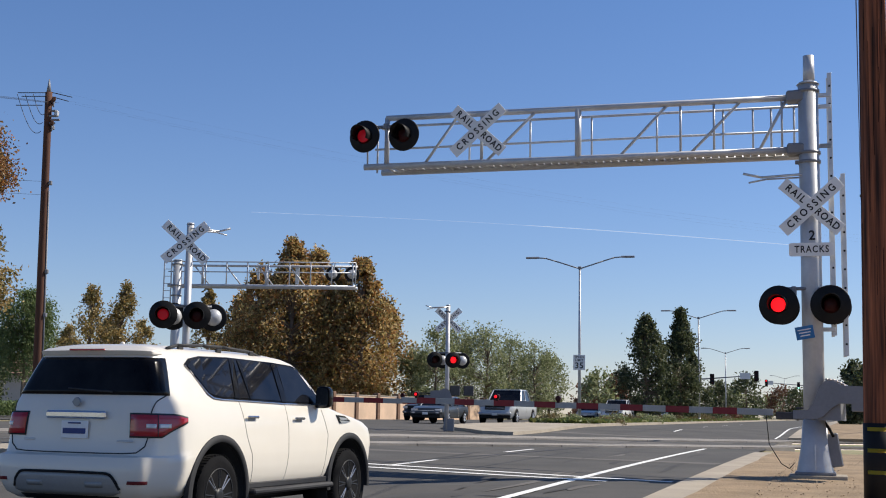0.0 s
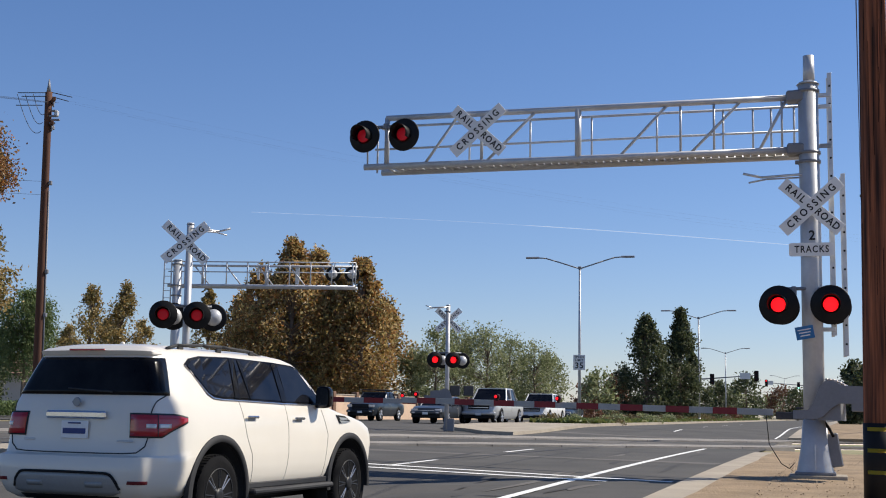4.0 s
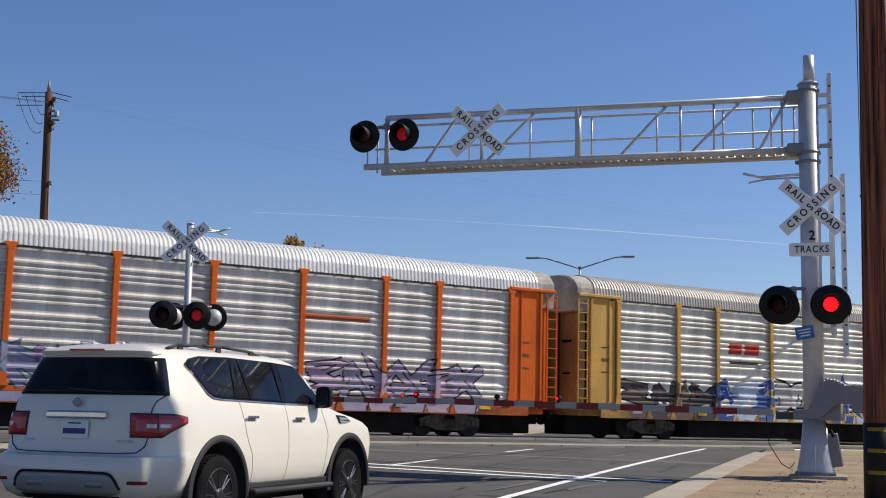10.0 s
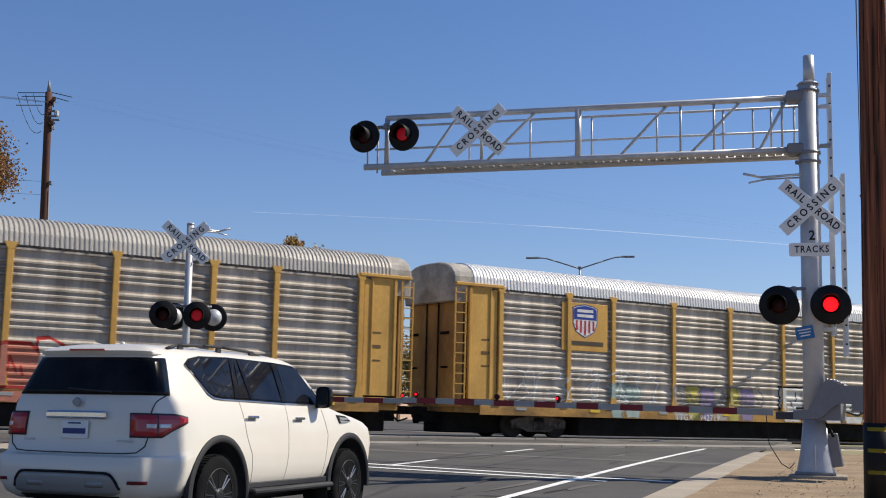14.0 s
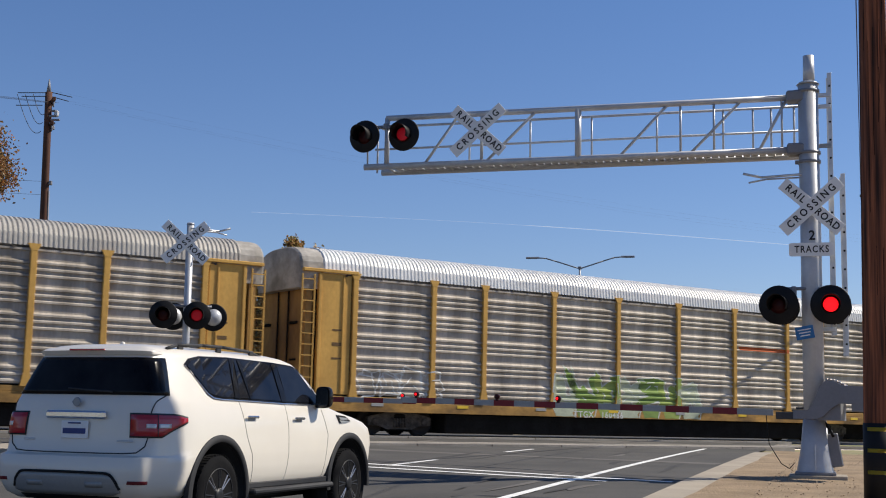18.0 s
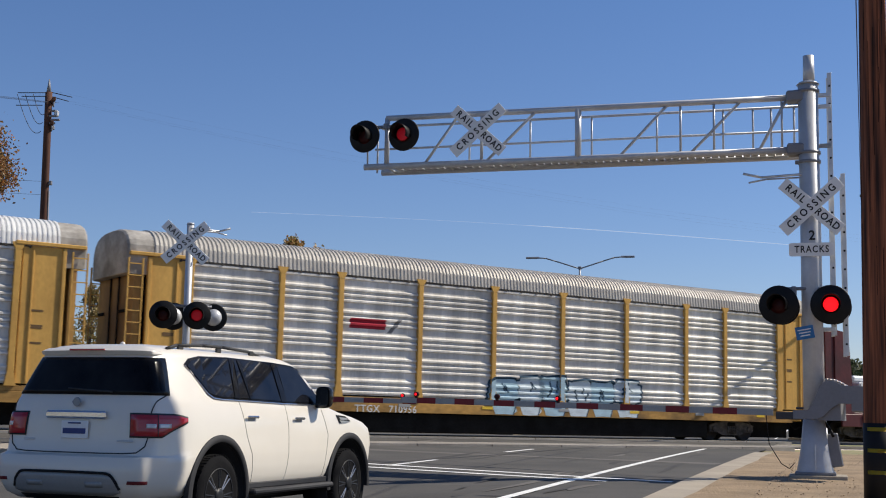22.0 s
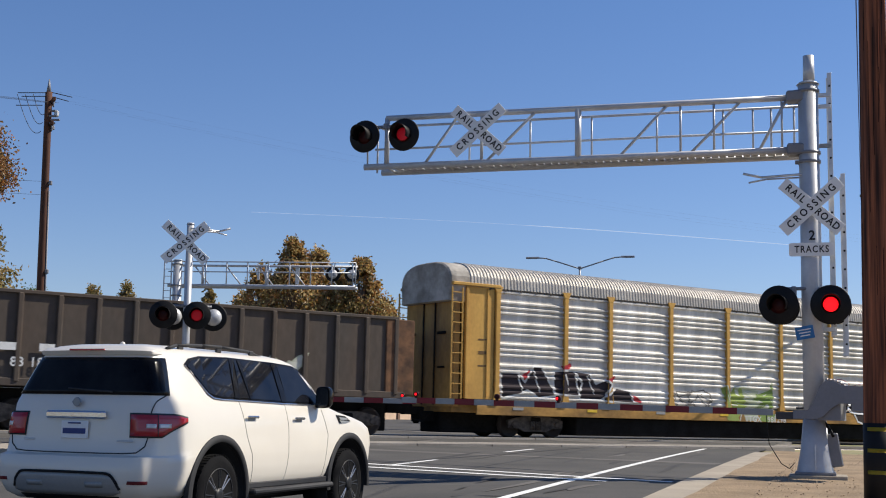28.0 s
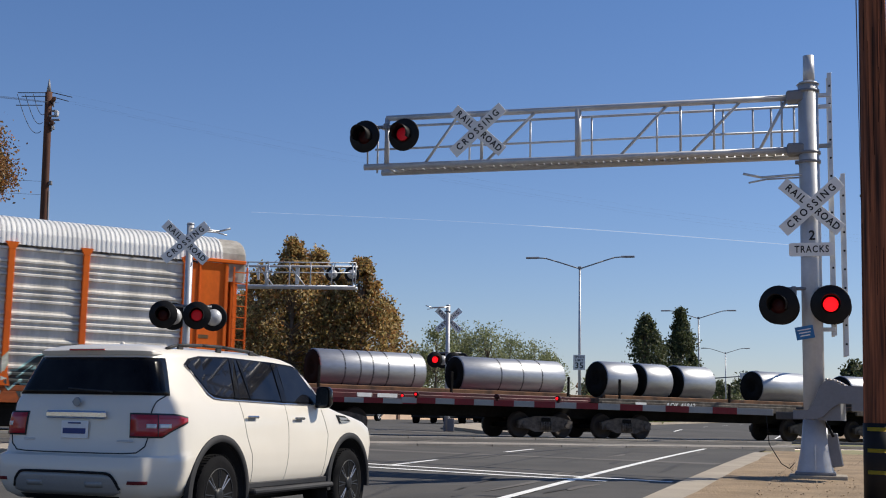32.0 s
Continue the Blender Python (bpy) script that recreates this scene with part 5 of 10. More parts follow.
    for x in [3.2 + 0.72 * k for k in range(13)]:
        pbox(t, "door_seam", (x, -1.005, 2.6), (0.02, 0.02, 0.5), LOCO_BLACK, 0.002)
    handrail(t, 2.3, 13.2, -1.48, 1.75, 2.75, 8, BLACK)
    handrail(t, 2.3, 13.2, 1.48, 1.75, 2.75, 8, BLACK)
    for k in range(8):
        pbox(t, "reflector", (2.2 + 2.5 * k, -1.505, 1.6), (0.6, 0.02, 0.14), LOCO_YELLOW, 0.003)
    end_steps(t, 0.2, -1)
    end_steps(t, 21.1, 1)
    bm = bmesh.new()
    prism(bm, [(-1.42, 0.7), (-1.42, 1.0), (1.42, 1.0), (1.42, 0.7), (1.2, 0.22), (-1.2, 0.22)], "x", 7.0, 14.8)
    part("fuel_tank", bm, TANK_GREY, t, "grey fuel tank")
    for a, b in ((7.4, 9.4), (10.6, 14.6)):
        bm = bmesh.new()
        tube(bm, (a, -1.3, 1.24), (b, -1.3, 1.24), 0.17, None, 14)
        part("air_tank", bm, SILVER, t, "silver air tank")
    pbox(t, "coupler", (-0.4, 0, 0.85), (0.8, 0.35, 0.35), UNDER, 0.04)
    for x in (4.0, 17.6):
        loco_truck(t, x, TRUCK_SILVER)
    for k in range(14):
        x0 = 2.75 + 0.72 * k
        if not 8.3 < x0 < 12.2:
            panel_lines(t, x0, x0 + 0.66, 1.98, 3.2, -1.015, LOCO_BRIGHT, 0.008)
    for x0, x1, z0, z1 in ((12.7, 14.0, 2.0, 3.2), (14.1, 15.4, 2.0, 3.2), (15.5, 17.0, 2.4, 3.2)):
        panel_lines(t, x0, x1, z0, z1, -1.085, LOCO_BRIGHT, 0.01)
    for k in range(2):
        for j in range(3):
            pbox(t, "louver", (15.6 + 0.9 * k, -1.535, 2.04 + 0.09 * j), (0.5, 0.02, 0.03), WHITEPAINT, 0.004)
    panel_lines(t, 17.2, 17.95, 1.85, 3.5, -1.515, LOCO_BRIGHT, 0.01)
    for x0 in range(6):
        pbox(t, "door_slat", (1.4 + 0.2 * x0, -1.385, 2.5), (0.05, 0.02, 1.15), LOCO_BRIGHT, 0.004)
    handrail(t, 0.15, 2.2, -1.48, 1.75, 2.7, 3, WHITEPAINT)
    handrail(t, 13.4, 17.0, -1.48, 1.75, 2.75, 4, BLACK)
    bm = bmesh.new()
    rod(bm, [(13.2, -1.1, 2.75), (14.9, -1.15, 3.3), (14.9, -1.2, 4.2)], 0.02, 6)
    rod(bm, [(20.0, -1.5, 2.6), (20.4, -1.5, 2.6), (20.9, -1.48, 1.75)], 0.022, 6)
    part("grab_iron", bm, LOCO_BLACK, t)
    for x in (6.2, 9.9, 10.2, 15.2, 15.6):
        bm = bmesh.new()
        tube(bm, (x, -1.15, 0.45), (x, -1.15, 1.2), 0.06, None, 8)
        part("down_pipe", bm, TRUCK_SILVER, t)
    for k in range(12):
        pbox(t, "grille_slat", (12.1 + 0.3 * k, -1.245, 4.08), (0.02, 0.02, 0.5), LOCO_BLACK, 0.003)


def side_marks(t, x, y, z, size, material, txt="", bars=()):
    if txt:
        part("number", text_mesh(txt, size, 0.003, 0.004), material, t, "stencilled car number", pose(x, y, z))
    for bx, bz, bw, bh in bars:
        pbox(t, "text_bar", (bx, y, bz), (bw, 0.006, bh), material, 0.001)


def hopper(s0, paint, label, number="", initials=""):
    t = thing("covered_hopper", Matrix.Identity(4), label, "railway car", "cars of the train")
    TRAIN.append((t, s0, 0.0))
    n = 14
    def half(z):
        return 1.5 if z < 3.7 else 1.5 - 0.5 * (z - 3.7) / 0.5
    bm = bmesh.new()
    rings = []
    ends = [0.25, 0.4, 0.55, 0.7, 0.85, 1.0, 1.13, 1.24, 1.31, 1.35, 1.5]
    stations = ends + [5.7] + [11.4 - e for e in reversed(ends)]
    for x in stations:
        d = min(x - 0.25, 11.15 - x)
        low = 1.28 + 1.7 * max(0.0, 1 - (d / 1.1) ** 2.0) ** 0.8
        zs = [low, low + (3.75 - low) * 0.5, 3.75]
        side = [(1.5 - 0.0, zs[0]), (1.53, zs[1]), (1.5, zs[2]), (1.3, 4.0), (0.7, 4.15), (0.0, 4.2)]
        rings.append([(x, -y, z) for y, z in side] + [(x, y, z) for y, z in reversed(side[:-1])])
    loft(bm, rings, smooth=False)
    part("body", bm, paint, t, "curved hopper side with cement dust")
    for k in (0, 1):
        bm = bmesh.new()
        m = [(0.02, 3.6), (1.35, 1.2), (0.0, 1.2)]
        out = [(a if k == 0 else 11.4 - a, z) for a, z in [(0.12, 3.95), (0.4, 3.3), (1.4, 1.2), (1.2, 1.1), (0.1, 3.1)]]
        prism(bm, out, "y", -1.35, 1.35)
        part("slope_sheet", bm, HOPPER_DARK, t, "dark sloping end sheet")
        ex = 0.02 if k == 0 else 11.38
        bm = bmesh.new()
        for y in (-1.45, 1.45):
            box(bm, (ex, y, 2.6), (0.08, 0.08, 3.0), None, 0.01)
        box(bm, (ex, 0, 4.0), (0.1, 2.9, 0.12), None, 0.01)
        part("end_frame", bm, paint, t)
        for y in (-1.5, 1.5):
            bm = bmesh.new()
            w = 0.5 if k == 0 else -0.5
            for a in (0.08, 0.08 + abs(w)):
                xx = a if k == 0 else 11.4 - a
                box(bm, (xx, y, 2.2), (0.03, 0.03, 2.9))
            for j in range(8):
                xx = 0.33 if k == 0 else 11.07
                box(bm, (xx, y, 0.85 + 0.38 * j), (0.5, 0.025, 0.03))
            part("ladder", bm, WHITEPAINT, t, "pale steel ladder")
        pbox(t, "end_platform", (0.3 if k == 0 else 11.1, 0, 1.1), (1.3, 2.8, 0.1), HOPPER_DARK, 0.01)
        pbox(t, "coupler", (-0.4 if k == 0 else 11.8, 0, 0.85), (0.9, 0.3, 0.3), UNDER, 0.03)
        bogie(t, 1.6 if k == 0 else 9.8)
    # low dark box added for the shade under the hopper
    pbox(t, "underframe", (5.7, 0, 0.58), (11.2, 1.1, 0.9), UNDER, 0.03)
    for y in (-1.48, 1.48):
        pbox(t, "side_sill", (5.7, y, 1.16), (11.2, 0.12, 0.2), paint, 0.02)
        pbox(t, "top_chord", (5.7, y, 3.74), (11.0, 0.1, 0.14), HOPPER_DARK, 0.02)
    for x in (3.1, 5.7, 8.3):
        pbox(t, "side_seam", (x, -1.521, 2.5), (0.035, 0.026, 2.4), paint, 0.002)
    for z in (3.62, 3.88):
        pbox(t, "side_bead", (5.7, -1.52 if z < 3.8 else -1.42, z), (10.6, 0.05, 0.05), paint, 0.012)
    for x in (3.4, 5.7, 8.0):
        bm = bmesh.new()
        loft(bm, [[(x - 1.05, -1.35, 1.25), (x + 1.05, -1.35, 1.25), (x + 1.05, 1.35, 1.25), (x - 1.05, 1.35, 1.25)], [(x - 0.3, -0.9, 0.3), (x + 0.3, -0.9, 0.3), (x + 0.3, 0.9, 0.3), (x - 0.3, 0.9, 0.3)]], smooth=False)
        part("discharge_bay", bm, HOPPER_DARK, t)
    for y in (-1.0, 1.0):
        pbox(t, "running_board", (5.7, y, 4.36), (11.1, 0.5, 0.035), GALV, 0.005, "steel running board along the roof")
        for k in range(9):
            pbox(t, "board_bracket", (0.4 + 1.32 * k, y * 1.2, 4.2), (0.05, 0.06, 0.32), paint, 0.005)
    for x in (2.2, 4.5, 6.9, 9.2):
        bm = bmesh.new()
        lathe(bm, [(0.0005, 0.16), (0.3, 0.14), (0.34, 0.0), (0.0005, 0.0)], (x, 0, 4.2), "z", 16)
        part("roof_hatch", bm, paint, t)
    side_marks(t, 2.05, -1.54, 2.2, 0.3, SIGNBLACK, number, (() if initials else ((2.0, 2.62, 0.75, 0.2), (8.4, 1.9, 0.35, 0.22))) + ((1.95, 1.95, 0.8, 0.05),))
    side_marks(t, 2.05, -1.54, 2.6, 0.32, SIGNBLACK, initials)
    return t


def gondola(s0, length, label, number=""):
    t = thing("gondola_car", Matrix.Identity(4), label, "railway car", "cars of the train")
    TRAIN.append((t, s0, 0.0))
    for y in (-1.42, 1.42):
        pbox(t, "side_wall", (length / 2, y, 2.42), (length - 0.9, 0.06, 2.3), GONDOLA, 0.01, "dark stained steel side")
        pbox(t, "top_rail", (length / 2, y * 1.02, 3.58), (length - 0.8, 0.14, 0.1), GONDOLA, 0.015)
        pbox(t, "side_sill", (length / 2, y * 1.02, 1.24), (length - 0.4, 0.12, 0.2), GONDOLA, 0.015)
        n = 13
        for k in range(n + 1):
            pbox(t, "side_post", (0.5 + (length - 1.0) * k / n, y * 1.04, 2.4), (0.14, 0.12, 2.3), GONDOLA, 0.02)
    for k in (0, 1):
        x = 0.42 if k == 0 else length - 0.42
        pbox(t, "end_wall", (x, 0, 2.42), (0.08, 2.84, 2.3), GONDOLA, 0.01)
        ex = 0.1 if k == 0 else length - 0.1
        bm = bmesh.new()
        for y in (-1.45, -1.0):
            box(bm, (ex, y, 2.3), (0.04, 0.04, 2.5))
        for j in range(7):
            box(bm, (ex, -1.22, 1.2 + 0.36 * j), (0.03, 0.46, 0.03))
        part("ladder", bm, RUSTBROWN if k else GONDOLA, t, "rusty brown corner ladder" if k else "")
        pbox(t, "coupler", (-0.5 if k == 0 else length + 0.5, 0, 0.85), (1.0, 0.3, 0.3), UNDER, 0.03)
        bogie(t, 1.9 if k == 0 else length - 1.9)
        pbox(t, "end_platform", (0.1 if k == 0 else length - 0.1, 0, 1.15), (0.5, 2.8, 0.12), GONDOLA, 0.01)
        pbox(t, "end_post", (ex * 1.0 + (0.25 if k == 0 else -0.25), -1.47, 2.4), (0.4 if k == 0 else 1.0, 0.06, 2.3), RUSTBROWN if k else GONDOLA, 0.02, "rust-brown corner panel" if k else "")
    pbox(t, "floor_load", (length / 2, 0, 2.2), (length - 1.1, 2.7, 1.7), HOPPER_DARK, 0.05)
    # sill box made deep and dark to draw the shade under the car
    pbox(t, "center_sill", (length / 2, 0, 0.62), (length - 0.5, 1.1, 0.96), UNDER, 0.03)
    side_marks(t, 2.9, -1.53, 1.75, 0.34, WHITEPAINT, number, ((2.3, 2.15, 0.55, 0.2), (3.3, 2.15, 0.4, 0.2)))
    return t


def lumber_flat(s0):
    t = thing("bulkhead_flatcar", Matrix.Identity(4), "dark red bulkhead flatcar loaded with white wrapped bundles", "railway car", "cars of the train")
    TRAIN.append((t, s0, 0.0))
    L = 21.0
    # dark box added below the deck in place of its shade
    pbox(t, "underframe", (L / 2, 0, 0.58), (L - 0.6, 1.1, 0.9), UNDER, 0.03)
    pbox(t, "deck", (L / 2, 0, 1.12), (L + 0.2, 3.0, 0.12), OXIDE, 0.02)
    for y in (-1.48, 1.48):
        pbox(t, "side_sill", (L / 2, y, 0.86), (L - 2.2, 0.08, 0.5), OXIDE, 0.02, "dark red side sill with white stencils")
        for k in range(17):
            pbox(t, "stake_pocket", (2.4 + 1.05 * k, y * 1.04, 0.98), (0.16, 0.08, 0.3), OXIDE, 0.01)
    for x0, k in ((0.25, 0), (L - 0.75, 1)):
        bm = bmesh.new()
        prism(bm, [(-1.45, 1.15), (-1.45, 4.3), (-1.25, 4.45), (1.25, 4.45), (1.45, 4.3), (1.45, 1.15)], "x", x0, x0 + 0.5)
        b = part("bulkhead", bm, OXIDE, t, "tall dark red bulkhead")
        prof = [(x0 + (0.5 if k == 0 else 0.0), 1.15), (x0 + (1.6 if k == 0 else -0.9), 1.15), (x0 + (1.3 if k == 0 else -0.5), 4.3), (x0 + (0.5 if k == 0 else 0.0), 4.4)]
        for y in (-1.5, 1.42):
            bm = bmesh.new()
            prism(bm, prof, "y", y, y + 0.08)
            part("gusset", bm, OXIDE, b)
        for j in range(4):
            pbox(b, "rib", (x0 + (0.0 if k == 0 else 0.5), -1.05 + 0.7 * j, 2.8), (0.12, 0.1, 3.1), OXIDE, 0.02)
        pbox(t, "coupler", (-0.5 if k == 0 else L + 0.5, 0, 0.85), (1.0, 0.3, 0.3), UNDER, 0.03)
        bogie(t, 2.6 if k == 0 else L - 2.6)
    def pack(bm):
        box(bm, (0, 0, 0), (0.93, 1.3, 0.54), None, 0.05)
    pk = shared("wrapped_bundle", pack)
    rng = random.Random(3)
    cols = 19
    for row in range(3):
        z = 1.22 + 0.31 + 0.6 * row
        for k in range(cols):
            x = 2.3 + 0.48 + 0.95 * k
            if row == 2 and x < 8.4:
                continue
            for y in (-0.72, 0.72):
                b = part("bundle", pk, WRAP, t, "", pose(x + rng.uniform(-0.03, 0.03), y + rng.uniform(-0.03, 0.03), z + rng.uniform(-0.02, 0.02), rng.uniform(-2, 2), rng.uniform(-2, 2), rng.uniform(-2.5, 2.5)))
                if y > 0:
                    continue
                ink = WRAPBLUE if row == 1 and k > 6 and rng.random() < 0.8 else WRAPBLACK
                px = rng.uniform(0.02, 0.2)
                for j in range(rng.choice((4, 5, 6))):
                    pbox(b, "print", (px + rng.uniform(-0.12, 0.14), -0.652, rng.uniform(-0.1, 0.1)), (rng.uniform(0.03, 0.11), 0.012, rng.uniform(0.12, 0.36)), ink, 0.002)
                for j in range(2):
                    pbox(b, "print", (rng.uniform(-0.4, -0.1), -0.652, rng.uniform(-0.14, 0.14)), (rng.uniform(0.08, 0.26), 0.012, rng.uniform(0.015, 0.05)), WRAPGREY, 0.002)
                pbox(b, "dark_seam", (0.468, -0.6, 0.0), (0.02, 0.14, rng.uniform(0.4, 0.58)), WRAPBLACK, 0.003)
            pbox(t, "batten", (x, -0.3, z - 0.3), (0.9, 2.2, 0.05), UNDER, 0.008)
    # torn plastic film that sags over the rows
    for row in range(3):
        z = 1.22 + 0.6 * row + 0.55
        for k in range(26):
            x = 2.35 + 0.7 * k + rng.uniform(-0.1, 0.1)
            if row == 2 and x < 8.4:
                continue
            bm = bmesh.new()
            low = [(x + 0.13 * j, z - rng.uniform(0.03, 0.3)) for j in range(6)]
            prism(bm, [(x, z + 0.05), (x + 0.65, z + rng.uniform(0.02, 0.1))] + low[::-1], "y", -1.402, -1.394)
            part("loose_film", bm, WRAP, t)
    for k in range(14):
        bm = bmesh.new()
        x = rng.uniform(2.6, 20.0)
        z = rng.uniform(1.4, 2.2)
        rod(bm, [(x, -1.41, z), (x + rng.uniform(0.5, 1.4), -1.41, z - rng.uniform(0.1, 0.5))], 0.012, 5)
        part("loose_cord", bm, WRAPBLACK, t)
    for x in (3.6, 5.5, 9.2, 12.9, 14.6, 17.6, 19.4):
        pbox(t, "strap", (x, -1.395, 1.22 + (0.6 if x < 8 else 0.9)), (0.07, 0.02, 1.2 if x < 8 else 1.78), STRAP, 0.003)
    for k in range(3):
        pbox(t, "lumber_bundle", (6.55 + 0.7 * k, -0.6, 2.68), (0.66, 1.2, 0.42), BUNDLE, 0.02, "brown lumber bundle")
    for k in range(2):
        pbox(t, "loose_wrap", (2.7 + 0.9 * k, -0.5, 2.56), (0.8, 1.2, 0.2), WRAP, 0.08)
    side_marks(t, 4.7, -1.53, 0.9, 0.34, WHITEPAINT, "SX", ())
    side_marks(t, 3.0, -1.53, 0.9, 0.34, WHITEPAINT, "NG", ())
    side_marks(t, 6.4, -1.53, 0.9, 0.34, WHITEPAINT, "2100 12", ((8.1, 0.92, 0.4, 0.12), (15.6, 0.9, 0.6, 0.08), (18.2, 0.9, 0.5, 0.06)))
    return t


def coil_flat(s0, length, coils, label, sill, number=""):
    t = thing("coil_flatcar", Matrix.Identity(4), label, "railway car", "cars of the train")
    TRAIN.append((t, s0, 0.0))
    pbox(t, "deck", (length / 2, 0, 1.3), (length, 2.9, 0.16), sill, 0.02, "low steel deck")
    for y in (-1.42, 1.42):
        pbox(t, "side_sill", (length / 2, y, 1.16), (length - 0.2, 0.1, 0.24), sill, 0.02)
        pbox(t, "chock_rail", (length / 2, y * 0.7, 1.44), (length - 1.2, 0.16, 0.14), RUSTBROWN, 0.02)
    pbox(t, "center_sill", (length / 2, 0, 0.9), (length + 0.6, 0.6, 0.5), UNDER, 0.03)
    for k in range(3):
        pbox(t, "stake", (length * (0.08 + 0.42 * k), -1.36, 1.7), (0.08, 0.08, 0.7), UNDER, 0.01)
    for a, b, r, gaps in coils:
        bm = bmesh.new()
        prof = [(0.24, a), (r - 0.02, a), (r, a + 0.03), (r, b - 0.03), (r - 0.02, b), (0.24, b)]
        lathe(bm, prof, (0, 0, 1.42 + r), "x", 36)
        c = part("steel_coil", bm, COIL, t, "bright rolled steel coil, dark at the ends")
        for e in (a, b):
            bm = bmesh.new()
            d = -0.006 if e == a else 0.006
            lathe(bm, [(0.2, e + d * 0.5), (0.2, e + d), (r - 0.03, e + d), (r - 0.03, e + d * 0.5)], (0, 0, 1.42 + r), "x", 30)
            part("coil_end", bm, UNDER, c)
        for g in gaps:
            bm = bmesh.new()
            lathe(bm, [(r - 0.01, g - 0.015), (r + 0.006, g - 0.015), (r + 0.006, g + 0.015), (r - 0.01, g + 0.015)], (0, 0, 1.42 + r), "x", 30)
            part("band", bm, BLACK, c)
    for x in (1.6, length - 1.6):
        bogie(t, x)
    for k in (0, 1):
        pbox(t, "coupler", (-0.3 if k == 0 else length + 0.3, 0, 0.85), (0.6, 0.3, 0.3), UNDER, 0.03)
    side_marks(t, length * 0.3, -1.475, 1.2, 0.26, WHITEPAINT, number, ((length * 0.15, 1.2, 0.5, 0.16),) if number else ((2.4, 1.22, 0.5, 0.12), (3.2, 1.22, 0.7, 0.12)))
    return t
lead_loco(-188.3)
trailing_loco(-166.8)
RACKS = [
    (-143.6, "orange autorack car with flat side panels and graffiti", RACK_ORANGE, ROOF_WHITE, RACK_GREY, (1, 7)),
    (-114.84, "orange autorack car with galvanised panels and lilac graffiti", RACK_ORANGE, ROOF_WHITE, RACK_GREY, ()),
    (-86.72, "ochre autorack car with blue and teal graffiti", RACK_YELLOW, ROOF_TAN, RACK_GREY, ()),
    (-58.0, "ochre autorack car with a red panel and weathered sides", RACK_YELLOW, ROOF_TAN, RACK_OLD, ()),
    (-29.66, "ochre autorack car with a shield emblem and graffiti", RACK_YELLOW, ROOF_TAN, RACK_OLD, ()),
    (-0.9, "ochre autorack car with white roof and shield emblem", RACK_YELLOW, ROOF_WHITE, RACK_OLD, ()),
    (27.6, "ochre autorack car with weathered panels", RACK_YELLOW, ROOF_TAN, RACK_OLD, ()),
    (56.2, "ochre autorack car with dark stencil on weathered panels", RACK_YELLOW, ROOF_TAN, RACK_OLD, ()),
    (84.59, "ochre autorack car with white roof and green graffiti", RACK_YELLOW, ROOF_WHITE, RACK_OLD, ()),
    (113.16, "orange autorack car with huge dark block letters", RACK_ORANGE, ROOF_WHITE, RACK_GREY, ()),
    (142.0, "ochre autorack car with bright roof and small stencil", RACK_YELLOW, ROOF_WHITE, RACK_GREY, ()),
    (170.3, "ochre autorack car with red emblem and pale blue graffiti", RACK_YELLOW, ROOF_TAN, RACK_GREY, ()),
    (317.4, "ochre autorack car with dark and red graffiti", RACK_YELLOW, ROOF_TAN, RACK_GREY, ()),
    (346.0, "ochre autorack car with flat panels and jagged graffiti", RACK_YELLOW, ROOF_WHITE, RACK_GREY, (1, 7)),
    (374.33, "orange autorack car with teal and yellow graffiti", RACK_ORANGE, ROOF_WHITE, RACK_GREY, ()),
]
CARS = [autorack(s, lab, pa, ro, pn, covers=cv, end=pa if cv else None) for s, lab, pa, ro, pn, cv in RACKS]
lumber_flat(198.25)
HOPPERS = [hopper(221.0, HOPPER, "cream covered hopper with pale graffiti outline", "330871", "CMEX"), hopper(233.8, HOPPER, "cream covered hopper with rust stains"),
           hopper(246.7, HOPPER_GREY, "grimy grey covered hopper with white graffiti"), hopper(259.4, HOPPER, "cream covered hopper with red and black graffiti", "187"), hopper(272.1, HOPPER, "cream covered hopper with cement dust")]
GONDOLAS = [gondola(285.3, 14.4, "dark sooty gondola car with white scribbles"), gondola(301.6, 14.4, "dark sooty gondola car with pale graffiti", "83 187")]
coil_flat(403.2, 11.2, ((1.35, 5.15, 0.6, (2.2, 2.75, 3.2, 3.75, 4.7)), (6.6, 10.8, 0.6, (8.1, 9.0, 9.8))), "flatcar loaded with long bright steel coils", OXIDE)
coil_flat(414.75, 12.6, ((1.1, 2.5, 0.65, ()), (2.95, 4.2, 0.65, ()), (4.75, 6.35, 0.65, ()), (8.9, 11.5, 0.63, ())), "flatcar loaded with short steel coils", TRUCKGREY, "AOK 41942")
coil_flat(427.9, 12.6, ((0.9, 3.0, 0.63, ()), (3.2, 4.7, 0.63, ()), (6.9, 8.5, 0.63, ())), "flatcar loaded with short steel coils", TRUCKGREY)
# ---- emblems, stencils and spray paint on the cars ----
SPRAY = {}


def spray(col):
    if col not in SPRAY:
        SPRAY[col] = mat("spray paint", col, 0.8, var=0.22, scale=2.5, fine=14, spec=0.1, stretch=(1, 1, 2.2))
    return SPRAY[col]


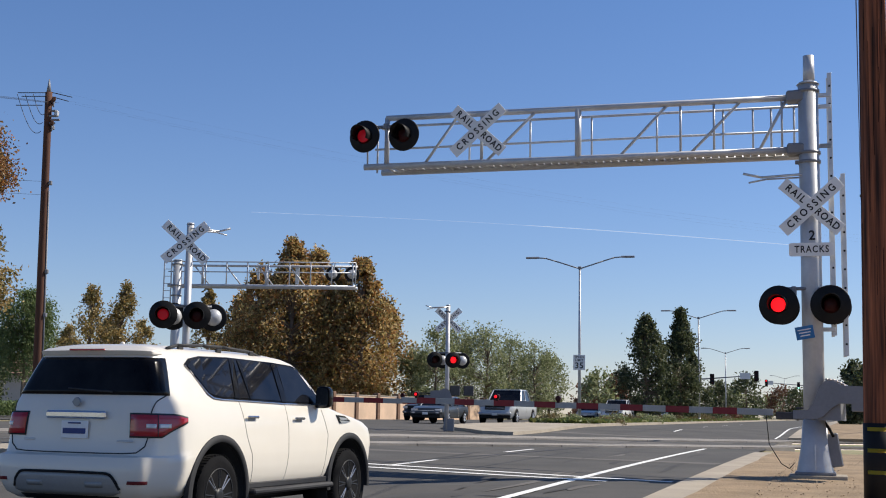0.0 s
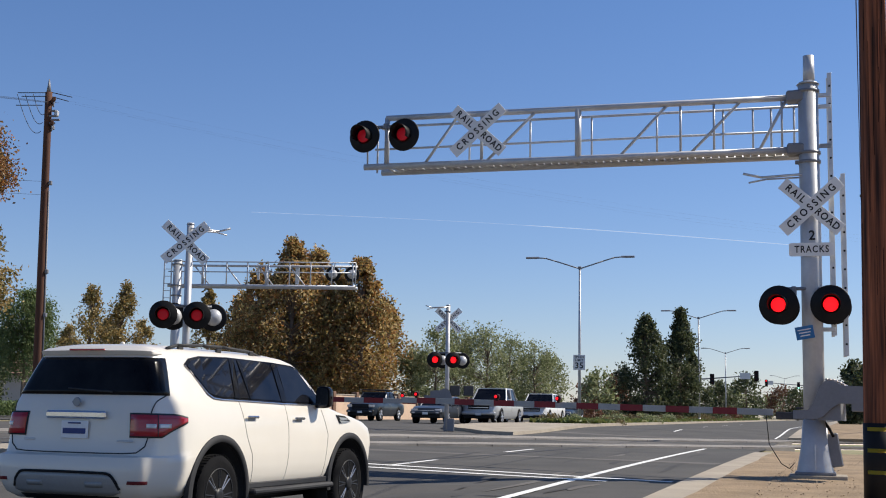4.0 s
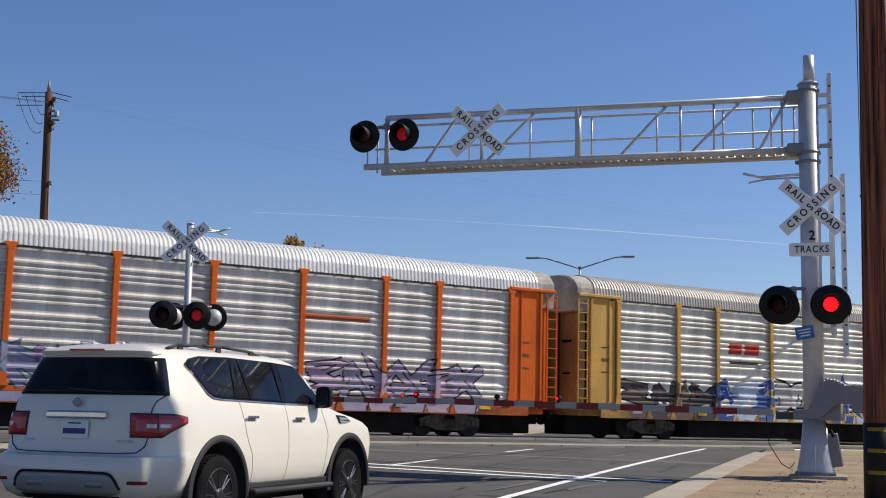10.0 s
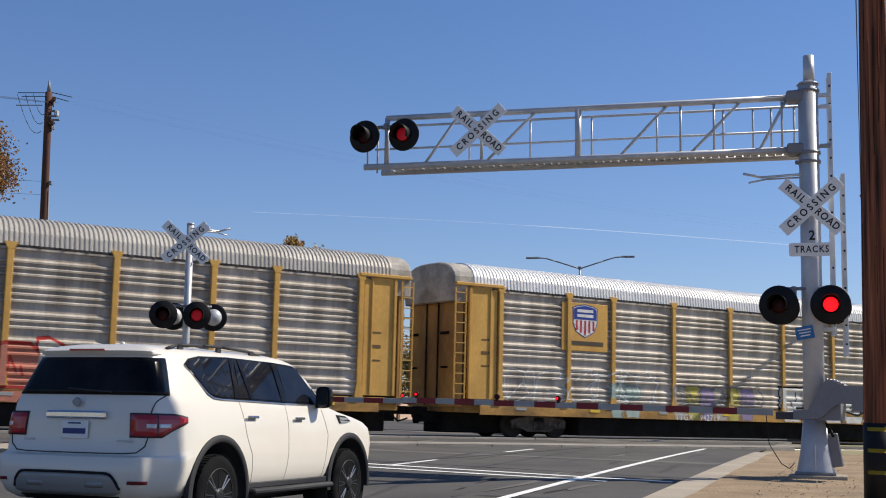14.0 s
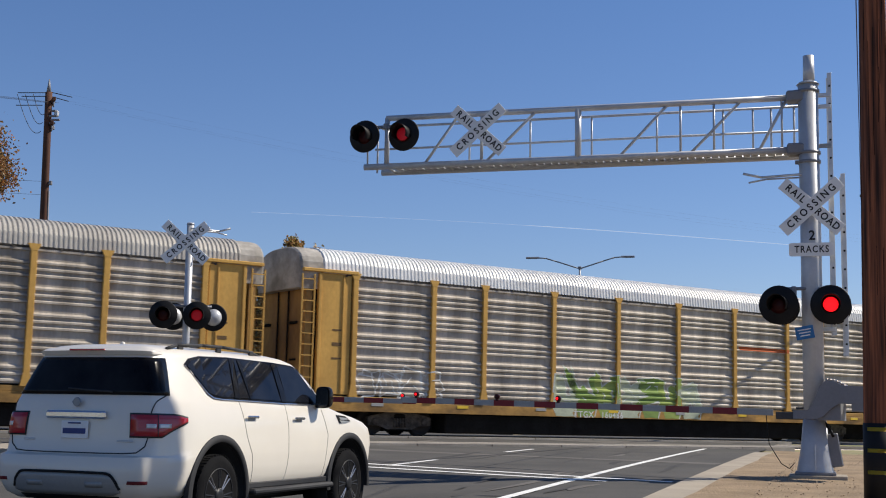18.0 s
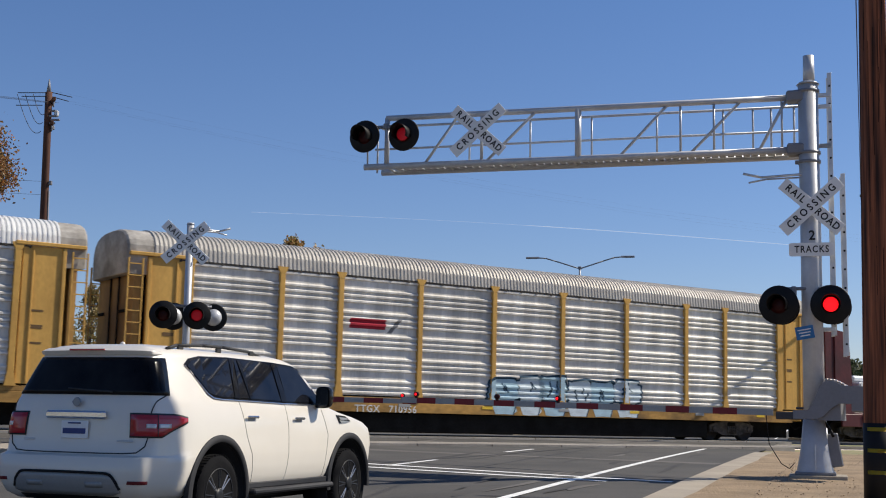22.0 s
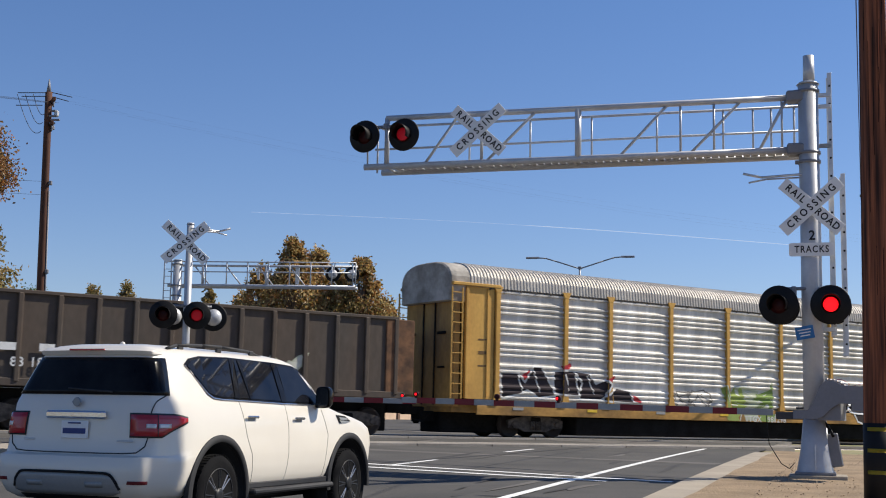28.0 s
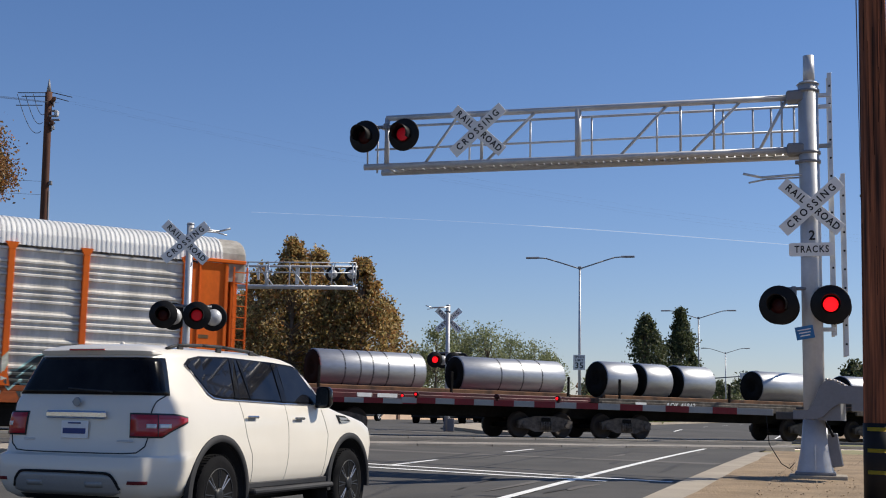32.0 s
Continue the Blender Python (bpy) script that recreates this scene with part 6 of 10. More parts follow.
INK, CHALK = (0.02, 0.02, 0.024), (0.72, 0.72, 0.7)
STYLES = {
    "bw": (((0.66, 0.65, 0.62), (0.5, 0.5, 0.5), (0.62, 0.6, 0.6)), INK, 1.0), "puff": (((0.68, 0.68, 0.66),), INK, 0.7), "purple": (((0.34, 0.22, 0.42), (0.5, 0.36, 0.5), (0.3, 0.3, 0.45)), (0.08, 0.18, 0.2), 1.6),
    "lilac": (((0.5, 0.38, 0.48), (0.42, 0.36, 0.46)), INK, 1.7), "dark": (((0.09, 0.075, 0.08), (0.16, 0.12, 0.11)), (0.02, 0.02, 0.03), 1.2), "blue": (((0.05, 0.1, 0.32), (0.5, 0.55, 0.7), (0.08, 0.14, 0.36)), CHALK, 1.6),
    "teal": (((0.08, 0.34, 0.3), (0.12, 0.4, 0.34)), (0.06, 0.05, 0.05), 1.0), "faint": (((0.46, 0.44, 0.41),), (0.2, 0.19, 0.18), 1.3), "aqua": (((0.36, 0.46, 0.42), (0.42, 0.5, 0.46)), (0.3, 0.36, 0.34), 1.0),
    "red": (((0.62, 0.56, 0.5), (0.5, 0.2, 0.14)), (0.42, 0.05, 0.04), 0.8), "outline": (((0.4, 0.38, 0.36),), (0.7, 0.7, 0.68), 1.5), "candy": (((0.5, 0.44, 0.12), (0.3, 0.24, 0.38), (0.44, 0.4, 0.34)), (0.3, 0.26, 0.24), 0.8),
    "green": (((0.34, 0.42, 0.12), (0.5, 0.54, 0.4), (0.24, 0.34, 0.1)), (0.62, 0.64, 0.58), 1.5), "ice": (((0.42, 0.58, 0.66), (0.62, 0.7, 0.74)), (0.04, 0.08, 0.12), 0.8), "redblack": (((0.07, 0.06, 0.06), (0.12, 0.1, 0.1), (0.45, 0.06, 0.06)), CHALK, 1.4),
    "tealyel": (((0.2, 0.42, 0.42), (0.56, 0.56, 0.14), (0.26, 0.5, 0.5)), INK, 1.1),
    "pale": (((0.56, 0.58, 0.44), (0.6, 0.6, 0.52)), (0.5, 0.52, 0.4), 1.2), "tealblack": (((0.06, 0.07, 0.07), (0.1, 0.2, 0.2)), (0.3, 0.5, 0.5), 1.3),
}


SHAPES = (((-0.8, -1.0, -0.5, 1.0), (-0.5, 0.9, 0.9, 0.2), (0.9, 0.2, -0.2, -0.1), (-0.1, 0.0, 0.9, -1.1)), ((-0.9, 0.7, 0.8, 1.0), (0.7, 1.0, -0.6, 0.1), (-0.6, 0.1, 0.8, -0.3), (0.8, -0.3, -0.9, -1.0)),
          ((-0.7, 1.0, -0.8, -0.9), (-0.8, -0.8, 0.7, -0.9), (0.7, -0.9, 0.9, 1.1), (-0.1, -0.5, 0.0, 0.5)), ((-0.9, -1.0, 0.0, 1.1), (0.0, 1.0, 0.8, -1.0), (-0.8, -0.2, 1.1, 0.1)), ((-0.8, 0.9, 0.9, -1.0), (-0.9, -0.9, 0.2, 0.0), (0.1, 0.1, 1.0, 1.1), (-0.2, 0.0, 0.5, -0.1)))


def rack_breaks():
    """Heights and depths of a rack car's flank from the sill up, ribs included."""
    z_, y_ = [0.6, 1.0, 1.02, 1.15, 1.17, DECK], [-1.561, -1.561, -1.561, -1.558, -1.51, -1.5]
    n = 21
    st = (EAVE - DECK) / n
    for k in range(n):
        z0 = DECK + k * st
        for f, d in (((0.0, 0.0), (0.98, 0.0)) if k % 4 == 3 else ((0.0, 0.0), (0.22, 0.0), (0.28, 0.06), (0.56, 0.06), (0.88, 0.0))):
            z_.append(z0 + f * st + 1e-4 * (f == 0))
            y_.append(-1.5 - d)
    return z_ + [EAVE], y_ + [-1.5]


RACK_Z, RACK_Y = rack_breaks()


def wrap(bm, car):
    """Lays flat paint on a rack car's flank, over its ribs, posts and sill; the flat sheets' own depth is kept."""
    xs = [v.co.x for v in bm.verts]
    zs = [v.co.z for v in bm.verts]
    cuts = [((0, 0, z), (0, 0, 1)) for z in RACK_Z if min(zs) < z < max(zs)]
    raised = [(p - 0.085, p + 0.085, -1.62) for p in POSTS] + [(POSTS[i] + 0.09, POSTS[i + 1] - 0.09, -1.58) for i in COVERED.get(car.name, ())] + [(-14.0, POSTS[0] - 0.09, -1.56), (POSTS[-1] + 0.09, 14.0, -1.56)]
    if max(zs) > DECK:
        for a, b, y in raised:
            for e in (a - 0.002, a + 0.002, b - 0.002, b + 0.002):
                if min(xs) < e < max(xs):
                    cuts.append(((e, 0, 0), (1, 0, 0)))
    for co, no in cuts:
        bmesh.ops.bisect_plane(bm, geom=bm.verts[:] + bm.edges[:] + bm.faces[:], plane_co=co, plane_no=no, dist=1e-5)
    for v in bm.verts:
        y = float(np.interp(v.co.z, RACK_Z, RACK_Y))
        for a, b, d in raised:
            if a <= v.co.x <= b and v.co.z > DECK - 0.05:
                y = min(y, d)
        v.co.y += y


def coat(name, outlines, col, parent, car, face, lift, label=""):
    """One coat of paint in the given outlines on a car's side."""
    bm = bmesh.new()
    if car.name.startswith("autorack"):
        for k, o in enumerate(outlines):
            quad(bm, [(x, -lift - 0.0004 * k, z) for x, z in o])
        wrap(bm, car)
    else:
        for k, o in enumerate(outlines):
            prism(bm, o, "y", face - lift - 0.0006 * k, face + 0.003)
    return part(name, bm, spray(col), parent, label)


def stroke(a, b, w0, w1, point=0.0):
    """Outline of a tapered bar of paint, its far end drawn out to a point."""
    dx, dz = b[0] - a[0], b[1] - a[1]
    L = math.hypot(dx, dz) or 1.0
    ux, uz = dx / L, dz / L
    out = [(a[0] + uz * w0 - ux * w0 * 0.6, a[1] - ux * w0 - uz * w0 * 0.6), (b[0] + uz * w1, b[1] - ux * w1)]
    out += [(b[0] + ux * point, b[1] + uz * point)] if point else [(b[0] + ux * w1 * 0.5, b[1] + uz * w1 * 0.5)]
    return out + [(b[0] - uz * w1, b[1] + ux * w1), (a[0] - uz * w0 - ux * w0 * 0.6, a[1] + ux * w0 - uz * w0 * 0.6)]


def wild_letter(car, cx, cz, hw, hh, fill, line, rg, face):
    """Interlocking tapered strokes with an outline and lighter inner cuts."""
    sh = rg.choice(SHAPES) + ((rg.uniform(-1, 0), rg.uniform(-0.8, 0.8), rg.uniform(0, 1.1), rg.uniform(-1, 1)),)
    lean = rg.uniform(-0.35, 0.35)
    flip = rg.choice((-1, 1))
    strokes = []
    for x0, z0, x1, z1 in sh:
        j = lambda: rg.uniform(-0.16, 0.16)
        strokes.append(((cx + (x0 * flip + lean * z0 + j()) * hw, cz + (z0 + j()) * hh * 0.9), (cx + (x1 * flip + lean * z1 + j()) * hw, cz + (z1 + j()) * hh * 0.9), rg.uniform(0.14, 0.24) * hh + 0.05, rg.uniform(0.1, 0.26) * hh + 0.04, rg.choice((0.0, 0.0, 0.25, 0.4))))
    letter = coat("graffiti_letter", [stroke(a, b, w0 + 0.05, w1 + 0.05, pt + 0.1 if pt else 0.0) for a, b, w0, w1, pt in strokes], line, car, car, face, 0.002)
    coat("graffiti_fill", [stroke(a, b, w0, w1, pt) for a, b, w0, w1, pt in strokes], fill, letter, car, face, 0.006)
    cuts = []
    for a, b, w0, w1, pt in strokes[:2]:
        q0, q1 = rg.uniform(0.1, 0.4), rg.uniform(0.55, 0.9)
        cuts.append(stroke((a[0] + (b[0] - a[0]) * q0 + w0 * 0.3, a[1] + (b[1] - a[1]) * q0), (a[0] + (b[0] - a[0]) * q1 + w0 * 0.3, a[1] + (b[1] - a[1]) * q1), 0.022, 0.012))
    coat("graffiti_stroke", cuts, line, letter, car, face, 0.0105)


def graffiti(car, x0, x1, z0, z1, style, count, seed, face=-1.564):
    """A row of sprayed letter shapes: an outline, a fill and inner strokes, each a thin coat of paint."""
    rg = random.Random(seed * 7 + 1)
    fills, line, spiky = STYLES[style]
    w = (x1 - x0) / count
    if style not in ("faint", "outline") and car.name.startswith("autorack"):
        # the piece runs on down over the sill
        for k in range(count):
            a, b = x0 + w * (k + rg.uniform(0.0, 0.12)), x0 + w * (k + rg.uniform(0.88, 1.05))
            low = coat("graffiti_letter", [[(a, 1.005), (b, 1.005), (b + rg.uniform(-0.2, 0.1) * w, 0.86), (b - 0.1 * w, 0.74), ((a + b) / 2, 0.72 + rg.uniform(0, 0.05)), (a + 0.12 * w, 0.74)]], fills[(k + seed) % len(fills)], car, car, face, 0.003)
            coat("graffiti_stroke", [stroke((b, 1.0), (b - 0.08 * w, 0.74), 0.025, 0.02)], line, low, car, face, 0.005)
    for k in range(count):
        cx, cz = x0 + w * (k + 0.5) + rg.uniform(-0.06, 0.06) * w, (z0 + z1) / 2 + rg.uniform(-0.05, 0.05) * (z1 - z0)
        hw, hh = w * rg.uniform(0.5, 0.62), (z1 - z0) / 2 * rg.uniform(0.85, 1.05)
        if style not in ("faint", "outline") and spiky > 1.05:
            wild_letter(car, cx, cz, hw, hh, fills[(k + seed) % len(fills)], line, rg, face)
            continue
        n = 18
        pts = []
        for j in range(n):
            a = 2 * math.pi * j / n + rg.uniform(-0.1, 0.1)
            c, s = math.cos(a), math.sin(a)
            e = 0.45
            r = 1 + rg.uniform(-0.16, 0.14) * spiky + (0.22 * spiky if rg.random() < 0.14 else 0)
            pts.append((math.copysign(abs(c) ** e, c) * r, math.copysign(abs(s) ** e, s) * r))
        if style in ("faint", "outline"):
            # an outline alone, drawn with a thin cap
            loop = [(cx + u * hw * 0.9, cz + v * hh * 0.9) for u, v in pts]
            bits = [stroke(p, q, 0.026, 0.02) for p, q in zip(loop, loop[1:] + loop[:1])]
            for j in range(3):
                p = rg.choice(loop)
                bits.append(stroke(p, (cx + rg.uniform(-0.6, 0.6) * hw, cz + rg.uniform(-0.6, 0.6) * hh), 0.024, 0.014))
            coat("graffiti_letter", bits, line, car, car, face, 0.002)
            continue
        g = 0.05
        letter = coat("graffiti_letter", [[(cx + u * (hw + g), cz + v * (hh + g)) for u, v in pts]], line, car, car, face, 0.002)
        coat("graffiti_fill", [[(cx + u * hw * 0.96, cz + v * hh * 0.94) for u, v in pts]], fills[(k + seed) % len(fills)], letter, car, face, 0.005)
        bits = []
        for j in range(rg.choice((2, 3, 3))):
            ax, az = cx + rg.uniform(-0.4, 0.4) * hw, cz + rg.uniform(-0.9, 0.2) * hh
            bits.append(stroke((ax, az), (ax + rg.uniform(-0.4, 0.4) * hw, az + rg.uniform(0.3, 0.9) * hh), rg.uniform(0.02, 0.045), 0.03))
        coat("graffiti_stroke", bits, line, letter, car, face, 0.008)


def decal(car, name, outline, col, face=-1.6, label=""):
    if car.name.startswith("autorack") and face > -1.57:
        return coat(name, [outline], col, car, car, face, 0.004, label)
    bm = bmesh.new()
    prism(bm, outline, "y", face - 0.003, face)
    return part(name, bm, spray(col), car, label)


def rect(x0, x1, z0, z1):
    return [(x0, z0), (x1, z0), (x1, z1), (x0, z1)]


graffiti(CARS[0], -11.68, -8.66, 1.00, 2.21, "bw", 3, 1)
graffiti(CARS[0], -8.76, -6.85, 1.06, 2.23, "bw", 2, 2)
graffiti(CARS[0], -6.68, -4.24, 1.07, 2.24, "bw", 3, 3)
graffiti(CARS[0], -3.31, -1.08, 1.11, 2.09, "bw", 2, 4)
graffiti(CARS[0], -1.08, 1.11, 1.15, 2.04, "bw", 2, 5)
graffiti(CARS[0], 1.70, 5.31, 1.16, 1.90, "bw", 3, 6)
graffiti(CARS[0], 6.79, 8.94, 1.20, 2.05, "bw", 2, 7)
graffiti(CARS[1], -12.86, -9.15, 1.08, 2.04, "puff", 6, 8)
graffiti(CARS[1], -6.96, 0.12, 1.14, 2.27, "purple", 6, 9)
graffiti(CARS[1], 4.47, 10.59, 1.06, 2.17, "lilac", 6, 10)
graffiti(CARS[2], -11.38, -7.11, 1.17, 1.96, "dark", 4, 11)
graffiti(CARS[2], -7.11, -4.05, 1.11, 2.19, "blue", 3, 12)
graffiti(CARS[2], -4.05, -2.40, 1.17, 2.17, "bw", 2, 13)
graffiti(CARS[2], -0.96, 1.23, 1.26, 2.37, "blue", 3, 14)
graffiti(CARS[2], 2.02, 3.70, 1.22, 2.15, "teal", 2, 15)
graffiti(CARS[2], 3.77, 5.38, 1.22, 2.19, "dark", 2, 16)
graffiti(CARS[2], 5.42, 7.30, 1.21, 2.17, "teal", 2, 17)
graffiti(CARS[3], -6.89, -4.56, 1.28, 1.93, "puff", 4, 18)
graffiti(CARS[3], -4.00, -1.94, 1.26, 1.81, "faint", 3, 19)
graffiti(CARS[3], -1.08, 3.30, 1.29, 2.11, "faint", 5, 20)
graffiti(CARS[4], -11.59, -9.13, 1.34, 2.14, "faint", 4, 21)
graffiti(CARS[4], -8.83, -7.32, 1.31, 2.06, "faint", 3, 22)
graffiti(CARS[4], -6.71, -4.89, 1.25, 1.85, "bw", 4, 23)
graffiti(CARS[4], -3.89, -0.44, 1.22, 1.98, "aqua", 5, 24)
graffiti(CARS[4], 1.23, 4.41, 1.15, 2.20, "red", 3, 25)
graffiti(CARS[5], -11.55, -5.09, 1.14, 2.29, "outline", 5, 26)
graffiti(CARS[5], -3.88, 0.27, 1.19, 1.94, "faint", 4, 27)
graffiti(CARS[5], -7.13, -5.77, 1.33, 1.86, "aqua", 2, 28)
graffiti(CARS[5], -4.23, -0.19, 1.24, 1.91, "candy", 6, 29)
graffiti(CARS[5], 1.29, 7.07, 1.06, 2.09, "bw", 5, 30)
graffiti(CARS[5], 9.00, 12.29, 1.15, 1.98, "puff", 4, 31)
graffiti(CARS[6], 9.62, 11.61, 1.75, 2.25, "faint", 4, 32)
graffiti(CARS[8], -11.58, -8.61, 1.15, 2.01, "outline", 4, 33)
graffiti(CARS[8], -4.20, 2.48, 1.08, 2.08, "green", 7, 34)
graffiti(CARS[10], -11.51, -9.18, 1.26, 2.22, "puff", 2, 35)
graffiti(CARS[11], -1.47, 4.76, 1.14, 1.98, "ice", 6, 36)
graffiti(CARS[12], -4.03, -2.37, 1.15, 1.75, "faint", 2, 38)
graffiti(CARS[12], -1.52, 1.06, 1.18, 1.89, "green", 3, 39)
graffiti(CARS[13], -11.83, -8.75, 1.16, 2.11, "puff", 4, 41)
graffiti(CARS[14], -7.12, -2.18, 1.13, 1.89, "tealyel", 5, 43)
graffiti(CARS[14], -1.33, 3.90, 1.17, 1.97, "pale", 5, 44)
graffiti(CARS[14], 4.40, 6.99, 1.23, 1.81, "pale", 3, 45)
graffiti(CARS[14], 7.26, 10.87, 1.17, 1.86, "tealblack", 3, 46)


def curve_through(pts, n=5):
    """Points along a smooth line through the given ones."""
    p = [pts[0]] + list(pts) + [pts[-1]]
    out = []
    for k in range(1, len(p) - 2):
        for j in range(n):
            u = j / n
            out.append(tuple(0.5 * (2 * p[k][i] + (p[k + 1][i] - p[k - 1][i]) * u + (2 * p[k - 1][i] - 5 * p[k][i] + 4 * p[k + 1][i] - p[k + 2][i]) * u * u + (3 * p[k][i] - p[k - 1][i] - 3 * p[k + 1][i] + p[k + 2][i]) * u ** 3) for i in (0, 1)))
    return out + [tuple(pts[-1])]


def ring_of(cx, cz, r, n=14):
    return [(cx + r * math.cos(2 * math.pi * k / n), cz + r * math.sin(2 * math.pi * k / n)) for k in range(n)]


def edged_piece(car, polys, fill, line, wide, glints=()):
    """Angular sprayed shapes with a bold edge line and a few loose strokes."""
    for o in polys:
        letter = coat("graffiti_letter", [o], fill, car, car, -1.564, 0.005)
        coat("graffiti_stroke", [stroke(p, q, wide, wide) for p, q in zip(o, o[1:] + o[:1])], line, letter, car, -1.564, 0.009)
    if glints:
        coat("graffiti_stroke", [stroke(p, q, wide * 0.9, wide * 0.6) for p, q in glints], line, car, car, -1.564, 0.012)


JAG = [[(-2.6, 1.55), (-1.6, 2.95), (-0.3, 3.36), (1.0, 2.85), (1.0, 2.15), (2.6, 1.68), (3.2, 1.24), (-2.4, 1.24)], [(1.08, 2.15), (1.85, 2.5), (2.0, 3.3), (2.5, 2.92), (2.45, 2.42), (1.9, 2.05), (1.6, 1.9)],
       [(3.2, 3.1), (3.3, 3.16), (4.33, 2.85), (4.33, 1.24), (3.2, 1.65)], [(4.4, 2.55), (5.75, 2.98), (5.5, 2.3), (5.05, 2.1), (4.4, 2.02)], [(4.35, 1.24), (4.6, 2.0), (5.05, 2.1), (5.95, 2.0), (6.0, 1.65), (5.75, 1.24)], [(-4.1, 1.24), (-3.9, 2.4), (-3.0, 2.9), (-2.75, 1.5), (-2.9, 1.24)]]
edged_piece(CARS[13], JAG, (0.022, 0.022, 0.03), CHALK, 0.042, [((-0.3, 3.3), (-0.32, 1.4)), ((-0.3, 2.35), (1.6, 1.7)), ((1.6, 1.7), (2.5, 1.25)), ((3.25, 2.5), (4.3, 2.3)), ((4.75, 1.25), (5.6, 1.85)), ((5.0, 1.25), (5.85, 1.9)), ((0.95, 1.9), (0.9, 1.4)), ((2.0, 1.9), (2.9, 1.3))])
coat("graffiti_stroke", [stroke((6.1, 1.5), (6.5, 2.3), 0.06, 0.03), stroke((6.3, 1.3), (7.0, 1.9), 0.07, 0.03), stroke((6.6, 1.3), (7.4, 2.0), 0.05, 0.02), stroke((6.2, 1.9), (6.8, 1.5), 0.05, 0.03)], INK, CARS[13], CARS[13], -1.564, 0.003)
coat("graffiti_letter", [[(-4.0, 1.14), (6.4, 1.14), (6.3, 0.74), (-4.1, 0.74)]], (0.05, 0.05, 0.09), CARS[13], CARS[13], -1.564, 0.003, "dark paint run down over the sill")
MOY = [[(-11.55, 1.25), (-11.6, 2.1), (-10.9, 2.1), (-10.6, 1.8), (-10.3, 2.33), (-9.95, 2.33), (-9.3, 1.4), (-10.05, 1.3), (-10.5, 1.55), (-10.85, 1.4)], [(-9.4, 1.45), (-9.45, 2.22), (-8.6, 2.26), (-8.2, 1.85), (-8.4, 1.4)],
       [(-8.55, 2.26), (-7.95, 2.2), (-7.6, 1.85), (-7.2, 2.0), (-6.95, 1.85), (-7.3, 1.3), (-8.3, 1.3)], [(-7.4, 1.28), (-6.7, 1.75), (-6.1, 1.65), (-5.9, 1.22)]]
coat("graffiti_stroke", [stroke((-10.7, 1.9), (-10.3, 2.2), 0.12, 0.08), stroke((-9.0, 2.3), (-8.7, 2.45), 0.12, 0.06), stroke((-7.2, 1.9), (-6.8, 2.1), 0.1, 0.05), stroke((-6.2, 1.5), (-5.6, 1.3), 0.12, 0.06)], (0.5, 0.05, 0.06), CARS[12], CARS[12], -1.564, 0.002)
edged_piece(CARS[12], MOY, (0.05, 0.04, 0.045), CHALK, 0.036, [((-10.3, 2.25), (-10.0, 1.5)), ((-9.0, 2.1), (-8.8, 1.55)), ((-8.0, 2.1), (-7.7, 1.5)), ((-10.9, 2.0), (-10.7, 1.5))])
# rounded dark letters with white edges and ringed eyes, run down over the sill
P5 = POSTS[-5:]
ROUNDS = [[(u, v) for u, v in o] for o in (
    ((-0.72, 1.2), (-0.72, 2.1), (-0.52, 2.26), (-0.28, 2.2), (-0.14, 1.9), (-0.12, 1.2)),
    ((-0.13, 1.85), (-0.04, 2.18), (0.2, 2.34), (0.6, 2.38), (0.9, 2.24), (1.02, 1.9), (0.96, 1.45), (0.76, 1.2), (0.12, 1.2), (-0.1, 1.5)),
    ((1.02, 1.8), (1.2, 2.12), (1.6, 2.26), (2.02, 2.26), (2.3, 2.1), (2.4, 1.7), (2.38, 1.2), (1.0, 1.2)),
    ((2.46, 2.05), (2.62, 2.22), (3.1, 2.28), (3.36, 2.14), (3.3, 1.88), (3.1, 1.76), (3.5, 1.72), (3.74, 1.5), (3.72, 1.2), (2.44, 1.2), (2.42, 1.52), (2.7, 1.58), (2.44, 1.78)))]
ROUNDS = [[(P5[1] + u * (P5[2] - P5[1]) / 2.5, v) for u, v in o] for o in ROUNDS]
ROUNDS = [curve_through(o + o[:1], 3)[:-1] for o in ROUNDS]
halo = [[(sum(p[0] for p in o) / len(o) * -0.12 + 1.12 * p[0], max(1.19, -0.12 * 1.75 + 1.12 * p[1])) for p in o] for o in ROUNDS]
coat("graffiti_ground", halo, (0.4, 0.16, 0.16), CARS[12], CARS[12], -1.564, 0.0005, "faded red ground sprayed round the letters")
edged_piece(CARS[12], ROUNDS, (0.03, 0.024, 0.026), (0.95, 0.94, 0.92), 0.04)
for u, v in ((0.36, 1.74), (1.74, 1.55)):
    x = P5[1] + u * (P5[2] - P5[1]) / 2.5
    eye = coat("graffiti_stroke", [ring_of(x, v, 0.24)], CHALK, CARS[12], CARS[12], -1.564, 0.014)
    coat("graffiti_fill", [ring_of(x, v, 0.15)], (0.55, 0.4, 0.05), eye, CARS[12], -1.564, 0.018)
for u0, u1 in ((1.2, 2.35), (2.5, 3.72)):
    a, b = (P5[1] + u * (P5[2] - P5[1]) / 2.5 for u in (u0, u1))
    bowl = [(a, 1.1), (a + 0.2, 0.82), ((a + b) / 2, 0.7), (b - 0.25, 0.84), (b, 1.1)]
    low = coat("graffiti_letter", [bowl], (0.05, 0.04, 0.04), CARS[12], CARS[12], -1.564, 0.003)
    coat("graffiti_stroke", [stroke(p, q, 0.035, 0.035) for p, q in zip(bowl, bowl[1:])], CHALK, low, CARS[12], -1.564, 0.006)
